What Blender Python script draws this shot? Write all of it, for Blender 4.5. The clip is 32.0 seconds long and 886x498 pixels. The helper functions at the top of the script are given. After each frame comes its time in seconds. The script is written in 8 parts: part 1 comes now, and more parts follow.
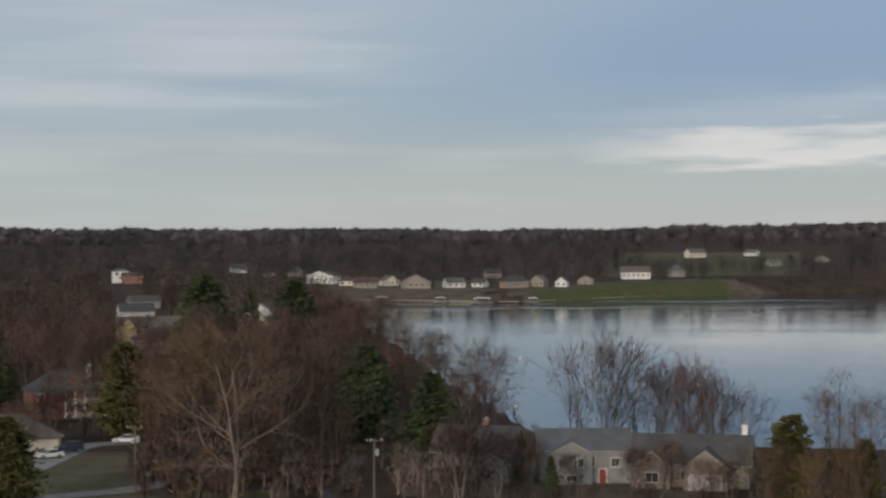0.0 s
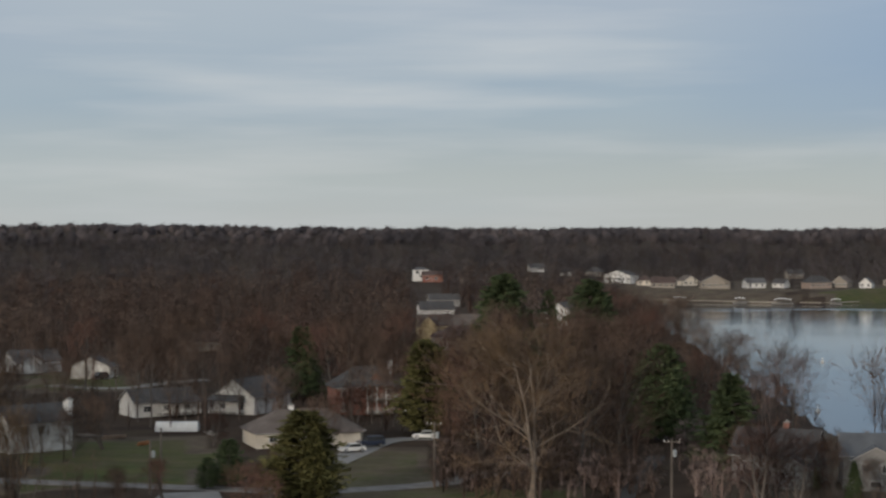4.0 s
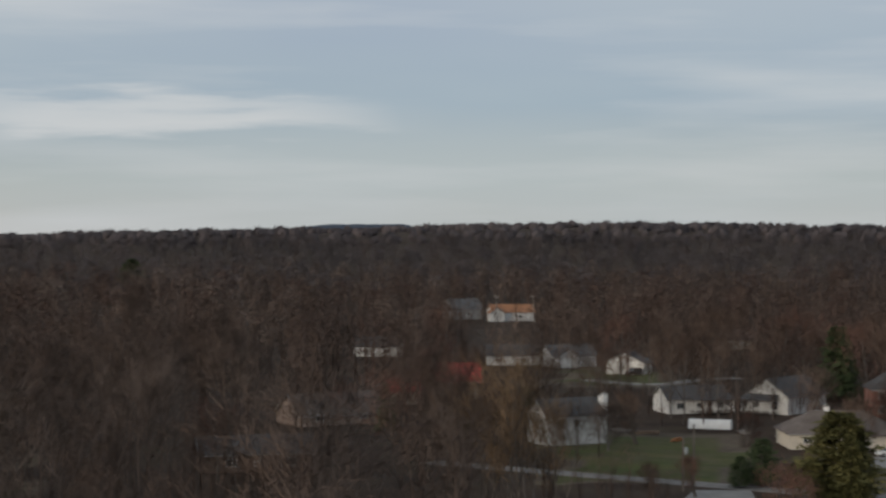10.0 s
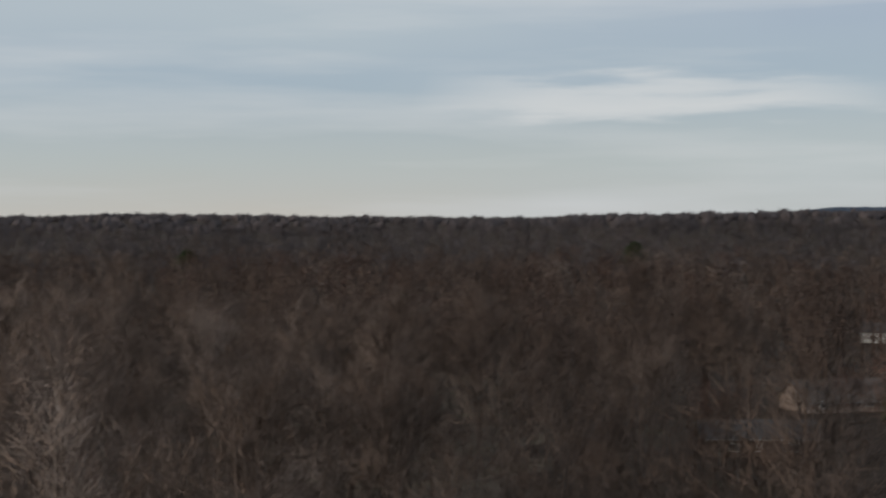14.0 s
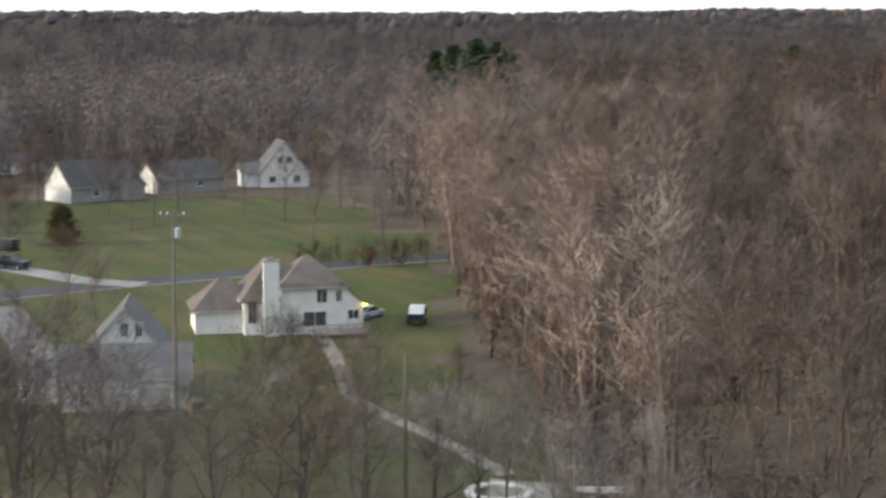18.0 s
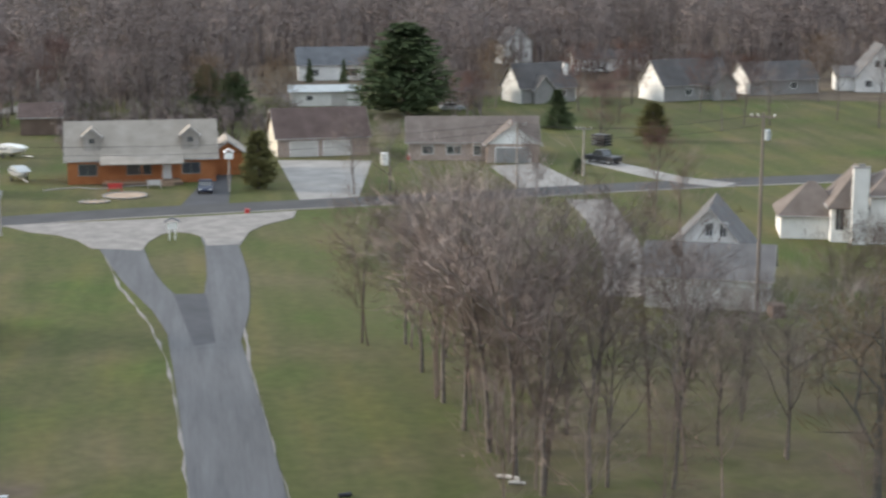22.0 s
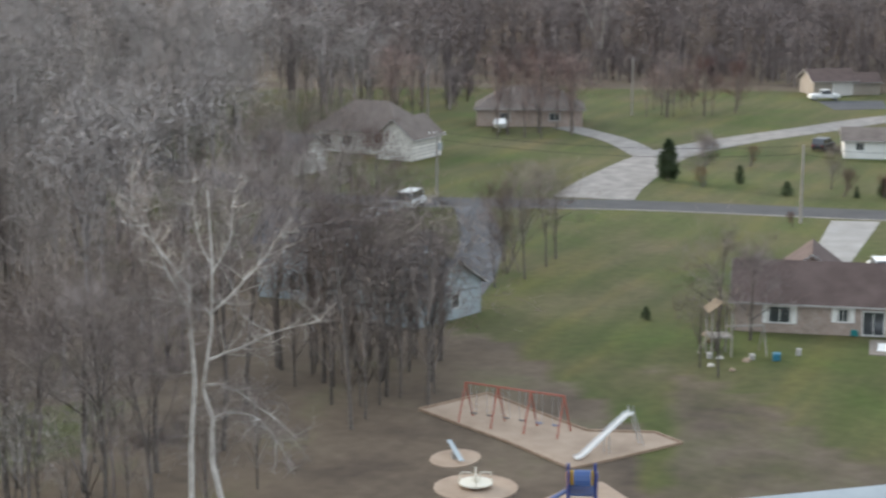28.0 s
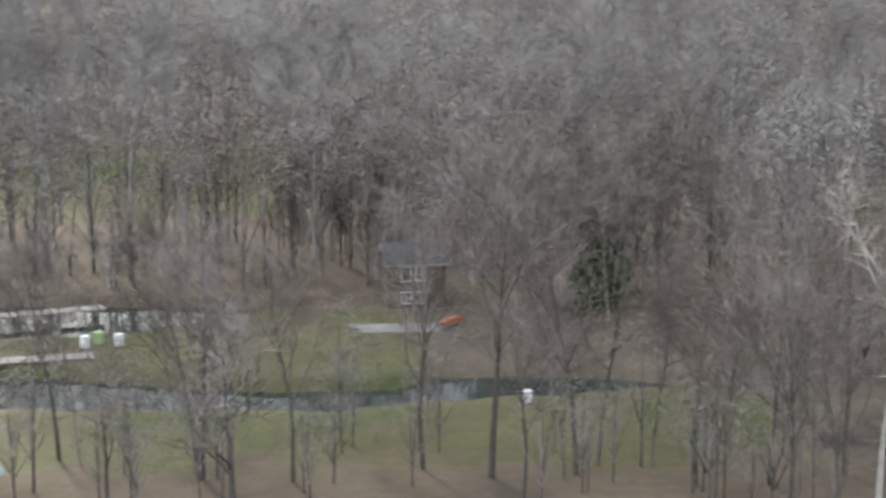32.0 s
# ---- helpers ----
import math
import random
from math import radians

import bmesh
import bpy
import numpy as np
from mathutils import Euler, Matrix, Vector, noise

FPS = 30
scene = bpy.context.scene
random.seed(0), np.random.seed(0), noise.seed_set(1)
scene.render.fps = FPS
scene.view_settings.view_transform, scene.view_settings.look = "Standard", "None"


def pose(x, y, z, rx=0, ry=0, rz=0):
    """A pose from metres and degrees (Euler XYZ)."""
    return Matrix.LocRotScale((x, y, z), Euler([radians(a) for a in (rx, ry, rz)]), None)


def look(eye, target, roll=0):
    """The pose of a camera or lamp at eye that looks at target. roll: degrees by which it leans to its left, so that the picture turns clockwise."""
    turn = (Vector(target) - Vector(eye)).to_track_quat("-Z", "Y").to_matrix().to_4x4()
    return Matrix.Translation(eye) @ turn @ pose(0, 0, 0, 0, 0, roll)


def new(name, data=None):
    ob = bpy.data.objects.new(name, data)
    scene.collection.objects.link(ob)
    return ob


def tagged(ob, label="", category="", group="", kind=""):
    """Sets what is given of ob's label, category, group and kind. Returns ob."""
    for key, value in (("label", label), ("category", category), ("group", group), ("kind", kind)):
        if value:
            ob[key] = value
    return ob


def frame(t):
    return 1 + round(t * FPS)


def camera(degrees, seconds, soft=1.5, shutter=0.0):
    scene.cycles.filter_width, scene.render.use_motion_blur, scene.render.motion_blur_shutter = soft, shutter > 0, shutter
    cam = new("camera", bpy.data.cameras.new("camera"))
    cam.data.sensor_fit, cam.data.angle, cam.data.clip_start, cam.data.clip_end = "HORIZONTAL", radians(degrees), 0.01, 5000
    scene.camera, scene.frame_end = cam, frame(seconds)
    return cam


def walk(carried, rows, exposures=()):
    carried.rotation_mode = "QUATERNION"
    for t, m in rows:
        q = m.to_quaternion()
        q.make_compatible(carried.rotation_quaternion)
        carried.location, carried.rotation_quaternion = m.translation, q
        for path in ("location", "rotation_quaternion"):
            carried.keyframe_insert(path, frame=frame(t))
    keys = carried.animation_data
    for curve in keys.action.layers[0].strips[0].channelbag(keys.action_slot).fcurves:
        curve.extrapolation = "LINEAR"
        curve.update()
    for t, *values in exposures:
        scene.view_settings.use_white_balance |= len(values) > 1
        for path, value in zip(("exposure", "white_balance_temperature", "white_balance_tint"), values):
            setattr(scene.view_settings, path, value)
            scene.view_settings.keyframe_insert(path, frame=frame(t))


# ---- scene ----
# ---- camera ----
EYE = 35.0
cam = camera(28.09, 32.0, soft=2.5, shutter=0.5)
# seconds, heading (counter-clockwise from +y), tilt, lean
PATH = [
    (0, -0.00, -0.32, -0.16), (0.5, 1.15, -0.32, -0.16), (1, 2.54, -0.31, -0.14), (1.5, 3.73, -0.30, -0.15),
    (2, 4.93, -0.31, -0.10), (2.5, 6.09, -0.31, -0.09), (4.5, 10.90, -0.33, -0.03), (5, 12.33, -0.33, -0.03),
    (5.5, 13.97, -0.33, 0.01), (6, 15.60, -0.34, 0.00), (6.5, 17.12, -0.34, 0.02), (7, 18.30, -0.36, 0.02),
    (7.5, 19.50, -0.36, 0.03), (8, 20.61, -0.37, 0.02), (8.5, 21.76, -0.38, 0.03), (9, 23.17, -0.39, 0.06),
    (9.5, 25.00, -0.40, 0.04), (10, 26.74, -0.40, 0.04), (10.5, 28.55, -0.42, 0.08), (11, 30.35, -0.43, -0.00),
    (11.5, 32.16, -0.44, 0.05), (12, 34.05, -0.45, 0.06), (12.5, 36.19, -0.48, 0.08), (13, 38.28, -0.47, 0.04),
    (13.5, 40.52, -0.57, 0.01), (14, 42.89, -0.95, 0.00), (14.5, 45.24, -1.36, 0.04), (16.5, 54.83, -4.24, 0.09),
    (17, 57.33, -5.33, 0.06), (17.5, 59.90, -6.43, 0.07), (18, 62.26, -7.55, -0.01), (18.5, 64.54, -8.68, -0.06),
    (19, 66.93, -9.82, -0.06), (19.5, 69.51, -10.55, -0.07), (20, 71.94, -10.70, -0.03), (20.5, 74.14, -10.71, 0.00),
    (21, 76.28, -10.72, -0.01), (21.5, 78.70, -10.75, 0.01), (22, 81.29, -10.75, -0.01), (22.5, 83.73, -10.76, -0.00),
    (23, 86.30, -10.77, 0.04), (23.5, 88.87, -10.79, 0.03), (24, 91.42, -10.81, 0.03), (24.5, 93.99, -10.83, 0.04),
    (25, 96.40, -10.85, 0.04), (25.5, 99.08, -10.88, 0.03), (27.5, 110.13, -10.99, -0.01), (28, 113.01, -11.01, -0.03),
    (28.5, 115.85, -11.04, -0.09), (29, 118.76, -11.06, -0.07), (29.5, 121.56, -11.08, -0.06), (30, 124.34, -11.10, -0.03),
    (30.5, 127.21, -11.12, -0.06), (31, 130.07, -11.14, -0.07), (31.5, 132.93, -11.16, -0.10), (32, 135.93, -11.18, 0.01),
]
walk(cam, [(t, pose(0, 0, EYE, 90 + p, 0, a) @ pose(0, 0, 0, 0, 0, r)) for t, a, p, r in PATH],
     exposures=[(0, 0.0), (12.5, 0.0), (14.5, 0.1), (16.5, 0.36), (17.0, 0.58), (18.0, 1.46), (19.0, 1.70), (25.0, 1.65), (28.0, 1.75), (30.0, 1.85), (32.0, 2.02)])

# ---- sky and sun ----
world = bpy.data.worlds.new("overcast_sky")
scene.world = world
world.use_nodes = True
wn, wl = world.node_tree.nodes, world.node_tree.links
wn.clear()
w_out = wn.new("ShaderNodeOutputWorld")
w_sky = wn.new("ShaderNodeTexSky")
w_sky.sky_type = 'NISHITA'
w_sky.sun_disc = False
w_sky.sun_elevation = radians(13)
w_sky.sun_rotation = radians(-162)
w_sky.dust_density = 2.0
w_bg = wn.new("ShaderNodeBackground")
w_bg.inputs["Strength"].default_value = 0.07
wl.new(w_sky.outputs["Color"], w_bg.inputs["Color"])
w_co = wn.new("ShaderNodeTexCoord")
w_sep = wn.new("ShaderNodeSeparateXYZ")
wl.new(w_co.outputs["Generated"], w_sep.inputs[0])


def w_noise(scale, stretch, detail, shift):
    mp = wn.new("ShaderNodeMapping")
    mp.inputs["Scale"].default_value = (1, 1, stretch)
    mp.inputs["Location"].default_value = (shift, shift * 0.7, 0)
    wl.new(w_co.outputs["Generated"], mp.inputs[0])
    nz = wn.new("ShaderNodeTexNoise")
    nz.inputs["Scale"].default_value = scale
    nz.inputs["Detail"].default_value = detail
    nz.inputs["Roughness"].default_value = 0.5
    wl.new(mp.outputs[0], nz.inputs[0])
    return nz.outputs[0]


def w_ramp(fac, stops):
    rp = wn.new("ShaderNodeValToRGB")
    el = rp.color_ramp.elements
    while len(el) < len(stops):
        el.new(0.5)
    for e, (p, c) in zip(el, stops):
        e.position, e.color = p, (*c, 1)
    wl.new(fac, rp.inputs[0])
    return rp.outputs[0]


def w_mix(fac, a, b, kind='MIX'):
    mx = wn.new("ShaderNodeMix")
    mx.data_type, mx.blend_type = 'RGBA', kind
    for sock, v in ((mx.inputs["Factor"], fac), (mx.inputs["A"], a), (mx.inputs["B"], b)):
        if isinstance(v, (int, float)):
            sock.default_value = v
        elif isinstance(v, tuple):
            sock.default_value = (*v, 1)
        else:
            wl.new(v, sock)
    return mx.outputs["Result"]


# stratus: pale near the horizon, slate blue above, streaked with lighter bands
w_base = w_ramp(w_sep.outputs[2], [(0.0, (0.565, 0.53, 0.475)), (0.032, (0.46, 0.50, 0.495)), (0.075, (0.325, 0.42, 0.52)), (0.13, (0.385, 0.45, 0.555)), (0.5, (0.40, 0.45, 0.53))])
w_band = w_ramp(w_noise(1.3, 6.0, 4, 3.1), [(0.36, (0, 0, 0)), (0.74, (0.85, 0.85, 0.85))])
w_wisp = w_ramp(w_noise(3.2, 11.0, 6, 1.3), [(0.48, (0, 0, 0)), (0.75, (0.7, 0.7, 0.7))])
w_cloud = w_mix(w_band, w_base, (0.49, 0.555, 0.59))
w_cloud = w_mix(w_wisp, w_cloud, (0.64, 0.66, 0.68))


def w_math(kind, a, b, c=None):
    mt = wn.new("ShaderNodeMath")
    mt.operation = kind
    for sock, v in zip(mt.inputs, (a, b, c)):
        if v is None:
            continue
        if isinstance(v, (int, float)):
            sock.default_value = v
        else:
            wl.new(v, sock)
    return mt.outputs[0]


def cloud_streak(col, bearing, half, low, high, rough, tint, scale=9.0):
    """A ragged bank of lighter cloud: bearing and half-width in degrees, heights over the horizon in degrees."""
    dot = wn.new("ShaderNodeVectorMath")
    dot.operation = 'DOT_PRODUCT'
    wl.new(w_co.outputs["Generated"], dot.inputs[0])
    dot.inputs[1].default_value = (-math.sin(radians(bearing)), math.cos(radians(bearing)), 0)
    side = w_ramp(dot.outputs["Value"], [(math.cos(radians(half)), (0, 0, 0)), (math.cos(radians(half * 0.5)), (1, 1, 1))])
    z0, z1 = math.sin(radians(low)), math.sin(radians(high))
    zz = w_math('MULTIPLY_ADD', w_math('SUBTRACT', w_noise(scale, 9.0, 7, bearing), 0.5), rough, w_sep.outputs[2])
    up = w_ramp(zz, [(z0, (0, 0, 0)), (z0 + 0.3 * (z1 - z0), (1, 1, 1)), (z0 + 0.75 * (z1 - z0), (0.8, 0.8, 0.8)), (z1, (0, 0, 0))])
    return w_mix(w_math('MULTIPLY', side, up), col, tint)


w_cloud = cloud_streak(w_cloud, -15, 19, 2.6, 13, 0.02, (0.265, 0.37, 0.53))
w_cloud = cloud_streak(w_cloud, -12.5, 8.5, 2.3, 3.5, 0.035, (0.76, 0.74, 0.73), 15.0)
w_cloud = cloud_streak(w_cloud, 36, 9, 3.2, 4.8, 0.05, (0.64, 0.66, 0.68))
w_cloud = cloud_streak(w_cloud, -14, 5, 6.4, 8.6, 0.09, (0.66, 0.69, 0.73), 16.0)
w_cloud = cloud_streak(w_cloud, -13, 4.5, 4.6, 5.4, 0.05, (0.58, 0.62, 0.68), 18.0)
w_cbg = wn.new("ShaderNodeBackground")
wl.new(w_cloud, w_cbg.inputs["Color"])
w_cbg.inputs["Strength"].default_value = 1.02
w_mx = wn.new("ShaderNodeMixShader")
w_mx.inputs[0].default_value = 0.85
wl.new(w_bg.outputs[0], w_mx.inputs[1])
wl.new(w_cbg.outputs[0], w_mx.inputs[2])
wl.new(w_mx.outputs[0], w_out.inputs[0])

sun = new("sun", bpy.data.lights.new("sun", 'SUN'))
sun.data.energy, sun.data.angle, sun.data.color = 1.7, radians(11), (1.0, 0.88, 0.74)
SUN_AZ = 162
sun.matrix_world = look((-math.sin(radians(SUN_AZ)) * 100, math.cos(radians(SUN_AZ)) * 100, 23), (0, 0, 0))

# ---- materials ----


def material(name, cols, rough=0.8, scale=4.0, fine=60.0, bump=0.0, metal=0.0, stretch=(1, 1, 1), island=0.0, rand=0.0, spec=0.3, coords="Object", tint=0.0):
    """Two colours mixed by noise at two scales, with a fine relief."""
    m = bpy.data.materials.new(name)
    m.use_nodes = True
    n, l = m.node_tree.nodes, m.node_tree.links
    b = n["Principled BSDF"]
    b.inputs["Roughness"].default_value = rough
    b.inputs["Metallic"].default_value = metal
    b.inputs["Specular IOR Level"].default_value = spec
    tc = n.new("ShaderNodeTexCoord")
    geo = n.new("ShaderNodeNewGeometry")
    mp = n.new("ShaderNodeMapping")
    mp.inputs["Scale"].default_value = stretch
    l.new(geo.outputs["Position"] if coords == "World" else tc.outputs["Object"], mp.inputs[0])
    big, small = n.new("ShaderNodeTexNoise"), n.new("ShaderNodeTexNoise")
    for nz, sc, de in ((big, scale, 4), (small, fine, 3)):
        nz.inputs["Scale"].default_value, nz.inputs["Detail"].default_value = sc, de
        l.new(mp.outputs[0], nz.inputs[0])
    add = n.new("ShaderNodeMath")
    add.operation = 'MULTIPLY_ADD'
    l.new(small.outputs[0], add.inputs[0])
    add.inputs[1].default_value = 0.45
    l.new(big.outputs[0], add.inputs[2])
    fac = add.outputs[0]
    hue = n.new("ShaderNodeAttribute")
    hue.attribute_name = "tint"
    for amount, sock in ((island, geo.outputs["Random Per Island"]), (rand, n.new("ShaderNodeObjectInfo").outputs["Random"]), (tint, hue.outputs["Fac"])):
        if amount:
            a2 = n.new("ShaderNodeMath")
            a2.operation = 'MULTIPLY_ADD'
            l.new(sock, a2.inputs[0])
            a2.inputs[1].default_value = amount
            l.new(fac, a2.inputs[2])
            a3 = n.new("ShaderNodeMath")
            a3.operation = 'SUBTRACT'
            l.new(a2.outputs[0], a3.inputs[0])
            a3.inputs[1].default_value = amount / 2
            fac = a3.outputs[0]
    rp = n.new("ShaderNodeValToRGB")
    el = rp.color_ramp.elements
    while len(el) < len(cols):
        el.new(0.5)
    for i, (e, c) in enumerate(zip(el, cols)):
        e.position, e.color = 0.45 + 0.55 * i / max(1, len(cols) - 1), (*c, 1)
    l.new(fac, rp.inputs[0])
    l.new(rp.outputs[0], b.inputs["Base Color"])
    if bump:
        bp = n.new("ShaderNodeBump")
        bp.inputs["Strength"].default_value = min(1, bump)
        bp.inputs["Distance"].default_value = 0.05
        l.new(small.outputs[0], bp.inputs["Height"])
        l.new(bp.outputs[0], b.inputs["Normal"])
    return m


def siding(name, cols, pitch=0.2, rough=0.7, axis=2, depth=0.03):
    """Painted boards or courses: noise colour and a saw-tooth relief every pitch metres."""
    m = material(name, cols, rough, 0.6, 25.0)
    n, l = m.node_tree.nodes, m.node_tree.links
    tc = n.new("ShaderNodeTexCoord")
    sp = n.new("ShaderNodeSeparateXYZ")
    l.new(tc.outputs["Object"], sp.inputs[0])
    dv = n.new("ShaderNodeMath")
    dv.operation = 'DIVIDE'
    l.new(sp.outputs[axis], dv.inputs[0])
    dv.inputs[1].default_value = pitch
    fr = n.new("ShaderNodeMath")
    fr.operation = 'FRACT'
    l.new(dv.outputs[0], fr.inputs[0])
    bp = n.new("ShaderNodeBump")
    bp.inputs["Distance"].default_value = depth
    bp.inputs["Strength"].default_value = 0.8
    l.new(fr.outputs[0], bp.inputs["Height"])
    l.new(bp.outputs[0], n["Principled BSDF"].inputs["Normal"])
    return m


def masonry(name, cols, mortar, bw=0.24, bh=0.08):
    m = bpy.data.materials.new(name)
    m.use_nodes = True
    n, l = m.node_tree.nodes, m.node_tree.links
    b = n["Principled BSDF"]
    b.inputs["Roughness"].default_value = 0.85
    tc, br = n.new("ShaderNodeTexCoord"), n.new("ShaderNodeTexBrick")
    mp = n.new("ShaderNodeMapping")
    mp.inputs["Rotation"].default_value = (radians(90), 0, 0)
    l.new(tc.outputs["Object"], mp.inputs[0])
    l.new(mp.outputs[0], br.inputs[0])
    br.inputs["Scale"].default_value = 1.0
    br.inputs["Color1"].default_value, br.inputs["Color2"].default_value, br.inputs["Mortar"].default_value = (*cols[0], 1), (*cols[1], 1), (*mortar, 1)
    br.inputs["Brick Width"].default_value, br.inputs["Row Height"].default_value, br.inputs["Mortar Size"].default_value = bw, bh, 0.008
    nz = n.new("ShaderNodeTexNoise")
    nz.inputs["Scale"].default_value = 1.1
    l.new(tc.outputs["Object"], nz.inputs[0])
    hs = n.new("ShaderNodeHueSaturation")
    l.new(br.outputs[0], hs.inputs["Color"])
    mr = n.new("ShaderNodeMapRange")
    mr.inputs[3].default_value, mr.inputs[4].default_value = 0.7, 1.3
    l.new(nz.outputs[0], mr.inputs[0])
    l.new(mr.outputs[0], hs.inputs["Value"])
    l.new(hs.outputs[0], b.inputs["Base Color"])
    return m


M = {}
M["bark"] = material("bark", [(0.085, 0.072, 0.061), (0.165, 0.142, 0.123)], 0.9, 2.0, 30, 0.6, rand=0.3)
M["bark_dark"] = material("bark_dark", [(0.055, 0.05, 0.042), (0.115, 0.105, 0.088)], 0.9, 2.0, 30, 0.6)
M["bark_tan"] = material("bark_tan", [(0.15, 0.118, 0.09), (0.34, 0.275, 0.22)], 0.85, 0.9, 8, 0.4)
M["bark_pale"] = material("bark_pale", [(0.27, 0.24, 0.205), (0.68, 0.64, 0.58)], 0.8, 1.6, 8, 0.4)
M["twig"] = material("twig", [(0.045, 0.035, 0.03), (0.095, 0.074, 0.063), (0.15, 0.12, 0.104)], 0.9, 0.4, 5, island=0.35, rand=0.5)
M["twig_red"] = material("twig_red", [(0.115, 0.066, 0.056), (0.20, 0.118, 0.098)], 0.9, 0.4, 5, island=0.4, rand=0.4)
M["twig_grey"] = material("twig_grey", [(0.162, 0.124, 0.108), (0.263, 0.211, 0.187), (0.358, 0.297, 0.270)], 0.9, 0.4, 5, island=0.35, rand=0.5)
M["woods_grey"] = material("woods_grey", [(0.168, 0.136, 0.117), (0.275, 0.225, 0.194), (0.382, 0.322, 0.282)], 0.95, 0.07, 0.5, island=0.25, coords="World", tint=0.5)
M["woods_mid"] = material("woods_mid", [(0.133, 0.107, 0.098), (0.214, 0.175, 0.162), (0.301, 0.252, 0.234)], 0.95, 0.07, 0.5, island=0.25, coords="World", tint=0.5)
M["woods_tan"] = material("woods_tan", [(0.209, 0.149, 0.117), (0.319, 0.234, 0.186), (0.428, 0.328, 0.267)], 0.95, 0.07, 0.5, island=0.25, coords="World", tint=0.5)
M["woods_pale"] = material("woods_pale", [(0.265, 0.228, 0.206), (0.398, 0.348, 0.318), (0.510, 0.455, 0.419)], 0.95, 0.03, 0.3, island=0.25, coords="World", tint=0.5)
M["brush"] = material("brush", [(0.20, 0.135, 0.10), (0.31, 0.22, 0.17)], 0.95, 0.1, 0.8, island=0.25, coords="World", tint=0.5)
M["woods"] = material("woods", [(0.088, 0.059, 0.047), (0.144, 0.100, 0.080), (0.212, 0.155, 0.125)], 0.95, 0.05, 0.3, island=0.25, coords="World", tint=0.5)
# far tracts: distance haze is put into this greyer, bluer base colour
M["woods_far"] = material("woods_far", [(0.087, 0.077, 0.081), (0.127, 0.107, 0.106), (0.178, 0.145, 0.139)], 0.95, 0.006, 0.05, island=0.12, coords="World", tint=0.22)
M["woods_dense"] = material("woods_dense", [(0.103, 0.071, 0.054), (0.161, 0.114, 0.091), (0.223, 0.167, 0.136)], 0.95, 0.05, 0.3, island=0.25, coords="World", tint=0.5)
M["woods_rust"] = material("woods_rust", [(0.080, 0.044, 0.034), (0.125, 0.074, 0.058), (0.165, 0.104, 0.083)], 0.95, 0.05, 0.3, island=0.25, coords="World", tint=0.5)
M["woods_far_warm"] = material("woods_far_warm", [(0.088, 0.068, 0.062), (0.121, 0.091, 0.082), (0.162, 0.125, 0.111)], 0.95, 0.006, 0.05, island=0.12, coords="World", tint=0.25)
M["woods_pink"] = material("woods_pink", [(0.247, 0.176, 0.150), (0.351, 0.254, 0.221), (0.442, 0.332, 0.293)], 0.95, 0.05, 0.3, island=0.25, coords="World", tint=0.3)
M["woods_mixed"] = material("woods_mixed", [(0.167, 0.117, 0.091), (0.259, 0.189, 0.149), (0.356, 0.271, 0.222)], 0.95, 0.05, 0.3, island=0.25, coords="World", tint=0.5)
M["woods_ash"] = material("woods_ash", [(0.137, 0.101, 0.082), (0.202, 0.154, 0.127), (0.273, 0.212, 0.180)], 0.95, 0.05, 0.3, island=0.25, coords="World", tint=0.5)
M["twig_brown"] = material("twig_brown", [(0.083, 0.053, 0.038), (0.160, 0.107, 0.080), (0.248, 0.176, 0.136)], 0.9, 0.4, 5, island=0.35, rand=0.4)
M["twig_rust"] = material("twig_rust", [(0.128, 0.068, 0.051), (0.225, 0.129, 0.099)], 0.9, 0.4, 5, island=0.4, rand=0.4)
M["twig_olive"] = material("twig_olive", [(0.143, 0.094, 0.055), (0.247, 0.167, 0.105)], 0.9, 0.4, 5, island=0.4, rand=0.4)
M["lane_grey"] = material("lane_grey", [(0.055, 0.053, 0.050), (0.095, 0.092, 0.088)], 0.9, 0.3, 5, 0.2, coords="World")


def twig_shading(m, lift):
    """Bundles of round twigs take light from all about: bend the shading normal of the thin blades towards the outside of their crown."""
    n, l = m.node_tree.nodes, m.node_tree.links
    geo, dome, turn = n.new("ShaderNodeNewGeometry"), n.new("ShaderNodeAttribute"), n.new("ShaderNodeVectorTransform")
    dome.attribute_name = "dome"
    turn.vector_type, turn.convert_from, turn.convert_to = 'NORMAL', 'OBJECT', 'WORLD'
    l.new(dome.outputs["Vector"], turn.inputs[0])
    own, out, nor = n.new("ShaderNodeVectorMath"), n.new("ShaderNodeVectorMath"), n.new("ShaderNodeVectorMath")
    own.operation, out.operation, nor.operation = 'SCALE', 'MULTIPLY_ADD', 'NORMALIZE'
    l.new(geo.outputs["Normal"], own.inputs[0])
    own.inputs["Scale"].default_value = 1 - lift
    l.new(turn.outputs[0], out.inputs[0])
    out.inputs[1].default_value = (lift, lift, lift)
    l.new(own.outputs[0], out.inputs[2])
    l.new(out.outputs[0], nor.inputs[0])
    l.new(nor.outputs[0], n["Principled BSDF"].inputs["Normal"])
    n["Principled BSDF"].inputs["Specular IOR Level"].default_value = 0.05


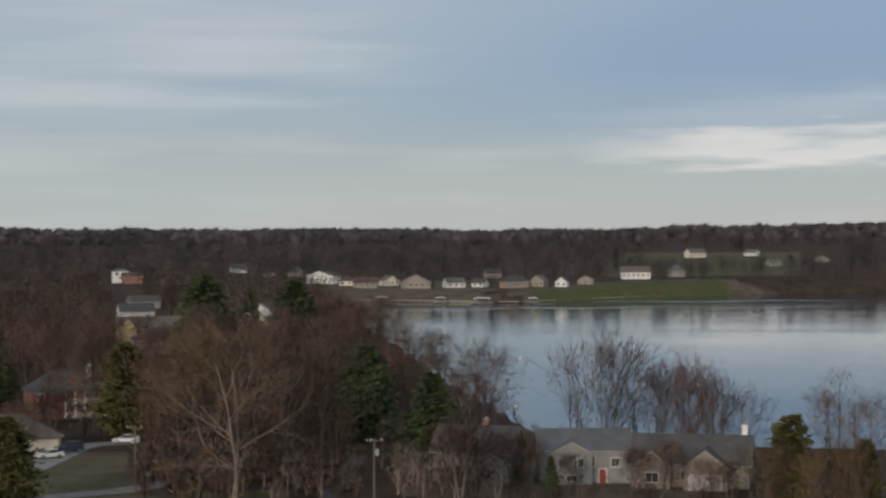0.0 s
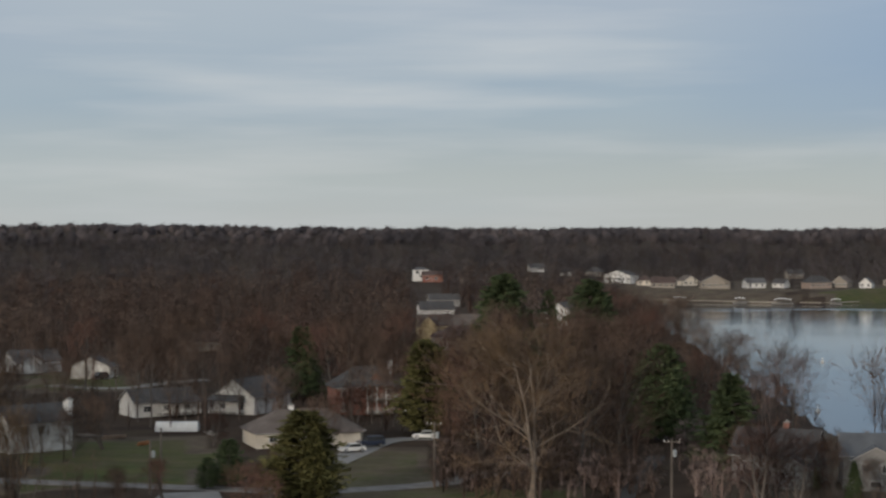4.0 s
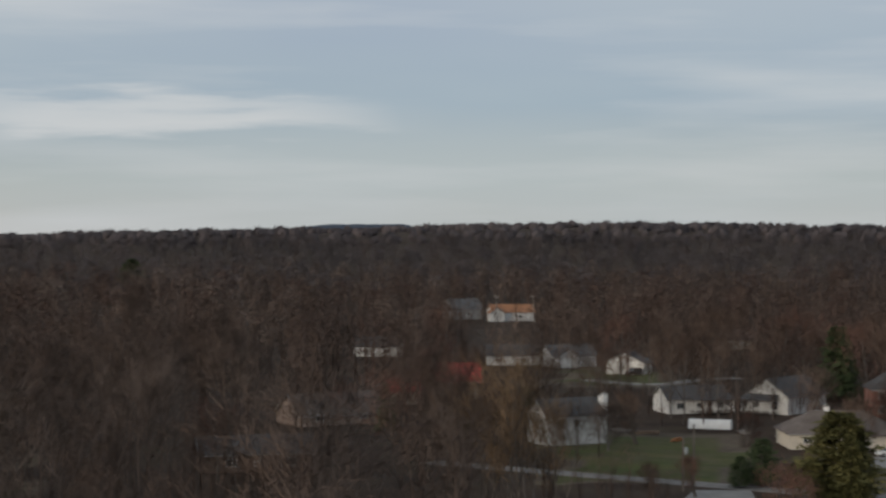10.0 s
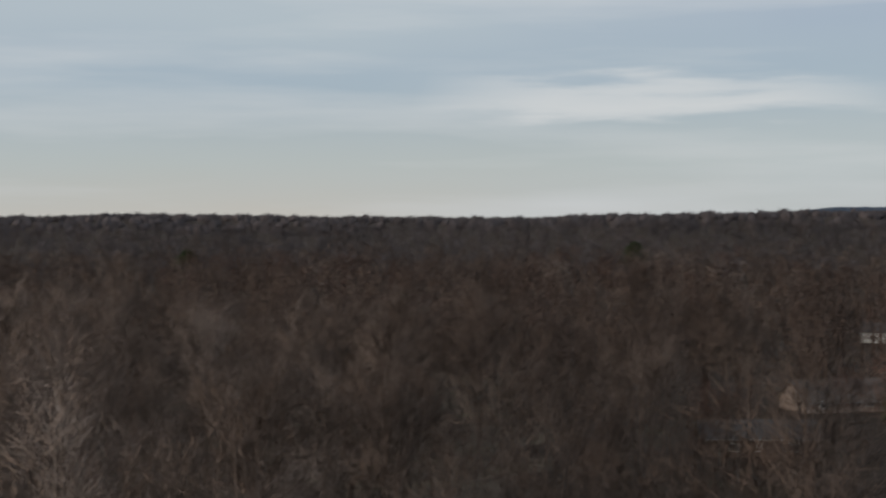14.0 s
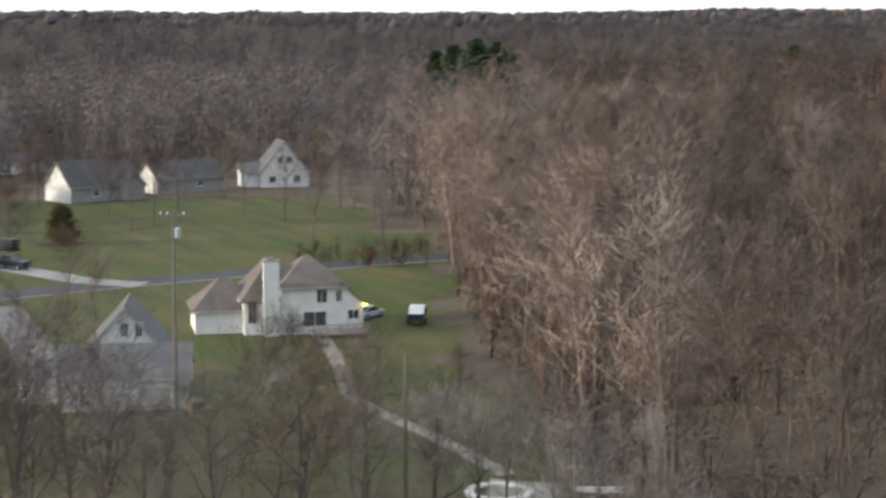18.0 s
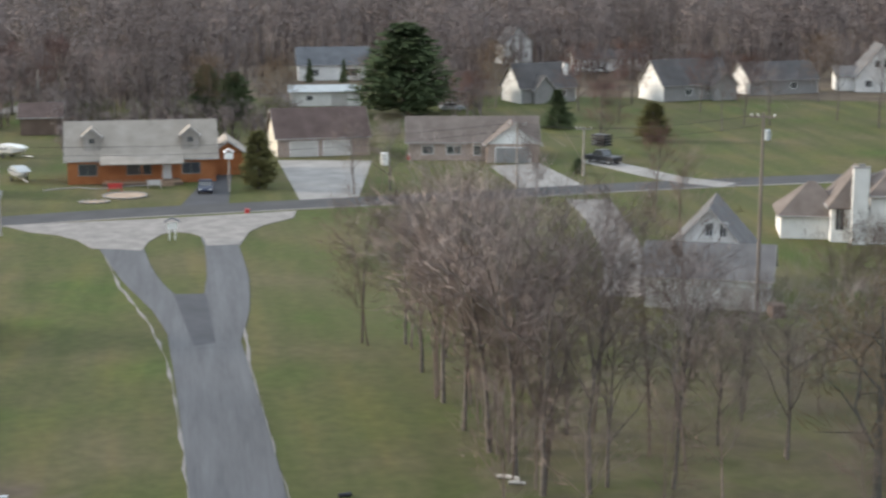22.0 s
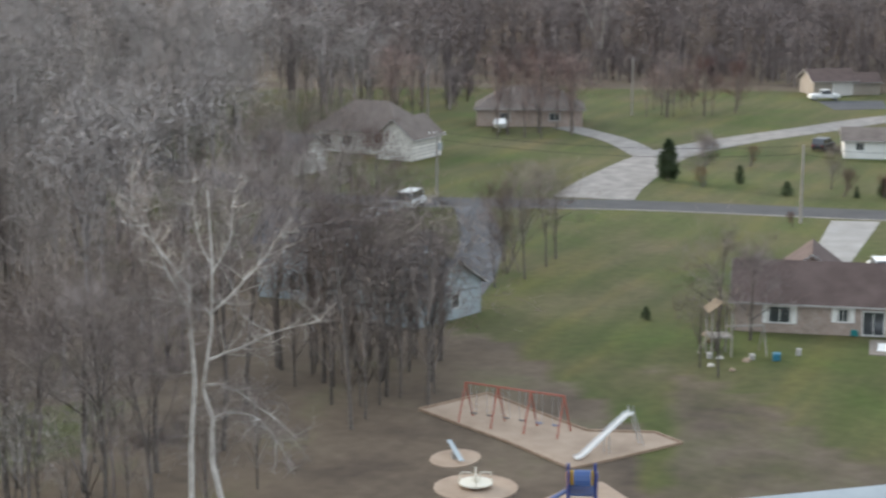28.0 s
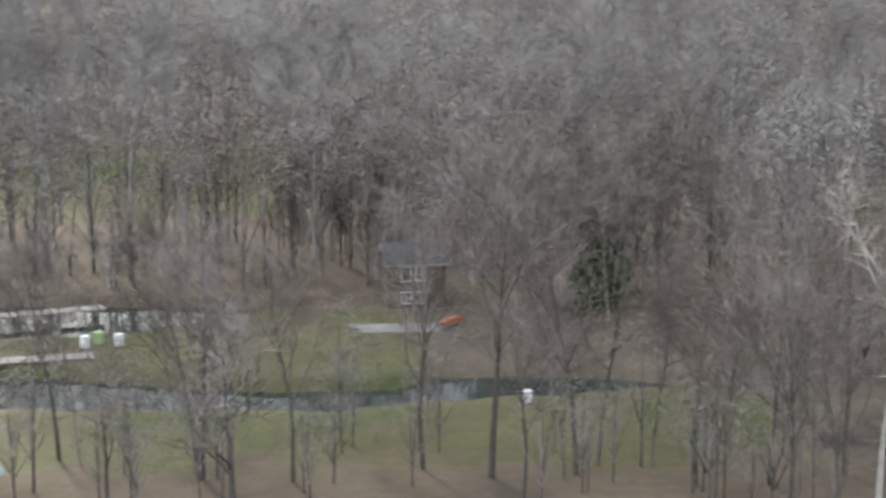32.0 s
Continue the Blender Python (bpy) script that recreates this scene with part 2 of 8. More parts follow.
for key in ("woods", "woods_dense", "woods_far", "woods_far_warm", "woods_pink", "woods_mixed", "woods_mid", "woods_rust", "woods_ash", "woods_tan", "woods_grey", "woods_pale", "brush", "twig_brown", "twig_rust", "twig_olive", "twig", "twig_red", "twig_grey"):
    twig_shading(M[key], 0.8)
M["needles"] = material("needles", [(0.050, 0.069, 0.035), (0.101, 0.128, 0.061)], 0.8, 0.7, 9, island=0.4, rand=0.3)
M["needles_olive"] = material("needles_olive", [(0.073, 0.072, 0.028), (0.144, 0.132, 0.053)], 0.8, 0.7, 9, island=0.4, rand=0.3)
for key in ("needles", "needles_olive"):
    twig_shading(M[key], 0.6)
M["asphalt"] = material("asphalt", [(0.066, 0.067, 0.071), (0.112, 0.114, 0.120)], 0.85, 0.9, 5, 0.2, coords="World", stretch=(0.07, 1, 1))
M["asphalt_road"] = material("asphalt_road", [(0.040, 0.040, 0.042), (0.066, 0.065, 0.066)], 0.85, 0.3, 5, 0.2, coords="World")
M["asphalt_new"] = material("asphalt_new", [(0.038, 0.040, 0.044), (0.060, 0.061, 0.068)], 0.8, 0.4, 6, 0.2, coords="World")
M["concrete"] = material("concrete", [(0.185, 0.177, 0.166), (0.296, 0.283, 0.266)], 0.85, 0.35, 9, 0.1, coords="World")
M["gravel"] = material("gravel", [(0.145, 0.135, 0.126), (0.272, 0.253, 0.235)], 0.95, 0.5, 7, 0.3, coords="World")
M["mulch"] = material("mulch", [(0.25, 0.185, 0.135), (0.40, 0.31, 0.235)], 0.95, 0.5, 14, 0.4, coords="World")
M["white_siding"] = siding("white_siding", [(0.62, 0.61, 0.58), (0.80, 0.79, 0.76)])
M["cream_siding"] = siding("cream_siding", [(0.58, 0.52, 0.43), (0.72, 0.66, 0.56)])
M["yellow_siding"] = siding("yellow_siding", [(0.50, 0.40, 0.22), (0.62, 0.50, 0.30)])
M["grey_siding"] = siding("grey_siding", [(0.216, 0.212, 0.208), (0.304, 0.296, 0.288)])
M["blue_siding"] = siding("blue_siding", [(0.30, 0.345, 0.365), (0.43, 0.475, 0.49)])
M["tan_siding"] = siding("tan_siding", [(0.258, 0.223, 0.185), (0.340, 0.302, 0.259)])
M["brown_siding"] = siding("brown_siding", [(0.10, 0.07, 0.055), (0.16, 0.115, 0.09)])
M["logs"] = siding("logs", [(0.304, 0.108, 0.041), (0.440, 0.176, 0.074)], 0.25, 0.5, 2, 0.08)
M["red_brick"] = masonry("red_brick", [(0.22, 0.07, 0.045), (0.30, 0.10, 0.065)], (0.3, 0.27, 0.25))
M["tan_brick"] = masonry("tan_brick", [(0.27, 0.195, 0.158), (0.38, 0.29, 0.24)], (0.36, 0.32, 0.285))
M["stone"] = masonry("stone", [(0.54, 0.505, 0.455), (0.70, 0.66, 0.60)], (0.46, 0.43, 0.39), 0.5, 0.25)
for key, a, b in (("grey", (0.085, 0.084, 0.087), (0.155, 0.152, 0.153)), ("dark", (0.056, 0.053, 0.053), (0.102, 0.097, 0.096)), ("brown", (0.068, 0.046, 0.040), (0.118, 0.085, 0.076)),
                  ("taupe", (0.100, 0.080, 0.069), (0.175, 0.146, 0.129)), ("tan", (0.22, 0.195, 0.165), (0.33, 0.295, 0.255)), ("rust", (0.26, 0.12, 0.06), (0.36, 0.18, 0.10)), ("slate", (0.080, 0.084, 0.092), (0.132, 0.138, 0.148))):
    M["roof_" + key] = siding("roof_" + key, [a, b], 0.14, 0.9, 2, 0.015)
M["red_metal"] = siding("red_metal", [(0.42, 0.05, 0.045), (0.52, 0.075, 0.06)], 0.4, 0.5, 0, 0.03)
M["pale_metal"] = siding("pale_metal", [(0.27, 0.30, 0.31), (0.36, 0.39, 0.40)], 0.4, 0.45, 0, 0.03)
M["trim"] = material("trim", [(0.66, 0.65, 0.62), (0.82, 0.81, 0.78)], 0.6, 1.0, 20)
M["fascia"] = material("fascia", [(0.33, 0.315, 0.295), (0.45, 0.43, 0.405)], 0.6, 1.0, 20)
M["glass"] = material("glass", [(0.03, 0.035, 0.04), (0.06, 0.065, 0.07)], 0.08, 0.5, 3, spec=0.8)
M["garage_door"] = siding("garage_door", [(0.42, 0.40, 0.375), (0.54, 0.52, 0.49)], 0.5, 0.6, 2, 0.03)
M["wood"] = material("wood", [(0.22, 0.15, 0.10), (0.34, 0.25, 0.18)], 0.85, 1.5, 30, 0.3, stretch=(1, 1, 0.2))
M["wood_grey"] = material("wood_grey", [(0.20, 0.18, 0.16), (0.36, 0.33, 0.30)], 0.9, 1.5, 30, 0.3, stretch=(1, 1, 0.2))
M["wood_deck"] = material("wood_deck", [(0.125, 0.108, 0.096), (0.21, 0.185, 0.165)], 0.9, 1.5, 30, 0.3, stretch=(1, 1, 0.2))
M["pole_wood"] = material("pole_wood", [(0.105, 0.088, 0.074), (0.185, 0.158, 0.136)], 0.9, 1.5, 30, 0.3, stretch=(1, 1, 0.2))
M["patio_worn"] = material("patio_worn", [(0.15, 0.125, 0.105), (0.24, 0.205, 0.175)], 0.9, 0.5, 9, 0.2, coords="World")
M["path_tan"] = material("path_tan", [(0.215, 0.19, 0.16), (0.33, 0.295, 0.25)], 0.9, 0.4, 7, 0.2, coords="World")
M["steel"] = material("steel", [(0.45, 0.46, 0.47), (0.62, 0.63, 0.64)], 0.35, 1.0, 20, metal=0.8)
M["rubber"] = material("rubber", [(0.015, 0.015, 0.016), (0.03, 0.03, 0.03)], 0.85, 3, 30)
M["black"] = material("black", [(0.012, 0.012, 0.014), (0.03, 0.03, 0.032)], 0.4, 2, 30)


def paint(name, c, rough=0.35):
    if name not in M:
        M[name] = material(name, [tuple(v * 0.82 for v in c), c], rough, 0.8, 12, spec=0.5)
    return M[name]


def ground_material():
    m = bpy.data.materials.new("ground_cover")
    m.use_nodes = True
    n, l = m.node_tree.nodes, m.node_tree.links
    b = n["Principled BSDF"]
    b.inputs["Roughness"].default_value = 0.95
    b.inputs["Specular IOR Level"].default_value = 0.1
    geo = n.new("ShaderNodeNewGeometry")
    at = n.new("ShaderNodeAttribute")
    at.attribute_name = "lawn"

    def nz(scale, detail=5):
        t = n.new("ShaderNodeTexNoise")
        t.inputs["Scale"].default_value, t.inputs["Detail"].default_value = scale, detail
        l.new(geo.outputs["Position"], t.inputs[0])
        return t.outputs[0]

    def ramp(fac, stops):
        rp = n.new("ShaderNodeValToRGB")
        el = rp.color_ramp.elements
        while len(el) < len(stops):
            el.new(0.5)
        for e, (p, c) in zip(el, stops):
            e.position, e.color = p, (*c, 1)
        l.new(fac, rp.inputs[0])
        return rp.outputs[0]

    def mix(fac, a, c, kind='MIX'):
        mx = n.new("ShaderNodeMix")
        mx.data_type, mx.blend_type = 'RGBA', kind
        for s, v in ((mx.inputs["Factor"], fac), (mx.inputs["A"], a), (mx.inputs["B"], c)):
            if isinstance(v, float):
                s.default_value = v
            else:
                l.new(v, s)
        return mx.outputs["Result"]
    green = ramp(nz(0.07), [(0.28, (0.106, 0.092, 0.052)), (0.46, (0.085, 0.084, 0.038)), (0.60, (0.076, 0.085, 0.032)), (0.74, (0.065, 0.089, 0.026))])
    fine = ramp(nz(0.9, 9), [(0.3, (0.86, 0.86, 0.86)), (0.7, (1.12, 1.12, 1.12))])
    mow = n.new("ShaderNodeMapping")     # mown strips along the lane
    mow.inputs["Scale"].default_value = (0.035, 0.26, 1)
    l.new(geo.outputs["Position"], mow.inputs[0])
    strips = n.new("ShaderNodeTexNoise")
    strips.inputs["Scale"].default_value, strips.inputs["Detail"].default_value = 1.0, 4
    l.new(mow.outputs[0], strips.inputs[0])
    green = mix(1.0, green, ramp(strips.outputs[0], [(0.30, (0.78, 0.86, 0.76)), (0.5, (1.0, 1.0, 1.0)), (0.70, (1.24, 1.14, 1.04))]), 'MULTIPLY')
    green = mix(1.0, green, fine, 'MULTIPLY')
    litter = ramp(nz(0.12, 8), [(0.3, (0.075, 0.058, 0.045)), (0.55, (0.125, 0.098, 0.072)), (0.75, (0.13, 0.12, 0.07))])
    litter = mix(1.0, litter, fine, 'MULTIPLY')
    add = n.new("ShaderNodeMath")
    add.operation = 'MULTIPLY_ADD'
    l.new(nz(0.25, 6), add.inputs[0])
    add.inputs[1].default_value = 0.5
    l.new(at.outputs["Fac"], add.inputs[2])
    sm = n.new("ShaderNodeMapRange")
    sm.inputs[1].default_value, sm.inputs[2].default_value = 0.6, 0.9
    l.new(add.outputs[0], sm.inputs[0])
    # shade under the woods put into colour: a darker copy of the litter
    shaded_litter = ramp(nz(0.10, 8), [(0.3, (0.038, 0.026, 0.019)), (0.55, (0.062, 0.043, 0.031)), (0.75, (0.070, 0.056, 0.034))])
    shaded_litter = mix(1.0, shaded_litter, fine, 'MULTIPLY')
    shade_fac = n.new("ShaderNodeMapRange")
    shade_fac.inputs[1].default_value, shade_fac.inputs[2].default_value = -0.1, -0.3
    l.new(at.outputs["Fac"], shade_fac.inputs[0])
    litter = mix(shade_fac.outputs[0], litter, shaded_litter)
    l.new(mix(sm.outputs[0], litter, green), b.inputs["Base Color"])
    bp = n.new("ShaderNodeBump")
    bp.inputs["Distance"].default_value = 0.06
    bp.inputs["Strength"].default_value = 0.3
    l.new(nz(5.0, 8), bp.inputs["Height"])
    l.new(bp.outputs[0], b.inputs["Normal"])
    return m


def water_material(name, deep, ripple):
    m = bpy.data.materials.new(name)
    m.use_nodes = True
    n, l = m.node_tree.nodes, m.node_tree.links
    b = n["Principled BSDF"]
    b.inputs["Base Color"].default_value = (*deep, 1)
    b.inputs["Roughness"].default_value = 0.04
    b.inputs["IOR"].default_value = 1.33
    b.inputs["Specular IOR Level"].default_value = 0.36
    geo = n.new("ShaderNodeNewGeometry")
    t = n.new("ShaderNodeTexNoise")
    t.inputs["Scale"].default_value, t.inputs["Detail"].default_value = 0.6, 3
    l.new(geo.outputs["Position"], t.inputs[0])
    bp = n.new("ShaderNodeBump")
    bp.inputs["Distance"].default_value = ripple
    mp = n.new("ShaderNodeMapping")
    mp.inputs["Scale"].default_value = (0.003, 0.022, 1)
    l.new(geo.outputs["Position"], mp.inputs[0])
    t2 = n.new("ShaderNodeTexNoise")
    t2.inputs["Scale"].default_value, t2.inputs["Detail"].default_value = 1.0, 4
    l.new(mp.outputs[0], t2.inputs[0])
    mr = n.new("ShaderNodeMapRange")
    mr.inputs[1].default_value, mr.inputs[2].default_value, mr.inputs[3].default_value, mr.inputs[4].default_value = 0.35, 0.7, 0.2, 1.0
    l.new(t2.outputs[0], mr.inputs[0])
    l.new(mr.outputs[0], bp.inputs["Strength"])
    l.new(t.outputs[0], bp.inputs["Height"])
    l.new(bp.outputs[0], b.inputs["Normal"])
    return m


M["ground"] = ground_material()
M["lake"] = water_material("lake_water", (0.022, 0.040, 0.056), 0.045)
M["pond"] = water_material("pond_water", (0.03, 0.035, 0.03), 0.02)

# ---- plan: bearings in degrees counter-clockwise from +y, ranges in metres ----
LAKE_Z, POND_Z = -4.0, -0.7


def at(az, d):
    return -math.sin(radians(az)) * d, math.cos(radians(az)) * d


def polar(x, y):
    return math.degrees(math.atan2(-x, y)), math.hypot(x, y)


def lake_near(az):
    return float(np.interp(az, [-60, -14, -10, -2.8, 0, 1.9, 3, 4.3], [330, 330, 330, 350, 470, 660, 840, 1120]))


def lake_far(az):
    return float(np.interp(az, [-60, -13.9, -9.3, -5.6, -2.5, 1.9, 4.3], [1600, 1314, 1225, 1142, 1063, 1095, 1125]))


def pond_depth(az, d):
    """How far inside the pond's edge a place lies, in metres."""
    low = min(d - np.interp(az, [127.5, 131.8, 136.4, 139.4, 144, 150.5, 160], [128.5, 124.4, 122.4, 120, 121, 124, 126]),
              np.interp(az, [127.5, 130, 133.7, 136.4, 137.5, 141.3, 144, 150.4, 160], [128.7, 130.6, 130.8, 130, 127, 126.6, 128, 135, 137]) - d)
    up = min(d - np.interp(az, [141.3, 144, 146.8, 150.4, 160], [152.8, 147.5, 144, 145, 145]), np.interp(az, [141.3, 144, 146.8, 150.3, 160], [153, 155.4, 156.6, 158.8, 160]) - d)
    return max(low, up)


def smooth(a, b, x):
    t = min(1, max(0, (x - a) / (b - a)))
    return t * t * (3 - 2 * t)


def ground_z(x, y):
    az, d = polar(x, y)
    z = (47 - 7 * smooth(22, 28, az) - 7 * smooth(36, 52, az)) * smooth(850, 2650, d) * (0.9 + 0.25 * noise.noise((x / 700, y / 700, 0.3))) * (1 - 0.5 * smooth(2700, 3400, d))
    if d > 1500:
        z += smooth(1500, 2400, d) * (2.6 * noise.noise((az * 0.42, 0.7, 3.1)) + 1.2 * noise.noise((az * 1.3, 2.7, 0.4)))
    if d > 420:
        z += 1.5 * noise.noise((x / 160, y / 160, 1.7)) * smooth(420, 800, d)
    if -62 < az < 6:
        inside = min(d - lake_near(az), lake_far(az) - d, (4.3 - az) * d * 0.0175, (az + 60) * d * 0.0175)
        z = z + (LAKE_Z - 3 - z) * smooth(-30, 12, inside) if inside > -30 else z
    if 126 < az < 161 and 100 < d < 175:
        z += -1.6 * smooth(-0.8, 1.6, pond_depth(az, d))
    return z


def wood_edge(d):
    """The bearing at which the northern woods begin, by range."""
    return float(np.interp(d, [90, 130, 190, 280, 330, 380], [54, 58.0, 61.8, 63.0, 65, 68]))


def lawn_mask(x, y):
    az, d = polar(x, y)
    az += 1.2 * noise.noise((x / 14, y / 14, 5.0))
    d += 7 * noise.noise((x / 17, y / 17, 9.0))
    m = 0.0
    if 62 < az < 124 and d < 345:
        m = 0.75
    if az > 106 and d < 205:
        edge = np.interp(az, [106, 109, 112, 118, 124], [100, 128, 140, 168, 215])
        m = 0.2 if d < edge else 0.75
    if 92 < az <= 106 and d < np.interp(az, [92, 99, 106], [98, 116, 138]):
        m = 0.42
    if az < 82 and d < np.interp(az, [62, 70, 76, 82], [165, 150, 138, 100]):
        m = 0.52
    # below zero: ground coloured darker for the shade among the woods
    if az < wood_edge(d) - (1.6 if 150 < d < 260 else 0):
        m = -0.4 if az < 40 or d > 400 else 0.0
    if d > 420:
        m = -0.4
    if 9.6 < az < 14.2 and 234 < d < 298 or 17 < az < 23.6 and 252 < d < 318 or 19 < az < 23 and 415 < d < 470 or 5 < az < 10 and 236 < d < 246:
        m = 0.62
    if 1050 < d < 1250 and (-1.5 < az < 5 or az < -8.5):
        m = 0.1
    if 9.6 < az < 14.2 and 234 < d < 298:
        m = 0.47
    if -8 < az < 1 and 238 < d < 330:
        m = 0.30
    if -9.5 < az < -2.8 and 1050 < d < 1250 and d < lake_far(az) + 75:
        m = 0.75
    if -11 < az < -5.5 and 1330 < d < 1700:
        m = 0.55
    if az > 124 and 108 < d < 126 or (136 < az and 126 < d < 150):
        m = 0.56
    elif az > 124 and 95 < d < 109:
        m = 0.33
    if az > 140.5 and 198 < d < 258:
        m = 0.62
    if d < 75:
        m = 0.4
    return m


# ---- mesh helpers ----
def link_mesh(name, verts, faces, mat, parent=None, smooth_faces=False):
    me = bpy.data.meshes.new(name)
    me.from_pydata(verts, [], faces)
    me.materials.append(mat)
    if smooth_faces:
        me.shade_smooth()
    ob = new(name, me)
    ob.parent = parent
    return ob


def link_arrays(name, v, tri, mat, parent=None, dome=None, tint=None):
    """A mesh of triangles; dome: the way out of the crown at each vertex, tint: one shade for each tree."""
    me = bpy.data.meshes.new(name)
    me.vertices.add(len(v))
    me.vertices.foreach_set("co", np.asarray(v, np.float32).ravel())
    me.loops.add(tri.size)
    me.loops.foreach_set("vertex_index", np.asarray(tri, np.int32).ravel())
    me.polygons.add(len(tri))
    me.polygons.foreach_set("loop_start", np.arange(0, tri.size, 3, dtype=np.int32))
    me.update(calc_edges=True)
    if dome is not None:
        me.attributes.new("dome", 'FLOAT_VECTOR', 'POINT').data.foreach_set("vector", np.asarray(dome, np.float32).ravel())
    if tint is not None:
        me.attributes.new("tint", 'FLOAT', 'POINT').data.foreach_set("value", np.asarray(tint, np.float32))
    me.materials.append(mat)
    ob = new(name, me)
    ob.parent = parent
    return ob


def part(name, bm, mat, parent, label=""):
    me = bpy.data.meshes.new(name)
    bm.to_mesh(me)
    bm.free()
    me.materials.append(mat)
    ob = new(name, me)
    ob.parent = parent
    return tagged(ob, label) if label else ob


def box(bm, c, s, m=None, bevel=0.0):
    """A box of size s about c, with its edges rounded by bevel."""
    mat = Matrix.Translation(c) @ Matrix.Diagonal((*s, 1))
    r = bmesh.ops.create_cube(bm, size=1, matrix=(m @ mat) if m else mat)
    if bevel:
        es = list({e for v in r["verts"] for e in v.link_edges})
        bmesh.ops.bevel(bm, geom=es, offset=bevel, segments=1, affect='EDGES')
    return bm


def tube(bm, pts, radii, sides=6, caps=True):
    """A tapered tube along pts."""
    rings = []
    for i, p in enumerate(pts):
        p = Vector(p)
        way = (Vector(pts[min(i + 1, len(pts) - 1)]) - Vector(pts[max(i - 1, 0)])).normalized()
        u = way.orthogonal().normalized()
        w = way.cross(u)
        rings.append([bm.verts.new(p + (u * math.cos(k * 2 * math.pi / sides) + w * math.sin(k * 2 * math.pi / sides)) * radii[i]) for k in range(sides)])
    for a, b in zip(rings, rings[1:]):
        for k in range(sides):
            bm.faces.new((a[k], a[(k + 1) % sides], b[(k + 1) % sides], b[k]))
    if caps:
        bm.faces.new(rings[0][::-1])
        bm.faces.new(rings[-1])
    return bm


def prism(bm, outline, y0, y1, m=None):
    """An outline in x and z, drawn out from y0 to y1."""
    a = [bm.verts.new((m @ Vector((x, y0, z))) if m else (x, y0, z)) for x, z in outline]
    b = [bm.verts.new((m @ Vector((x, y1, z))) if m else (x, y1, z)) for x, z in outline]
    n = len(outline)
    bm.faces.new(a)
    bm.faces.new(b[::-1])
    for k in range(n):
        bm.faces.new((a[k], b[k], b[(k + 1) % n], a[(k + 1) % n]))
    bmesh.ops.recalc_face_normals(bm, faces=bm.faces[:])
    return bm


def empty(name, m):
    ob = new(name)
    ob.empty_display_size = 0.5
    ob.matrix_world = m
    return ob


# ---- ground, lake, pond ----
def build_ground():
    azs = [-25 + k * 0.5 for k in range(72)] + [11 + k * 1.0 for k in range(115)] + [126 + k * 0.5 for k in range(70)] + [160 + 5.0 * k for k in range(1, 35)]
    ds = [0.0, 20, 40, 60] + list(np.arange(63, 114, 3.0)) + list(np.arange(114, 162, 1.5)) + list(np.arange(162, 262, 3.0)) + list(np.arange(270, 700, 10.0)) + list(np.arange(700, 1400, 20.0)) + list(np.arange(1400, 4900, 90.0))
    verts, lawn = [], []
    for d in ds:
        for a in azs:
            x, y = at(a, d)
            verts.append((x, y, ground_z(x, y)))
            lawn.append(lawn_mask(x, y))
    na = len(azs)
    faces = [(i * na + k, i * na + (k + 1) % na, (i + 1) * na + (k + 1) % na, (i + 1) * na + k) for i in range(len(ds) - 1) for k in range(na)]
    faces = [f[::-1] for f in faces]
    ob = link_mesh("ground", verts, faces, M["ground"], None, True)
    ob.data.flip_normals()
    la = ob.data.attributes.new("lawn", 'FLOAT', 'POINT')
    la.data.foreach_set("value", lawn)
    tagged(ob, "early spring lawn and brown leaf litter", "ground", kind="structure")


build_ground()
# far hill: the blue of the distance haze is put into its base colour
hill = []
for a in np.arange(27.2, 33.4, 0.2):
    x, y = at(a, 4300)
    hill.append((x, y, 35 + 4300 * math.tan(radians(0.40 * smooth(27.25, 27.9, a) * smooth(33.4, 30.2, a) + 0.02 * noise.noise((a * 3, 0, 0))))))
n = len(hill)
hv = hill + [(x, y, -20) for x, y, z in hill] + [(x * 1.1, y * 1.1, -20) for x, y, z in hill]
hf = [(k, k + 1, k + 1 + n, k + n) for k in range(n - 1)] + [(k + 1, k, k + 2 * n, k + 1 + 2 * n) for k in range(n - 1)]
tagged(link_mesh("backdrop_hill", hv, hf, material("hazed_hill", [(0.055, 0.078, 0.118), (0.075, 0.10, 0.145)], 0.95, 0.01, 0.1, coords="World")), "distant wooded hill, blue with painted haze", "hill", kind="structure")
ring = [at(a, lake_near(a) - 18) for a in range(-60, 5, 2)] + [at(5, 1125)] + [at(a, lake_far(a) + 18) for a in range(4, -61, -2)]
tagged(link_mesh("lake_water", [(x, y, LAKE_Z) for x, y in ring], [tuple(range(len(ring)))[::-1]], M["lake"]), "calm grey-blue lake reflecting the sky", "lake", kind="structure")
ring = [at(a, 112) for a in range(126, 163, 2)] + [at(a, 164) for a in range(162, 125, -2)]
tagged(link_mesh("pond_water", [(x, y, POND_Z) for x, y in ring], [tuple(range(len(ring)))], M["pond"]), "dark still pond between bare trees", "pond", kind="structure")


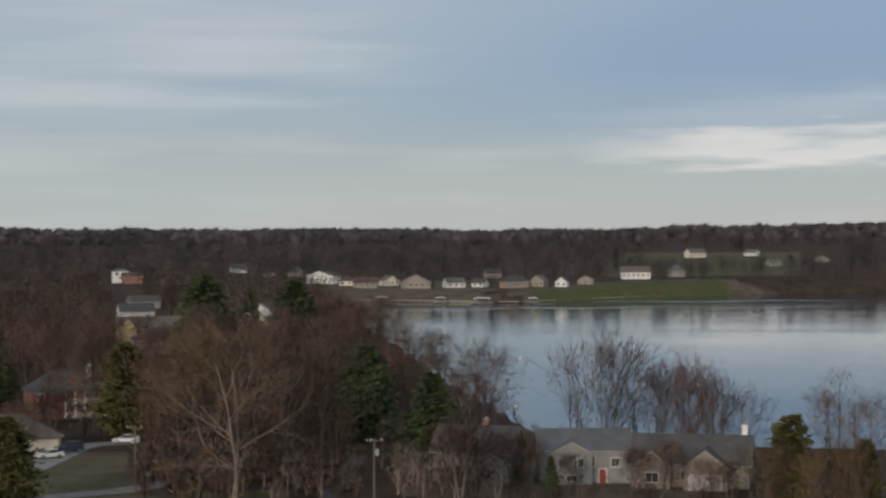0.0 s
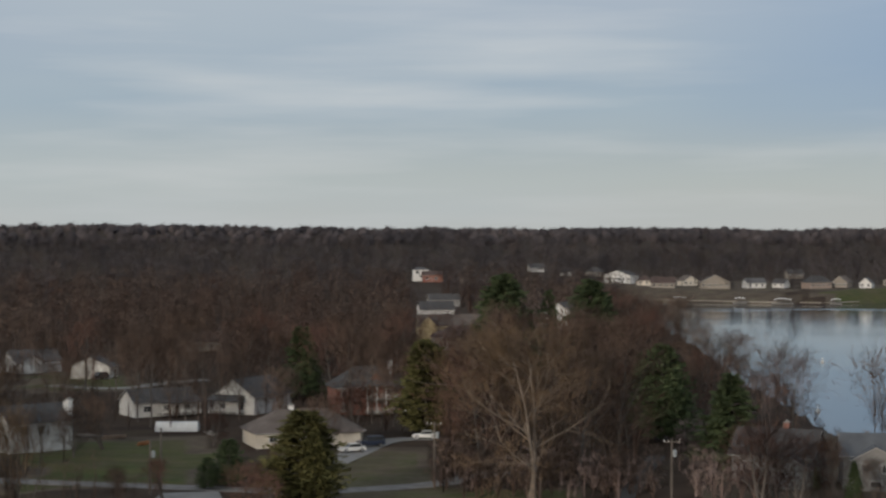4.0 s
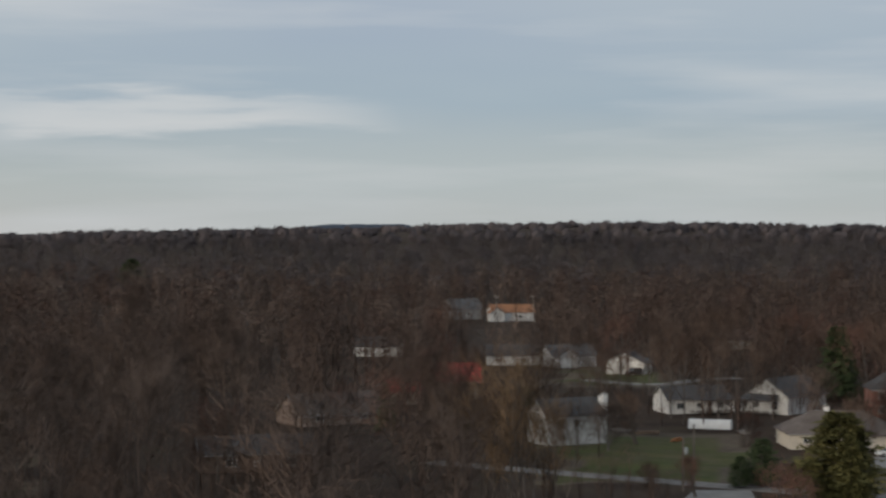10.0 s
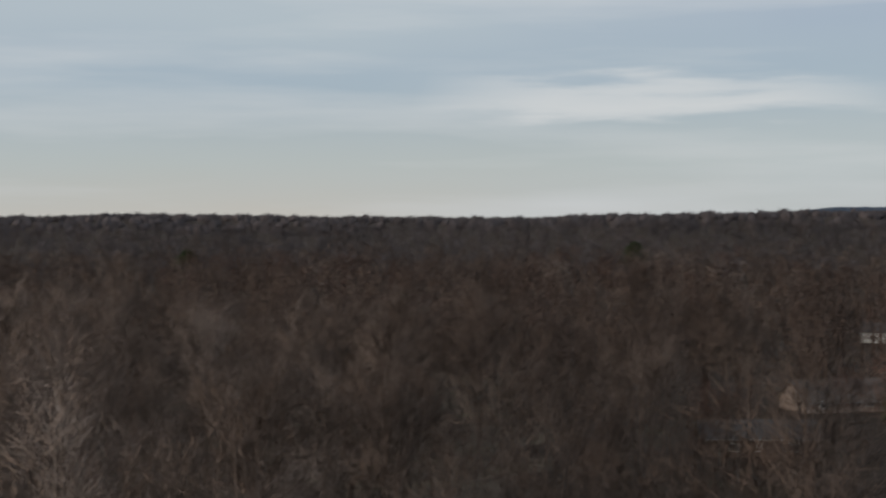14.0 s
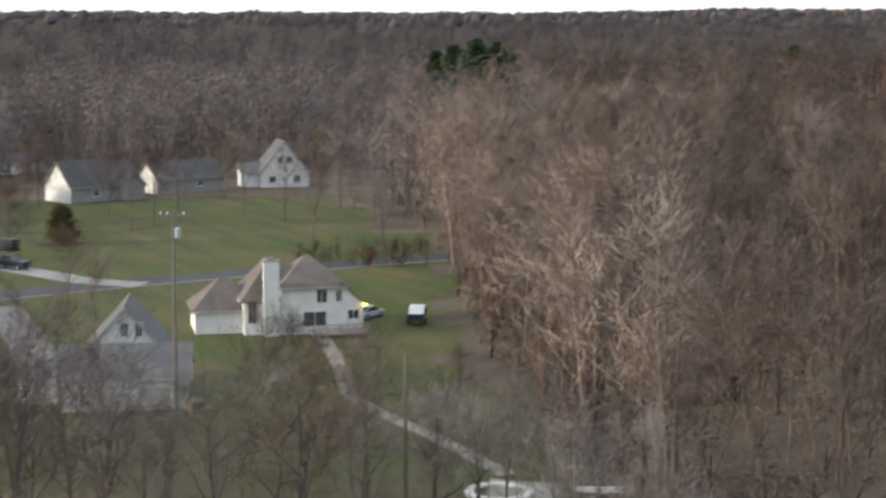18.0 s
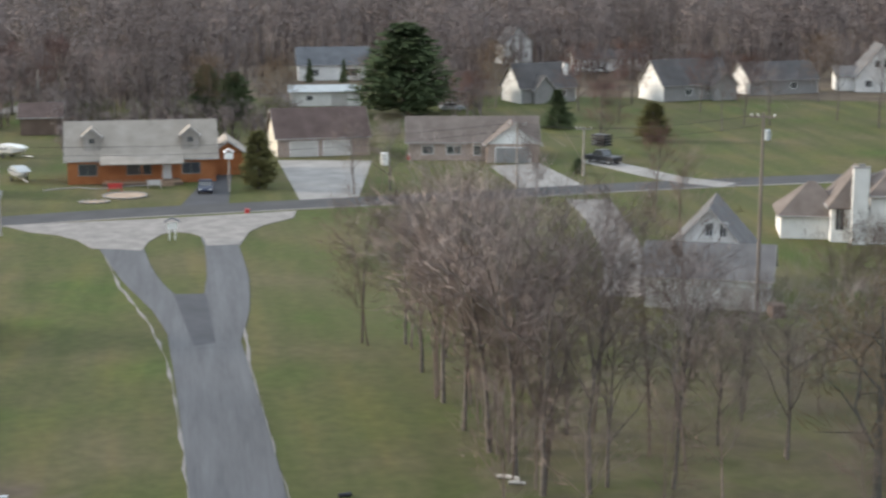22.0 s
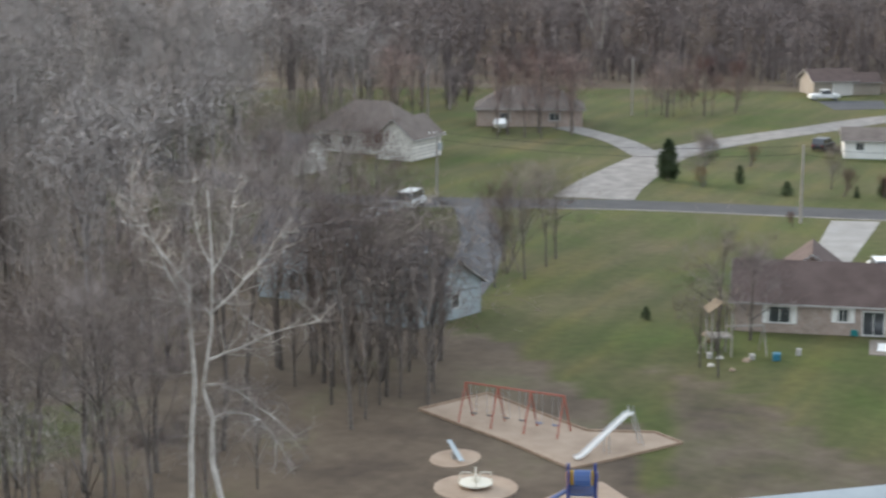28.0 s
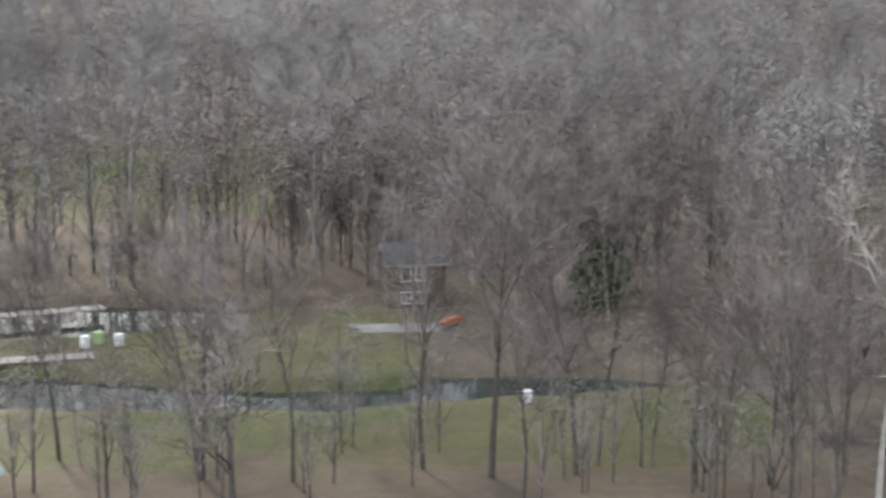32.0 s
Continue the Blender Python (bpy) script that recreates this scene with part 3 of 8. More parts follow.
# ---- roads ----
def ribbon(name, pts, width, mat, z=0.03, thick=0.05):
    """A paved strip along pts (x, y) or (x, y, width)."""
    P = [Vector(p[:2]) for p in pts]
    W = [p[2] if len(p) > 2 else width for p in pts]
    fine, fw = [], []
    for i in range(len(P) - 1):
        p0, p1, p2, p3 = P[max(i - 1, 0)], P[i], P[i + 1], P[min(i + 2, len(P) - 1)]
        steps = max(2, int((p2 - p1).length / 4))
        for s in range(steps):
            t = s / steps
            fine.append(0.5 * (2 * p1 + (p2 - p0) * t + (2 * p0 - 5 * p1 + 4 * p2 - p3) * t * t + (3 * p1 - p0 - 3 * p2 + p3) * t ** 3))
            fw.append(W[i] * (1 - t) + W[i + 1] * t)
    fine.append(P[-1])
    fw.append(W[-1])
    verts, faces = [], []
    for i, p in enumerate(fine):
        way = (fine[min(i + 1, len(fine) - 1)] - fine[max(i - 1, 0)]).normalized()
        side = Vector((-way.y, way.x)) * fw[i] / 2
        for q, dz in ((p + side, 0), (p - side, 0), (p - side, -thick), (p + side, -thick)):
            verts.append((q.x, q.y, ground_z(q.x, q.y) + z + dz))
    for i in range(len(fine) - 1):
        a, b = 4 * i, 4 * i + 4
        faces += [(a, a + 1, b + 1, b), (a + 1, a + 2, b + 2, b + 1), (a + 3, a, b, b + 3)]
    faces += [(0, 3, 2, 1), (len(verts) - 4, len(verts) - 3, len(verts) - 2, len(verts) - 1)]
    return link_mesh(name, verts, [f[::-1] for f in faces], mat)


MAIN = [(-262, -190), (-222, -150), (-196, -112), (-190, -94), (-199.5, -60), (-204, -31), (-210, -8), (-213, 10), (-217, 35), (-221, 56), (-224, 80), (-226, 112), (-226, 150), (-222, 190)]
tagged(ribbon("road_main", MAIN, 6.4, M["asphalt_road"], 0.04), "grey asphalt two-lane road", "road", kind="structure")

# ---- trees ----
class Sticks:
    """Collects tapered sticks as triangles."""

    def __init__(self):
        self.v, self.f = [], []

    def stick(self, a, b, ra, rb, sides):
        way = b - a
        if way.length < 1e-6:
            return
        u = way.orthogonal().normalized()
        w = way.normalized().cross(u)
        n = len(self.v)
        if sides == 1:
            ang = (n * 2.399) % 6.283
            s = u * math.cos(ang) + w * math.sin(ang)
            self.v += [a + s * ra, a - s * ra, b]
            self.f.append((n, n + 1, n + 2))
            return
        for p, r in ((a, ra), (b, rb)):
            for k in range(sides):
                t = 2 * math.pi * k / sides
                self.v.append(p + (u * math.cos(t) + w * math.sin(t)) * r)
        for k in range(sides):
            a0, a1 = n + k, n + (k + 1) % sides
            self.f += [(a0, a1, a1 + sides), (a0, a1 + sides, a0 + sides)]

    def arrays(self):
        return np.array([tuple(p) for p in self.v], np.float32).reshape(-1, 3), np.array(self.f, np.int32).reshape(-1, 3)


def grow(seed, height, spread, counts, twig, first=0.3, upward=0.5, stems=1, trunk_r=0.26, wood_levels=2, spray=0, blade=0.02, limb=1.0, curl=0.25):
    """A leafless tree: wood (trunk, limbs) and crown (twigs). counts: branches per branch at each level."""
    rng = random.Random(seed)
    wood, crown = Sticks(), Sticks()
    tips = []

    def branch(p, way, length, r, level):
        last = level == len(counts)
        segs = (6, 4, 2, 1, 1)[level] if not last else 1
        out = wood if level <= wood_levels else crown
        pts, rad = [p], [r]
        d = way.copy()
        for s in range(segs):
            wob = 0.05 if level == 0 else curl
            d = (d + Vector((rng.gauss(0, wob), rng.gauss(0, wob), rng.gauss(0, wob * 0.6) + (0.12 * upward if level else 0.05)))).normalized()
            pts.append(pts[-1] + d * length / segs)
            rad.append(r * (1 - 0.8 * (s + 1) / segs))
        for i in range(segs):
            sides = (5, 3, 3, 1, 1)[level]
            out.stick(pts[i], pts[i + 1], max(rad[i], twig), max(rad[i + 1], twig * 0.6), sides if out is wood else 1)
        if last:
            tips.append((pts[0], pts[-1]))
            return
        lo = first if level == 0 else 0.2
        for k in range(counts[level]):
            t = lo + (1 - lo) * (k + rng.random()) / counts[level]
            i = min(int(t * segs), segs - 1)
            q = pts[i].lerp(pts[i + 1], t * segs - i)
            axis = (pts[i + 1] - pts[i]).normalized()
            side = axis.orthogonal().normalized()
            side.rotate(Matrix.Rotation(k * 2.4 + rng.uniform(-0.6, 0.6), 3, axis))
            ang = rng.uniform(0.5, 1.05) * spread
            way2 = (axis * math.cos(ang) + side * math.sin(ang)).normalized()
            if level == 0:
                ln = limb * height * (0.52 - 0.30 * abs(t - 0.45)) * rng.uniform(0.75, 1.15) * (1 - 0.45 * max(0, t - 0.6) / 0.4)
            else:
                ln = length * rng.uniform(0.38, 0.62)
            branch(q, way2, ln, max(rad[i] * 0.55, twig), level + 1)
    for s in range(stems):
        lean = Vector((rng.gauss(0, 0.03 + 0.12 * (stems > 1)), rng.gauss(0, 0.03 + 0.12 * (stems > 1)), 1)).normalized()
        branch(Vector((rng.uniform(-0.3, 0.3) * (stems - 1), rng.uniform(-0.3, 0.3) * (stems - 1), -0.3)), lean, height * 0.9, trunk_r, 0)
    for k in range(spray):
        a, b = tips[rng.randrange(len(tips))]
        q = a.lerp(b, rng.uniform(0.1, 1.05)) + Vector((rng.gauss(0, 1), rng.gauss(0, 1), rng.gauss(0, 1))) * 0.4
        w2 = ((b - a).normalized() + Vector((rng.gauss(0, 0.4), rng.gauss(0, 0.4), rng.gauss(0.3, 0.35)))).normalized()
        crown.stick(q, q + w2 * rng.uniform(0.8, 2.2), blade * rng.uniform(0.7, 1.3), 0, 1)
    return wood.arrays(), crown.arrays()


def outward(v, h):
    """The way out of a crown of height h at each vertex."""
    q = np.stack([v[:, 0] / (0.3 * h), v[:, 1] / (0.3 * h), np.maximum((v[:, 2] / h - 0.5) / 0.45 + 0.45, 0.3)], 1)
    return q / np.maximum(np.linalg.norm(q, axis=1, keepdims=True), 1e-4)


def mesh_of(name, arr, mat):
    ob = link_arrays(name, *arr, mat, dome=outward(arr[0], float(arr[0][:, 2].max())) if name == "crown" else None)
    me = ob.data
    bpy.data.objects.remove(ob)
    return me


def thing_of(name, meshes, m, label, category, group=""):
    top = empty(name, m)
    for pname, me in meshes:
        o = new(pname, me)
        o.parent = top
    return tagged(top, label, category, group)


BARE = []
for k, (h, sp, cn, fi, up, st) in enumerate((
        (19, 0.9, (11, 6, 4), 0.28, 0.6, 1), (21, 0.75, (12, 6, 4), 0.34, 0.9, 1), (17, 1.0, (10, 7, 4), 0.22, 0.5, 1),
        (15, 0.95, (7, 5, 4), 0.18, 0.6, 2), (22, 0.7, (12, 6, 4), 0.42, 0.9, 1), (12, 1.0, (9, 6, 4), 0.16, 0.7, 1))):
    w, c = grow(100 + k, h, sp, cn, 0.024, fi, up, st, wood_levels=1, spray=1600, blade=0.020, curl=0.2)
    BARE.append((h, mesh_of("trunk", w, M["bark"]), *(mesh_of("crown", c, M[q]) for q in ("twig", "twig_red", "twig_grey"))))

# fuller crowns, seen from farther off
for k, (h, sp, cn, fi, up, st, sy) in enumerate(((19, 0.9, (14, 8, 5), 0.24, 0.7, 1, 1500), (17, 1.0, (14, 8, 5), 0.16, 0.6, 1, 1600), (21, 0.68, (14, 8, 5), 0.24, 1.0, 1, 1500), (15, 0.62, (8, 6, 4), 0.10, 0.9, 7, 900), (11, 0.95, (9, 6, 4), 0.12, 0.7, 2, 1600))):
    w, c = grow(150 + k, h, sp, cn, 0.032, fi, up, st, 0.11 if st > 5 else 0.26, wood_levels=1, spray=sy, blade=0.030, curl=0.06 if st > 5 else 0.12)
    BARE.append((h, mesh_of("trunk", w, M["bark"]), *(mesh_of("crown", c, M[q]) for q in ("twig_brown", "twig_rust", "twig_olive"))))

SYC = []
for seed, sp, cn, fi, sy, bl, cm, bk in ((77, 1.0, (10, 7, 5), 0.14, 9000, 0.024, "twig_olive", "bark_tan"), (91, 1.05, (8, 5, 4), 0.24, 900, 0.014, "twig_grey", "bark_pale")):
    w, c = grow(seed, 22, sp, cn, 0.028, fi, 0.4, 2, 0.25, spray=sy, blade=bl, curl=0.30) if seed == 77 else grow(seed, 23, sp, cn, 0.022, fi, 0.6, 3, 0.19, spray=sy, blade=bl, limb=0.62)
    SYC.append((mesh_of("trunk", w, M[bk]), mesh_of("crown", c, M[cm])))

w, c = grow(83, 14, 1.15, (8, 5, 4), 0.024, 0.24, 0.25, 1, 0.34, spray=1500, blade=0.014, curl=0.42, limb=0.9)
OAK = (mesh_of("trunk", w, M["bark_dark"]), mesh_of("crown", c, M["twig_olive"]))


def bare_tree(az, d, height, kind=0, hue=0, turn=None, label="", group="bare trees"):
    h, wood, *crowns = BARE[kind]
    x, y = at(az, d)
    s = height / h
    turn = (az * 37 + d * 11) % 360 if turn is None else turn
    m = pose(x, y, ground_z(x, y), 0, 0, turn) @ Matrix.Scale(s, 4)
    words = ("leafless dark brown tree with fine twigs", "leafless tree with reddish budding twigs", "leafless grey tree with fine pale twigs")[hue]
    return thing_of("bare_tree", [("trunk", wood), ("crown", crowns[hue])], m, label or words, "tree", group)


def sycamore(az, d, height, turn, label, form=0, wide=1.0):
    x, y = at(az, d)
    return thing_of("sycamore_tree", [("trunk", SYC[form][0]), ("crown", SYC[form][1])], pose(x, y, ground_z(x, y), 0, 0, turn) @ Matrix.Scale(height / 23, 4) @ Matrix.Diagonal((wide, wide, 1, 1)), label, "tree")


def conifer_arrays(seed, h, r, tiers, per, droop, rounded):
    """Boughs in whorls, each a spray of many short needle blades."""
    rng = random.Random(seed)
    wood, crown = Sticks(), Sticks()
    wood.stick(Vector((0, 0, -0.3)), Vector((0, 0, h * 0.96)), h * 0.018, 0.03, 5)
    for i in range(tiers):
        t = (i + rng.random() * 0.6) / tiers
        z = h * (0.06 + 0.93 * t)
        rr = r * ((1 - t) ** (0.55 if rounded else 0.85)) * (min(1, (t + 0.12) * 4) if rounded else 1) * rng.uniform(0.75, 1.12)
        for k in range(per):
            a = rng.uniform(0, 6.283)
            way = Vector((math.cos(a), math.sin(a), rng.uniform(-0.1, 0.35) - droop * (1 - t))).normalized()
            ln = rr * rng.uniform(0.7, 1.15) + 0.15
            base = Vector((0, 0, z))
            tip = base + way * ln
            wood.stick(base, base + way * ln * 0.6, 0.04, 0.01, 1)
            for b in range(30):
                f = rng.uniform(0.3, 1.0)
                q = base.lerp(tip, f) + Vector((rng.gauss(0, 1), rng.gauss(0, 1), rng.gauss(0, 0.6))) * ln * 0.11
                w2 = (way + Vector((rng.gauss(0, 0.6), rng.gauss(0, 0.6), rng.gauss(0.1, 0.5)))).normalized()
                crown.stick(q, q + w2 * rng.uniform(0.25, 0.6) * (0.5 + 0.055 * h), 0.07 + 0.006 * h, 0, 1)
    return wood.arrays(), crown.arrays()


CONIFER = {}
for key, mat, args in (("spruce", "needles", (5, 12, 3.1, 26, 9, 0.25, False)), ("pine", "needles", (6, 12, 3.5, 30, 11, 0.02, True)), ("cedar", "needles_olive", (7, 12, 3.0, 26, 9, 0.05, True)), ("bush", "needles", (8, 12, 5.0, 18, 12, 0.0, True))):
    w, c = conifer_arrays(*args)
    CONIFER[key] = (mesh_of("trunk", w, M["bark"]), mesh_of("crown", c, M[mat]))


def conifer(az, d, height, kind="spruce", wide=1.0, label="", group="evergreens"):
    x, y = at(az, d)
    s = height / 12
    m = pose(x, y, ground_z(x, y), 0, 0, (az * 53 + d) % 360) @ Matrix.Diagonal((s * wide, s * wide, s, 1))
    words = {"spruce": "dark green conical spruce", "pine": "dark green rounded pine", "cedar": "olive green conical cedar", "bush": "rounded dark evergreen shrub"}
    return thing_of("evergreen_tree", [("trunk", CONIFER[kind][0]), ("crown", CONIFER[kind][1])], m, label or words[kind] + " with dense needle boughs", "tree", group)


# woods: many trees that nobody could count, joined by tract
def dome_tree(seed, h, blades, width, lobes, foot=0.30, reach=0.30, core=0.0, length=0.055, flat=0.0):
    """A leafless tree seen from far: trunk, limbs and a crown of rounded lobes, each a cloud of short fine twigs."""
    rng = random.Random(seed)
    s, out = Sticks(), []

    def put(a, b, ra, rb, sides, way):
        s.stick(a, b, ra, rb, sides)
        out.extend([way] * (len(s.v) - len(out)))

    up = Vector((0, 0, 1))
    mid = Vector((rng.gauss(0, 0.02) * h, rng.gauss(0, 0.02) * h, h * (foot + (1 - foot) * 0.42)))
    put(Vector((0, 0, -0.5)), mid + Vector((0, 0, 0.2 * h)), 0.17 + width * 0.4, 0.05, 3, Vector((0, -0.6, 0.6)))
    if core:     # the thick of the crown, ragged
        rows = []
        for j, (z, r) in enumerate(((-0.03, 0.34), (0.28, 0.38), (0.5, 0.33), (0.68, 0.2))):
            row = []
            for k in range(6):
                a = (k + 0.5 * (j % 2)) * math.pi / 3
                q = r * core * h * rng.uniform(0.75, 1.2)
                row.append(len(s.v))
                s.v.append(Vector((math.cos(a) * q, math.sin(a) * q, h * z * rng.uniform(0.85, 1.12))))
                out.append(Vector((math.cos(a), math.sin(a), 2.2 * z - 0.3)).normalized())
            rows.append(row)
        top = len(s.v)
        s.v.append(Vector((0, 0, h * 0.80)))
        out.append(up)
        for ra, rb in zip(rows, rows[1:]):
            for k in range(6):
                k2 = (k + 1) % 6
                s.f += [(ra[k], ra[k2], rb[k2]), (ra[k], rb[k2], rb[k])]
        s.f += [(rows[-1][k], rows[-1][(k + 1) % 6], top) for k in range(6)]
    tufts = []
    rise = h * (1 - foot) * 0.5
    for k in range(lobes):
        a = k * 2.4 + rng.uniform(-0.5, 0.5)
        e = -0.5 + 1.9 * ((k + 0.5) / lobes) ** 0.8
        way = Vector((math.cos(a) * math.cos(e), math.sin(a) * math.cos(e), math.sin(e)))
        f = rng.uniform(0.55, 0.85)
        c = mid + Vector((way.x * reach * h * f, way.y * reach * h * f, way.z * rise * f))
        put(Vector((0, 0, h * (foot * 0.7 + 0.25 * max(0, e) / 1.4))), c, 0.06 + width * 0.3, 0.02, 1, Vector((way.x, way.y, 0.5)).normalized())
        tufts.append((c, way, h * rng.uniform(0.10, 0.17)))
    for k in range(blades):
        c, way, r = tufts[rng.randrange(lobes)]
        u = (Vector((rng.gauss(0, 1), rng.gauss(0, 1), rng.gauss(0, 1))) + way * 0.5).normalized()
        q = c + u * r * rng.random() ** 0.4
        w2 = (u * 0.7 * (1 - flat) + Vector((rng.gauss(0, 0.6), rng.gauss(0, 0.6), rng.gauss(0.35, 0.5) * (1 - flat)))).normalized()
        ln = h * length * rng.uniform(0.6, 1.4)
        d = q - mid
        n = (u * 0.55 + Vector((d.x / (reach * h), d.y / (reach * h), d.z / rise)) * 0.55 + up * 0.25).normalized()
        n.z = max(n.z, -0.05)
        put(q - w2 * ln * 0.5, q + w2 * ln * 0.5, width * rng.uniform(0.6, 1.3), 0, 1, n)
    v, f = s.arrays()
    o = np.array([tuple(p) for p in out], np.float32) * (1 - flat) + np.array([0, -0.25, 1.0], np.float32) * flat
    return v, f, o / np.linalg.norm(o, axis=1, keepdims=True)


def stand(name, places, variants, mat, label, seed):
    rng = random.Random(seed)
    vs, fs, ds, ts, n = [], [], [], [], 0
    for x, y, s in places:
        v, f, o = variants[rng.randrange(len(variants))]
        a = rng.uniform(0, 6.283)
        c, sn = math.cos(a), math.sin(a)
        wx, wide = s * rng.uniform(0.85, 1.15), s * rng.uniform(0.9, 1.15)
        q = np.stack([(v[:, 0] * c - v[:, 1] * sn) * wide, (v[:, 0] * sn + v[:, 1] * c) * wide, v[:, 2] * wx], 1) + np.array([x, y, ground_z(x, y)], np.float32)
        vs.append(q)
        ds.append(np.stack([o[:, 0] * c - o[:, 1] * sn, o[:, 0] * sn + o[:, 1] * c, o[:, 2]], 1))
        ts.append(np.full(len(v), rng.random(), np.float32))
        fs.append(f + n)
        n += len(v)
    ob = link_arrays(name, np.concatenate(vs), np.concatenate(fs), mat, None, np.concatenate(ds), np.concatenate(ts))
    return tagged(ob, label, "woods", kind="stuff")


def fine_trees(places, key, label, group, seed):
    """Single slender trees, each a trunk and a crown of fine twigs."""
    rng = random.Random(seed)
    forms = []
    for v, f, o in fine_v:
        crown = link_arrays("crown", v[6:], f[6:] - 6, M[key], None, o[6:], np.full(len(v) - 6, 0.5, np.float32))
        me = crown.data
        bpy.data.objects.remove(crown)
        forms.append((mesh_of("trunk", (v[:6], f[:6]), M["bark"]), me))
    for x, y, s in places:
        trunk, crown = forms[rng.randrange(len(forms))]
        wide = rng.uniform(0.9, 1.15)
        m = pose(x, y, ground_z(x, y), 0, 0, rng.uniform(0, 360)) @ Matrix.Diagonal((s * wide, s * wide, s * rng.uniform(0.9, 1.1), 1))
        thing_of("bare_tree", [("trunk", trunk), ("crown", crown)], m, label, "tree", group)


def scatter(seed, n, az0, az1, d0, d1, ok, smin, smax):
    rng = random.Random(seed)
    out = []
    tries = 0
    while len(out) < n and tries < n * 30:
        tries += 1
        az, d = rng.uniform(az0, az1), math.sqrt(rng.uniform(d0 * d0, d1 * d1))
        if ok(az, d):
            x, y = at(az, d)
            out.append((x, y, rng.uniform(smin, smax)))
    return out


CLEAR = []   # bearings and ranges kept free of woods: (az0, az1, d0, d1)


# houses that stand free behind the trees before them: bearing, range, half width, height of the part that shows
SEEN = [(12.15, 358, 7, 4), (14.15, 304, 9, 2), (15.75, 362, 6, 2.5), (18.55, 356, 8, 2), (22.75, 302, 6, 3), (22.7, 482, 7, 2.5), (20.75, 457, 6, 2), (24.5, 486, 7, 2), (24.55, 738, 9, 3), (26.3, 382, 3, 5), (2.55, 308, 5, 6), (0.37, 277, 5, 3), (10.15, 316, 4, 5), (14.25, 388, 4, 7), (30.35, 334, 9, 1.5), (32.8, 268, 8, 2.0),
        (9.85, 780, 8, 4), (9.6, 930, 6, 4), (9.95, 1228, 5, 5), (17.4, 560, 4, 4), (9.4, 612, 12, 5), (9.05, 510, 8, 7), (5.75, 668, 8, 5), (10.33, 1240, 5, 10), (26.1, 745, 6, 5), (18.15, 325, 5, 1), (7.65, 505, 5, 16), (4.85, 478, 4, 15),
        (3.85, 1296, 13, 5), (4.7, 1330, 6, 4), (2.5, 1230, 8, 4), (0.9, 1225, 10, 5), (-0.35, 1236, 7, 3), (-2.3, 1225, 9, 5), (-3.1, 1236, 5, 4), (-3.85, 1232, 5, 3), (-6.2, 1275, 12, 4), (-7.5, 1312, 6, 4), (-8.1, 1640, 10, 3), (-9.9, 1680, 7, 2), (1.75, 1262, 6, 3), (-1.2, 1240, 5, 3), (3.1, 1262, 5, 3), (-4.6, 1262, 6, 3), (6.6, 1400, 6, 4), (-10.6, 1500, 6, 3)]


def hides(az, d, h):
    """Whether a tree of height h stands before one of those houses."""
    return any(d < q[1] + 4 and abs(az - q[0]) * q[1] * 0.01745 < q[2] + 2 and h + ground_z(*at(az, d)) > EYE - (EYE - q[3] - ground_z(*at(q[0], q[1]))) * d / q[1] for q in SEEN if abs(az - q[0]) < 4)


def wood_ok(az, d):
    if hides(az, d, 15):
        return False
    if any(a0 < az < a1 and d0 < d < d1 for a0, a1, d0, d1 in CLEAR):
        return False
    if -62 < az < 5.5 and lake_near(az) - 12 < d < lake_far(az) + 14:
        return False
    if d < 170 and pond_depth(az, d) > -2:
        return False
    return True


CLEAR += [(62, 112, 0, 300), (64, 80, 290, 375), (81, 89, 290, 335), (83, 87, 330, 386), (93, 97, 270, 300), (98, 112, 200, 350), (111, 119.2, 190, 300), (106, 119.5, 90, 205), (110, 165, 0, 124), (126, 165, 124, 157), (141, 165, 200, 256),
          (-25, 5, 0, 420), (5, 19.5, 0, 385), (19.5, 23, 0, 440), (23, 26, 0, 335), (19.5, 25.9, 335, 500), (23.7, 25.5, 500, 735), (25.7, 27.0, 300, 384), (29.2, 31.9, 285, 350), (31.3, 34.4, 222, 275), (10.0, 10.7, 700, 1236), (8.0, 10.7, 385, 640), (9, 10.6, 640, 800),
          (4.9, 6.4, 560, 680), (55, 61, 96, 132), (44.2, 46.0, 118, 156), (-13, -6.5, 1420, 1760), (99, 102.5, 330, 350)]


def west_ok(az, d):
    return wood_ok(az, d) and az > wood_edge(d) - 1.5


def north_ok(az, d):
    return wood_ok(az, d) and az < wood_edge(d) - 0.5


near_v = []
for k in range(7):
    (wv, wf), (cv, cf) = grow(300 + k, 16.0 + k, 0.9, (11, 6), 0.03, 0.30, 0.5, 1, 0.14, wood_levels=1, spray=1000, blade=0.022, curl=0.2, limb=0.72)
    near_v.append((np.concatenate([wv, cv]), np.concatenate([wf, cf + len(wv)]), outward(np.concatenate([wv, cv]), 16.0 + k)))
mid_v = [dome_tree(400 + k, 15.0 + k, 360, 0.075, 17, 0.12, flat=0.3) for k in range(7)]
deep_v = [dome_tree(450 + k, 14.5 + 0.7 * k, 185, 0.115, 14, 0.12, length=0.065, flat=0.35) for k in range(7)]
far_v = [dome_tree(500 + k, 13.5 + 0.6 * k, 150, 0.26, 16, 0.16, 0.52, 0.0, 0.075, 0.8) for k in range(7)]
low_v = [dome_tree(600 + k, 11.0 + 0.5 * k, 84, 0.34, 16, 0.16, 0.85, 1.3, 0.08, 0.92) for k in range(6)]
fine_v = [dome_tree(750 + k, 14.0 + 0.8 * k, 480, 0.04, 15, 0.26, length=0.055) for k in range(7)]
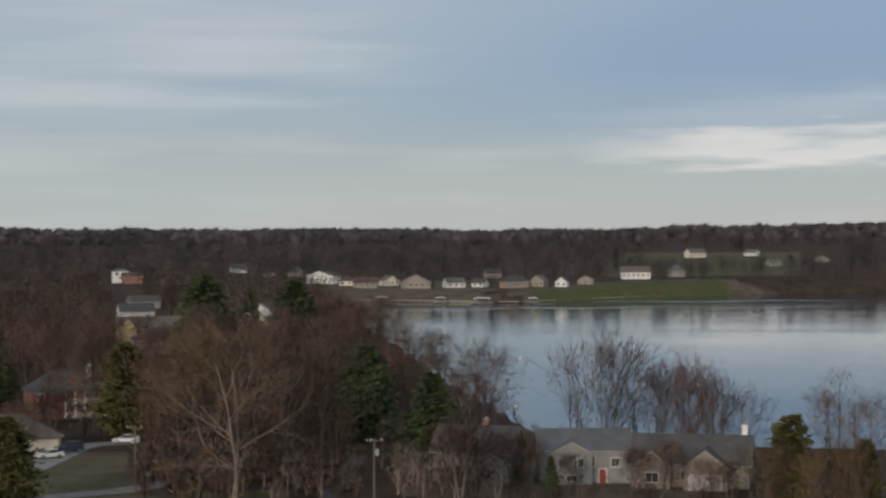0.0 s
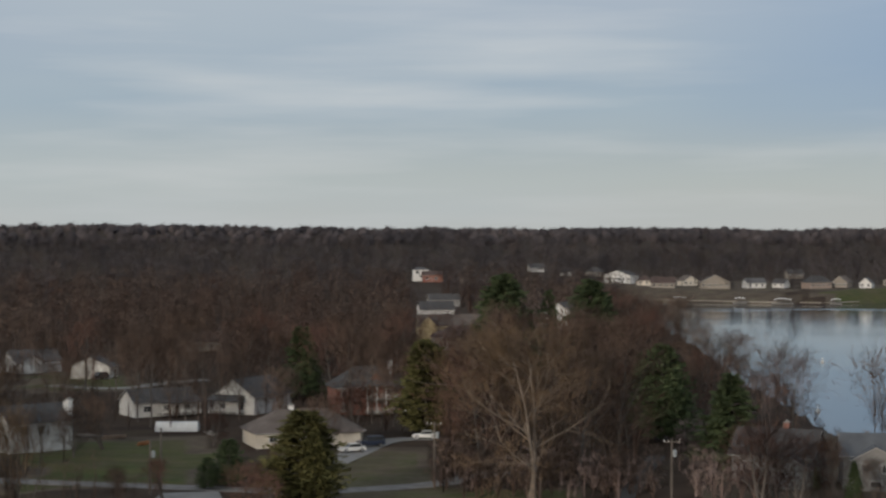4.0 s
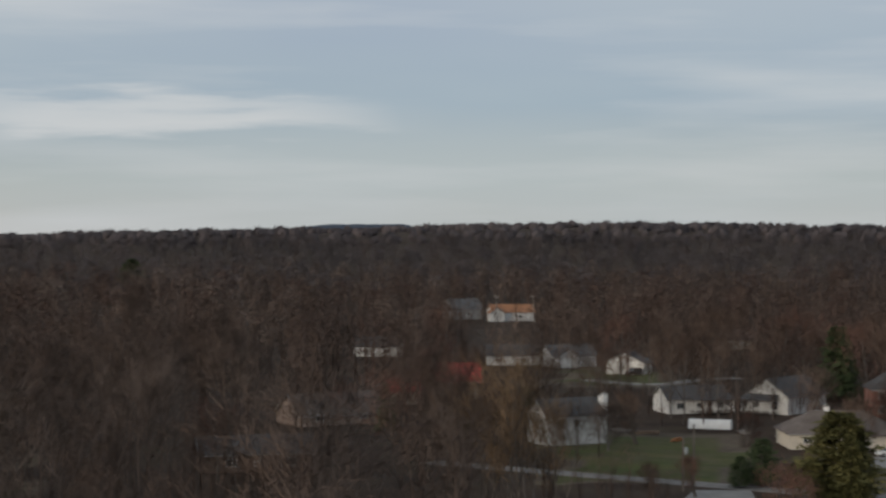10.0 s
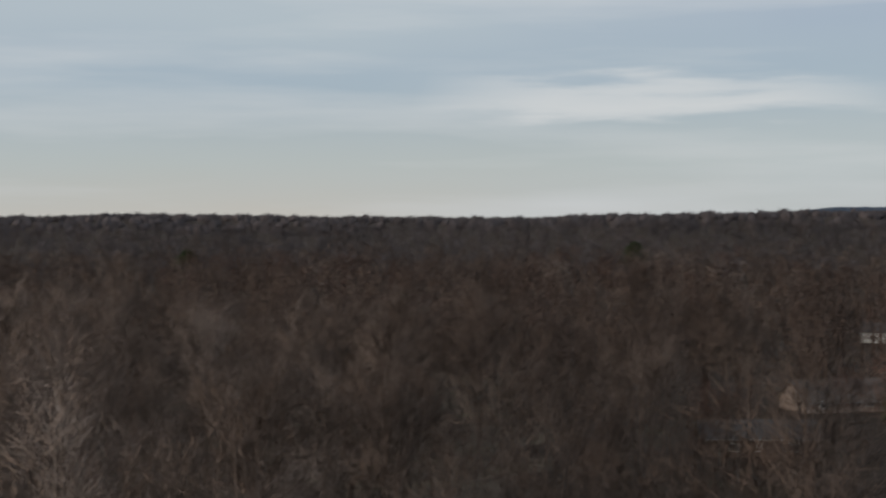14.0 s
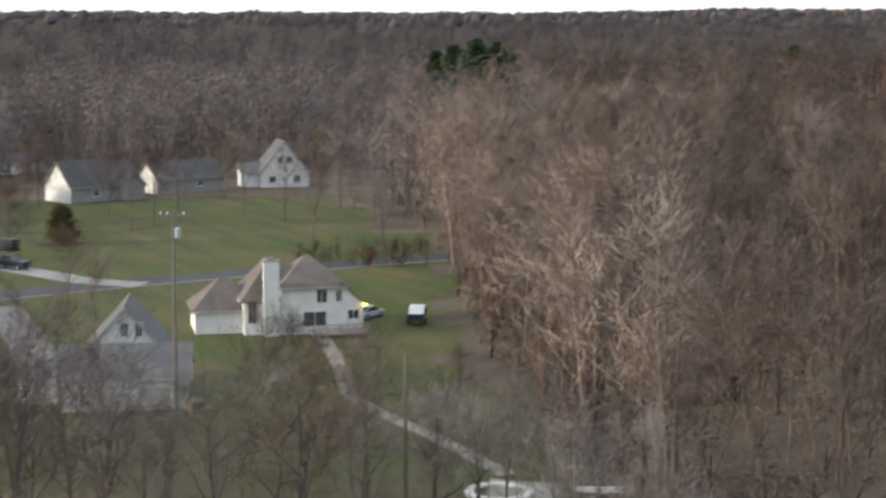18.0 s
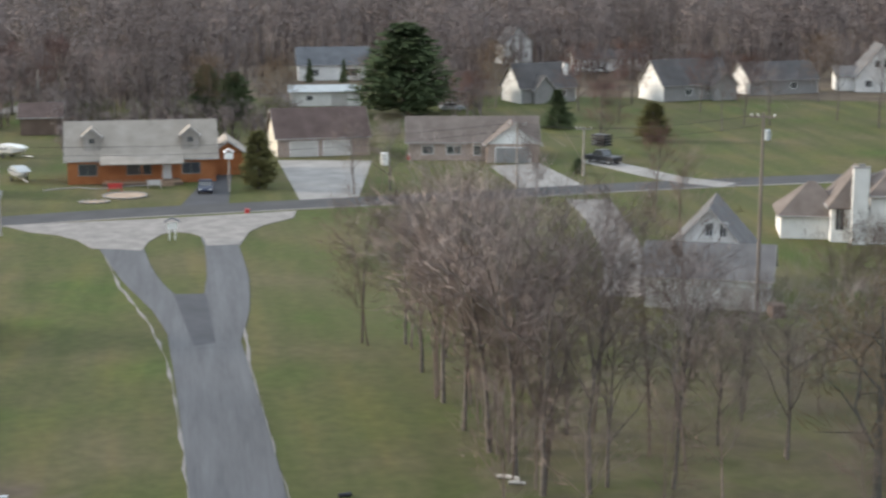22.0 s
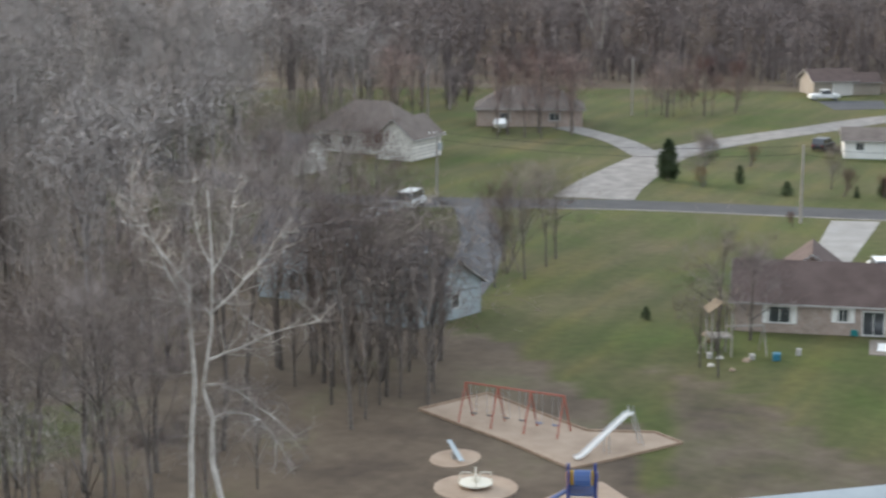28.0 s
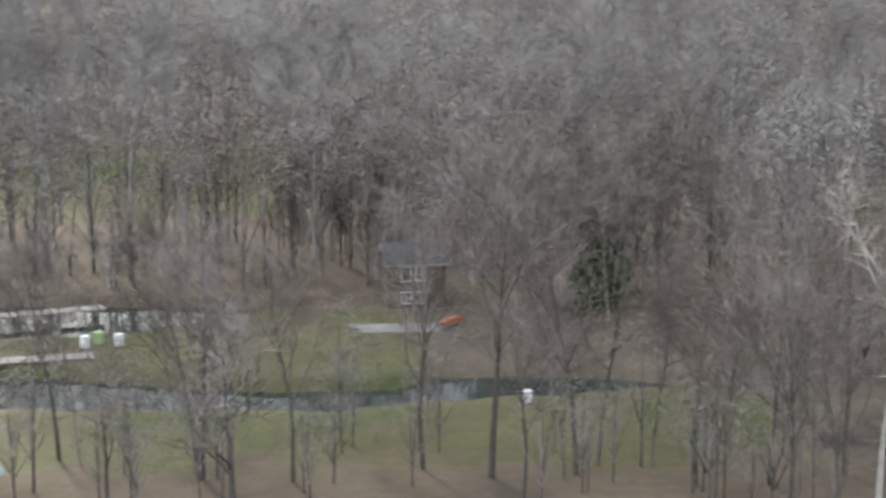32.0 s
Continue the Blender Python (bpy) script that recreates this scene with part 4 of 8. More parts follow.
brush_v = [dome_tree(700 + k, 4.0 + 0.5 * k, 170, 0.03, 10, 0.1, 0.4, length=0.13) for k in range(5)]
rings = [
    ("woods_near_north", scatter(1, 260, 22, 58, 105, 340, north_ok, 0.65, 1.15), near_v, "woods_dense"),
    ("woods_near_tan", scatter(11, 190, 54, 66, 112, 345, north_ok, 0.7, 1.2), near_v, "woods_tan"),
    ("woods_near_mixed", scatter(26, 105, 44, 55.5, 112, 345, north_ok, 0.7, 1.2), near_v, "woods_mixed"),
    ("woods_near_south", scatter(2, 160, 112, 152, 120, 320, wood_ok, 0.65, 1.15), near_v, "woods_pale"),
    ("woods_south_fill", scatter(18, 430, 113, 152, 157, 340, wood_ok, 0.6, 1.2), fine_v, "woods_pale"),
    ("woods_pond_bank", scatter(19, 70, 126, 152, 158, 184, wood_ok, 0.7, 1.1), fine_v, "woods_grey"),
    ("brush_north", scatter(12, 420, 44, 64, 108, 300, north_ok, 0.7, 1.3), brush_v, "brush"),
    ("brush_south", scatter(13, 280, 113, 152, 122, 300, wood_ok, 0.7, 1.2), brush_v, "woods_pale"),
    ("brush_edge", [(*at(wood_edge(110 + 1.5 * k) - 0.4 - 2.4 * (k * 37 % 100) / 100, 110 + 1.5 * k), 0.5 + 0.06 * (k * 13 % 10)) for k in range(125)], brush_v, "brush"),
    ("brush_lawn_edge", scatter(25, 70, 62.6, 67.0, 244, 266, lambda a, d: True, 0.3, 0.55), brush_v, "woods_rust"),
    ("woods_beyond_road", scatter(3, 480, 58, 118, 290, 480, west_ok, 0.7, 1.2), mid_v, "woods_mid"),
    ("brush_beyond_road", scatter(16, 640, 62, 113, 285, 400, west_ok, 0.7, 1.5), brush_v, "woods_mid"),
    ("woods_beyond_pond", scatter(14, 260, 116, 152, 290, 480, west_ok, 0.7, 1.2), mid_v, "woods_pale"),
    ("woods_north", scatter(4, 580, 4, 59.5, 330, 580, north_ok, 0.65, 1.15), mid_v, "woods"),
    ("woods_north_deep", scatter(17, 1250, 4, 61, 560, 1100, north_ok, 0.75, 1.2), deep_v, "woods"),
    ("woods_west", scatter(5, 750, 62, 118, 420, 800, west_ok, 0.7, 1.2), deep_v, "woods_mid"),
    ("woods_south_west", scatter(15, 300, 118, 152, 420, 700, west_ok, 0.7, 1.2), deep_v, "woods_pale"),
    ("woods_north_rust", scatter(20, 170, 3, 52, 340, 1000, wood_ok, 0.75, 1.2), mid_v, "woods_rust"),
    ("woods_north_ash", scatter(21, 120, 3, 56, 360, 1100, wood_ok, 0.8, 1.3), mid_v, "woods_ash"),
    ("woods_far_rust", scatter(22, 420, -16, 60, 950, 1900, wood_ok, 0.8, 1.15), far_v, "woods_far_warm"),
    ("brush_behind_log_house", scatter(41, 120, 86.0, 93.6, 262, 300, lambda a, d: True, 0.6, 1.3), brush_v, "woods_mid"),
    ("woods_west_edge", scatter(23, 110, 58.5, 68.5, 335, 600, north_ok, 0.7, 1.15), mid_v, "woods_mid"),
    ("woods_west_edge_deep", scatter(24, 130, 60, 69, 560, 950, north_ok, 0.7, 1.1), deep_v, "woods_mid"),
    # the far tracts and the skyline take the haze-tinted colour
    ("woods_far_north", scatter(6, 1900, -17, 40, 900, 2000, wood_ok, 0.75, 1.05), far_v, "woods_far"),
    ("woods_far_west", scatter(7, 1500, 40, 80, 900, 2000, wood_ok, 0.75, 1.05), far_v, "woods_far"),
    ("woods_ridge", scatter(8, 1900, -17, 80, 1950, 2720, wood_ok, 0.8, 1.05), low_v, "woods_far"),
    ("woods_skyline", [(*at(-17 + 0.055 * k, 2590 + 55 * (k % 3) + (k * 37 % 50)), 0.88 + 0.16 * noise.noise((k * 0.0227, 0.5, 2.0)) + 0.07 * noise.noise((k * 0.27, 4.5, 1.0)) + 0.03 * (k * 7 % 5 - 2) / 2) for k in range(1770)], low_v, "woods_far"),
    ("woods_behind", scatter(9, 400, 80, 330, 900, 2400, wood_ok, 0.9, 1.3), low_v, "woods_far"),
]
for k, (nm, pl, va, mt) in enumerate(rings):
    stand(nm, pl, va, M[mt], "dense leafless undergrowth" if nm[:5] == "brush" else "dense leafless brown-grey woods", 40 + k)


# ---- houses ----
def on_wall(side, w, d, u, z):
    """The pose of something on a wall: x along it, y out of it."""
    if side == 'f':
        return Matrix.Translation((u, -d / 2, z)) @ pose(0, 0, 0, 0, 0, 180)
    if side == 'b':
        return Matrix.Translation((u, d / 2, z))
    if side == 'l':
        return Matrix.Translation((-w / 2, u, z)) @ pose(0, 0, 0, 0, 0, 90)
    return Matrix.Translation((w / 2, u, z)) @ pose(0, 0, 0, 0, 0, -90)


def add_window(top, m, w, h, shutters=None, frame_mat=None):
    bm = bmesh.new()
    t = 0.09
    for c, s in (((0, 0.03, h / 2), (w + 2 * t, 0.1, t)), ((0, 0.03, -h / 2), (w + 2 * t, 0.14, t)), ((-w / 2, 0.03, 0), (t, 0.1, h)), ((w / 2, 0.03, 0), (t, 0.1, h)), ((0, 0.03, 0), (0.05, 0.06, h))):
        box(bm, c, s, m)
    win = part("window", bm, frame_mat or M["trim"], top)
    bm = bmesh.new()
    box(bm, (0, 0.01, 0), (w, 0.03, h), m)
    part("pane", bm, M["glass"], win)
    if shutters:
        for sx in (-1, 1):
            bm = bmesh.new()
            box(bm, (sx * (w / 2 + 0.32), 0.03, 0), (0.42, 0.05, h + 0.1), m)
            part("shutter", bm, shutters, top)


def add_door(top, m, w, h, mat, name="door"):
    bm = bmesh.new()
    box(bm, (0, 0.02, h / 2), (w, 0.06, h), m)
    if name == "garage_door":
        for k in range(1, 4):
            box(bm, (0, 0.055, h * k / 4), (w, 0.02, 0.03), m)
    d = part(name, bm, mat, top)
    bm = bmesh.new()
    for c, s in (((0, 0.03, h + 0.06), (w + 0.26, 0.1, 0.12)), ((-w / 2 - 0.06, 0.03, h / 2), (0.12, 0.1, h)), ((w / 2 + 0.06, 0.03, h / 2), (0.12, 0.1, h))):
        box(bm, c, s, m)
    part("door_frame", bm, M["trim"], d)


def gable_block(top, c, w, d, h, rise, wall, roof, ridge='x', over=0.45, hip=False, z0=0.0, gable_wall=None):
    """Walls and a pitched roof about c (x, y), the ridge along x or y."""
    m = Matrix.Translation((c[0], c[1], 0)) @ (pose(0, 0, 0, 0, 0, 90) if ridge == 'y' else Matrix())
    if ridge == 'y':
        w, d = d, w
    bm = bmesh.new()
    if hip:
        box(bm, (0, 0, (h + z0 - 0.4) / 2), (w, d, h - z0 + 0.4), m)
    else:
        mm = m @ pose(0, 0, 0, 0, 0, 90)
        prism(bm, [(-d / 2, z0 - 0.4), (d / 2, z0 - 0.4), (d / 2, h), (0, h + rise), (-d / 2, h)], -w / 2, w / 2, mm)
    part("wall", bm, wall, top)
    k = rise / (d / 2)
    drop = over * k
    bm = bmesh.new()
    if hip:
        e = over
        base = [(-w / 2 - e, -d / 2 - e), (w / 2 + e, -d / 2 - e), (w / 2 + e, d / 2 + e), (-w / 2 - e, d / 2 + e)]
        rl = max(0.2, w / 2 - d / 2 * 0.9)
        lo = [bm.verts.new(m @ Vector((x, y, h - drop))) for x, y in base]
        mi = [bm.verts.new(m @ Vector((x, y, h - drop + 0.16))) for x, y in base]
        r0, r1 = bm.verts.new(m @ Vector((-rl, 0, h + rise + 0.1))), bm.verts.new(m @ Vector((rl, 0, h + rise + 0.1)))
        bm.faces.new(lo[::-1])
        for a in range(4):
            bm.faces.new((lo[a], lo[(a + 1) % 4], mi[(a + 1) % 4], mi[a]))
        bm.faces.new((mi[0], mi[1], r1, r0))
        bm.faces.new((mi[2], mi[3], r0, r1))
        bm.faces.new((mi[1], mi[2], r1))
        bm.faces.new((mi[3], mi[0], r0))
        bmesh.ops.recalc_face_normals(bm, faces=bm.faces[:])
        part("roof", bm, roof, top)
    else:
        mm = m @ pose(0, 0, 0, 0, 0, 90)
        o = d / 2 + over
        prism(bm, [(-o, h - drop + 0.02), (0, h + rise + 0.02), (o, h - drop + 0.02), (o, h - drop + 0.2), (0, h + rise + 0.22), (-o, h - drop + 0.2)], -w / 2 - over, w / 2 + over, mm)
        part("roof", bm, roof, top)
        for sx in (-1, 1):
            bm = bmesh.new()
            y = sx * (w / 2 + over + 0.015)
            prism(bm, [(-o, h - drop), (0, h + rise), (o, h - drop), (o, h - drop + 0.17), (0, h + rise + 0.17), (-o, h - drop + 0.17)], y - 0.02, y + 0.02, mm)
            part("bargeboard", bm, M["fascia"], top)
    for s in (-1, 1):
        bm = bmesh.new()
        box(bm, (0, s * (d / 2 + over + 0.05), h - drop + 0.1), (w + 2 * over, 0.1, 0.12), m)
        part("gutter", bm, M["fascia"], top)


def add_chimney(top, x, y, z1, mat, w=0.8, d=0.8, z0=0.0):
    bm = bmesh.new()
    box(bm, (x, y, (z0 + z1) / 2), (w, d, z1 - z0))
    ch = part("chimney", bm, mat, top)
    bm = bmesh.new()
    box(bm, (x, y, z1 + 0.06), (w + 0.16, d + 0.16, 0.12))
    box(bm, (x, y, z1 + 0.25), (w * 0.4, d * 0.4, 0.3))
    part("chimney_cap", bm, M["concrete"], ch)


def house(az, d, skew, w, dp, h, rise, wall, roof, label, ridge='x', hip=False, windows=(), doors=(), garages=(), chimneys=(), shutters=None, name="house", wings=(), category="house", group="houses", ends=None):
    """A house at a bearing and range; its front faces the middle of the plan, turned by skew degrees."""
    x, y = at(az, d)
    top = empty(name, pose(x, y, ground_z(x, y), 0, 0, az + skew))
    tagged(top, label, category, group)
    wm = M[wall]
    gable_block(top, (0, 0), w, dp, h, rise, wm, M[roof], ridge, hip=hip)
    for cx, cy, w2, d2, h2, r2, rd2, hp2 in wings:
        gable_block(top, (cx, cy), w2, d2, h2, r2, wm, M[roof], rd2, hip=hp2)
    # paler end panels; on the white houses this sunlit-against-shaded contrast is put into colour
    for sx in ((-1, 1) if ends else ()):
        bm = bmesh.new()
        prism(bm, [(-dp / 2 - 0.02, -0.3), (dp / 2 + 0.02, -0.3), (dp / 2 + 0.02, h - 0.04), (0, h + rise - 0.04), (-dp / 2 - 0.02, h - 0.04)], -0.03, 0.03, pose(sx * (w / 2 + 0.02), 0, 0, 0, 0, 90))
        part("gable_end", bm, M[ends], top, "gable end panel coloured paler than the front, as if sunlit")
    for side, u, z, ww, hh in windows:
        add_window(top, on_wall(side, w, dp, u, z), ww, hh, shutters)
    for side, u, ww, hh, mt in doors:
        add_door(top, on_wall(side, w, dp, u, 0), ww, hh, mt)
    for side, u, ww in garages:
        add_door(top, on_wall(side, w, dp, u, 0), ww, 2.15, M["garage_door"], "garage_door")
    for cx, cy, z1, mt in chimneys:
        add_chimney(top, cx, cy, z1, M[mt])
    return top


def add_porch(top, x0, x1, y0, depth, h, storeys=1, mat="trim", roof="roof_grey", posts=4, z0=0.5):
    """A columned porch before a front at y0: deck, posts, rails and a lean-to roof."""
    for s in range(storeys):
        zb = z0 + s * h
        bm = bmesh.new()
        box(bm, ((x0 + x1) / 2, y0 - depth / 2, zb - 0.08), (x1 - x0, depth, 0.16))
        part("porch_deck", bm, M["wood_grey"], top)
        for k in range(posts):
            u = x0 + 0.12 + (x1 - x0 - 0.24) * k / (posts - 1)
            bm = bmesh.new()
            box(bm, (u, y0 - depth + 0.12, zb + h / 2), (0.2, 0.2, h), None, 0.02)
            box(bm, (u, y0 - depth + 0.12, zb + 0.1), (0.3, 0.3, 0.2))
            part("porch_post", bm, M[mat], top)
        bm = bmesh.new()
        for z in (0.35, 0.95):
            box(bm, ((x0 + x1) / 2, y0 - depth + 0.12, zb + z), (x1 - x0, 0.07, 0.08))
        for k in range(int((x1 - x0) / 0.35)):
            box(bm, (x0 + 0.2 + 0.35 * k, y0 - depth + 0.12, zb + 0.65), (0.05, 0.05, 0.6))
        part("porch_rail", bm, M[mat], top)
    zt = z0 + storeys * h
    bm = bmesh.new()
    prism(bm, [(y0 - depth - 0.4, zt), (y0, zt + 0.9), (y0, zt + 1.05), (y0 - depth - 0.4, zt + 0.15)], x0 - 0.3, x1 + 0.3, pose(0, 0, 0, 0, 0, 90) @ Matrix.Diagonal((1, -1, 1, 1)))
    part("porch_roof", bm, M[roof], top)


def slab(name, pts, mat, label, category, z=0.035, thick=0.06, kind="structure"):
    """A flat paved piece with the outline pts (x, y)."""
    n = len(pts)
    verts = [(x, y, ground_z(x, y) + z) for x, y in pts] + [(x, y, ground_z(x, y) + z - thick) for x, y in pts]
    faces = [tuple(range(n))] + [(k, k + n, (k + 1) % n + n, (k + 1) % n) for k in range(n)]
    ob = link_mesh(name, verts, faces, mat)
    bm = bmesh.new()
    bm.from_mesh(ob.data)
    bmesh.ops.recalc_face_normals(bm, faces=bm.faces[:])
    if bm.faces[0].normal.z < 0:
        bmesh.ops.reverse_faces(bm, faces=bm.faces[:])
    bm.to_mesh(ob.data)
    bm.free()
    return tagged(ob, label, category, kind=kind)


# ---- vehicles ----
def wheel_mesh():
    bm = bmesh.new()
    bmesh.ops.create_cone(bm, cap_ends=True, segments=14, radius1=0.34, radius2=0.34, depth=0.24, matrix=pose(0, 0, 0, 90))
    t = bpy.data.meshes.new("tyre")
    bm.to_mesh(t)
    bm.free()
    t.materials.append(M["rubber"])
    bm = bmesh.new()
    bmesh.ops.create_cone(bm, cap_ends=True, segments=10, radius1=0.2, radius2=0.2, depth=0.26, matrix=pose(0, 0, 0, 90))
    r = bpy.data.meshes.new("rim")
    bm.to_mesh(r)
    bm.free()
    r.materials.append(M["steel"])
    return t, r


TYRE, RIM = wheel_mesh()
LAMP = material("lamp_glass", [(0.75, 0.74, 0.70), (0.85, 0.84, 0.8)], 0.15)
TAIL = material("tail_lamp", [(0.30, 0.02, 0.02), (0.4, 0.03, 0.03)], 0.2)
SHAPES = {  # body outline, cabin outline (length along x, height), width
    "sedan": ([(-2.25, 0.3), (2.25, 0.3), (2.3, 0.62), (2.1, 0.78), (1.0, 0.9), (-1.5, 0.93), (-2.2, 0.86), (-2.3, 0.6)], [(1.0, 0.9), (0.35, 1.38), (-0.9, 1.42), (-1.6, 0.93)], 1.8),
    "suv": ([(-2.3, 0.35), (2.3, 0.35), (2.35, 0.8), (2.2, 1.0), (1.0, 1.08), (-2.25, 1.1), (-2.35, 0.7)], [(1.0, 1.08), (0.45, 1.72), (-1.9, 1.74), (-2.25, 1.1)], 1.9),
    "pickup": ([(-2.8, 0.45), (2.7, 0.45), (2.75, 0.9), (2.6, 1.1), (1.4, 1.18), (-2.75, 1.15), (-2.8, 0.8)], [(1.3, 1.18), (0.75, 1.85), (-0.5, 1.87), (-0.8, 1.16)], 1.95),
    "van": ([(-2.5, 0.35), (2.4, 0.35), (2.5, 0.85), (2.2, 1.15), (-2.5, 1.2)], [(2.2, 1.15), (1.4, 2.0), (-2.4, 2.05), (-2.5, 1.2)], 1.95)}


def vehicle(xy, heading, shape, colour, label, group="parked vehicles"):
    """A parked vehicle, its nose along heading degrees counter-clockwise from +x."""
    body, cab, w = SHAPES[shape]
    x, y = xy
    top = empty({"sedan": "car", "suv": "suv", "pickup": "pickup_truck", "van": "van"}[shape], pose(x, y, ground_z(x, y) + 0.03, 0, 0, heading))
    tagged(top, label, "vehicle", group)
    bm = bmesh.new()
    prism(bm, body, -w / 2, w / 2)
    bmesh.ops.bevel(bm, geom=bm.edges[:], offset=0.06, segments=1, affect='EDGES')
    part("body", bm, colour, top)
    bm = bmesh.new()
    prism(bm, cab, -w / 2 + 0.12, w / 2 - 0.12)
    part("window_glass", bm, M["glass"], top, "dark tinted glass")
    bm = bmesh.new()
    (xa, za), (xb, zb) = cab[1], cab[2]
    box(bm, ((xa + xb) / 2, 0, max(za, zb) + 0.02), (abs(xa - xb) + 0.1, w - 0.22, 0.06), None, 0.02)
    part("cabin_roof", bm, colour, top)
    for sx in (1, -1):
        lo, hi = (cab[0], cab[1]) if sx > 0 else (cab[3], cab[2])
        for sy in (-1, 1):
            part("roof_pillar", tube(bmesh.new(), [(lo[0], sy * (w / 2 - 0.1), lo[1]), (hi[0], sy * (w / 2 - 0.1), hi[1])], (0.05, 0.05), 4), colour, top)
            wl_ = new("wheel", TYRE)
            wl_.parent = top
            wl_.location = (sx * (body[1][0] - 0.85), sy * (w / 2 - 0.1), 0.34)
            rim = new("rim", RIM)
            rim.parent = wl_
            bm = bmesh.new()
            box(bm, (sx * (body[1][0] + 0.01), sy * (w / 2 - 0.28), body[2][1] - 0.02), (0.1, 0.34, 0.15), None, 0.02)
            part("headlight" if sx > 0 else "tail_light", bm, LAMP if sx > 0 else TAIL, top)
    return top


# ---- utility poles ----
def utility_pole(az, d, h, turn=0, arm=2.2, can=True, arms=1, mat="wood_grey"):
    x, y = at(az, d)
    top = empty("utility_pole", pose(x, y, ground_z(x, y), 0, 0, turn))
    tagged(top, "weathered wooden utility pole" + (" with a crossarm" if arms else "") + (" and a grey transformer" if can else ""), "utility pole", "utility poles")
    part("pole", tube(bmesh.new(), [(0, 0, -0.3), (0, 0, h / 2), (0.03, 0, h)], (0.17, 0.15, 0.11), 8), M[mat], top)
    for k in range(arms):
        z = h - 0.35 - 0.9 * k
        bm = bmesh.new()
        box(bm, (0, -0.14, z), (arm, 0.1, 0.13))
        ca = part("crossarm", bm, M[mat], top)
        for u in (-0.45, -0.2, 0.45):
            part("insulator", tube(bmesh.new(), [(u * arm, -0.14, z + 0.06), (u * arm, -0.14, z + 0.2), (u * arm, -0.14, z + 0.3)], (0.04, 0.08, 0.03), 6), M["trim"], ca)
    if can:
        z = h - 1.9
        part("transformer", tube(bmesh.new(), [(0.42, 0, z - 0.45), (0.42, 0, z - 0.4), (0.42, 0, z + 0.4), (0.42, 0, z + 0.5)], (0.2, 0.26, 0.26, 0.12), 10), M["pale_metal"], top, "pale grey steel can")
    return top


def wire(a, b, sag, label="thin sagging overhead power line"):
    """A cable between two places (x, y, z)."""
    A, B = Vector(a), Vector(b)
    pts = [A.lerp(B, k / 12) - Vector((0, 0, sag * 4 * (k / 12) * (1 - k / 12))) for k in range(13)]
    ob = part("power_line", tube(bmesh.new(), pts, [0.022] * 13, 3), M["rubber"], None)
    return tagged(ob, label, "cable", "power lines")


# ================= north-east: lakeside street =================
tagged(ribbon("road_lakeside", [(-125.7, 244.0), (-111.7, 242.8), (-99.1, 241.4), (-83.7, 240.2), (-72.0, 239.0), (-58.7, 238.9), (-44.8, 247.2), (-40.1, 255.0), (-36.0, 263.9)], 4.6, M["gravel"], 0.05), "pale worn lane past the houses", "road", kind="structure")
slab("driveway_1", [(-78.9, 233.6), (-71.7, 236.7), (-68.2, 227.8), (-77.2, 223.9)], M["concrete"], "pale concrete driveway apron", "driveway", 0.07)
tagged(ribbon("driveway_2", [(-63.2, 269.8), (-62.5, 282.5), (-61.6, 298.1), (-58.5, 303.9), (-53.6, 306.1)], 5.0, M["concrete"], 0.05), "pale concrete driveway", "driveway", kind="structure")
tagged(ribbon("driveway_3", [(-163.3, 403.3), (-152.7, 396.9), (-142.9, 397.7), (-138.5, 414.2), (-131.7, 424.9)], 5.0, M["concrete"], 0.05), "pale concrete street before the white garages", "driveway", kind="structure")
tagged(ribbon("lakeside_drive", [(-16.0, 235.1), (-15.0, 253.6), (-14.2, 272.5), (-13.6, 286.8)], 2.7, M["lane_grey"], 0.05), "narrow grey asphalt drive between trees", "road", kind="structure")

house(-1.15, 259, -14, 11.5, 9, 4.4, 3.2, "grey_siding", "roof_dark", "dark grey lakeside house with a steep dark roof", ridge='x', windows=(('f', 2.8, 2.9, 1.2, 1.1), ('f', 0, 2.9, 1.0, 1.1)),
      garages=(('f', 3.0, 4.2),), chimneys=((1.0, 0.5, 8.6, "red_brick"),), wings=((3, -4.5, 6, 5, 3.0, 1.6, 'y', False),))
lake_house = house(-4.5, 258, 6, 13, 8.5, 4.8, 2.5, "grey_siding", "roof_slate", "grey-green house with white-framed windows and a slate roof",
      windows=(('f', -3.6, 3.2, 1.3, 1.5), ('f', 0.6, 3.2, 1.3, 1.5), ('f', 4.2, 3.0, 1.2, 1.3), ('f', -3.6, 1.0, 1.3, 1.0)), doors=(('f', 2.4, 1.0, 2.05, paint("red_door", (0.3, 0.06, 0.05))),), wings=((-2.2, -3.6, 6, 4, 4.4, 1.6, 'y', False),))
for u in (-3.6, -0.9):
    add_window(lake_house, Matrix.Translation((u, -5.62, 3.1)) @ pose(0, 0, 0, 0, 0, 180), 0.9, 1.3)
add_window(lake_house, Matrix.Translation((-2.2, -5.62, 0.95)) @ pose(0, 0, 0, 0, 0, 180), 1.6, 0.9)
brown_house = house(-8.0, 256, -5, 16.5, 10, 3.4, 3.4, "tan_siding", "roof_dark", "brown house with several gables and a white garage door",
      windows=(('f', -5.6, 1.7, 1.5, 1.4), ('f', -0.6, 1.7, 1.2, 1.3)), wings=((-5, -5.2, 5, 4, 3.2, 2.0, 'y', False), (2.5, -5.6, 6, 5, 3.2, 2.3, 'y', False)), chimneys=((7.4, 1.0, 8.4, "trim"),))
add_window(brown_house, Matrix.Translation((-5.0, -7.22, 1.6)) @ pose(0, 0, 0, 0, 0, 180), 1.8, 1.4)
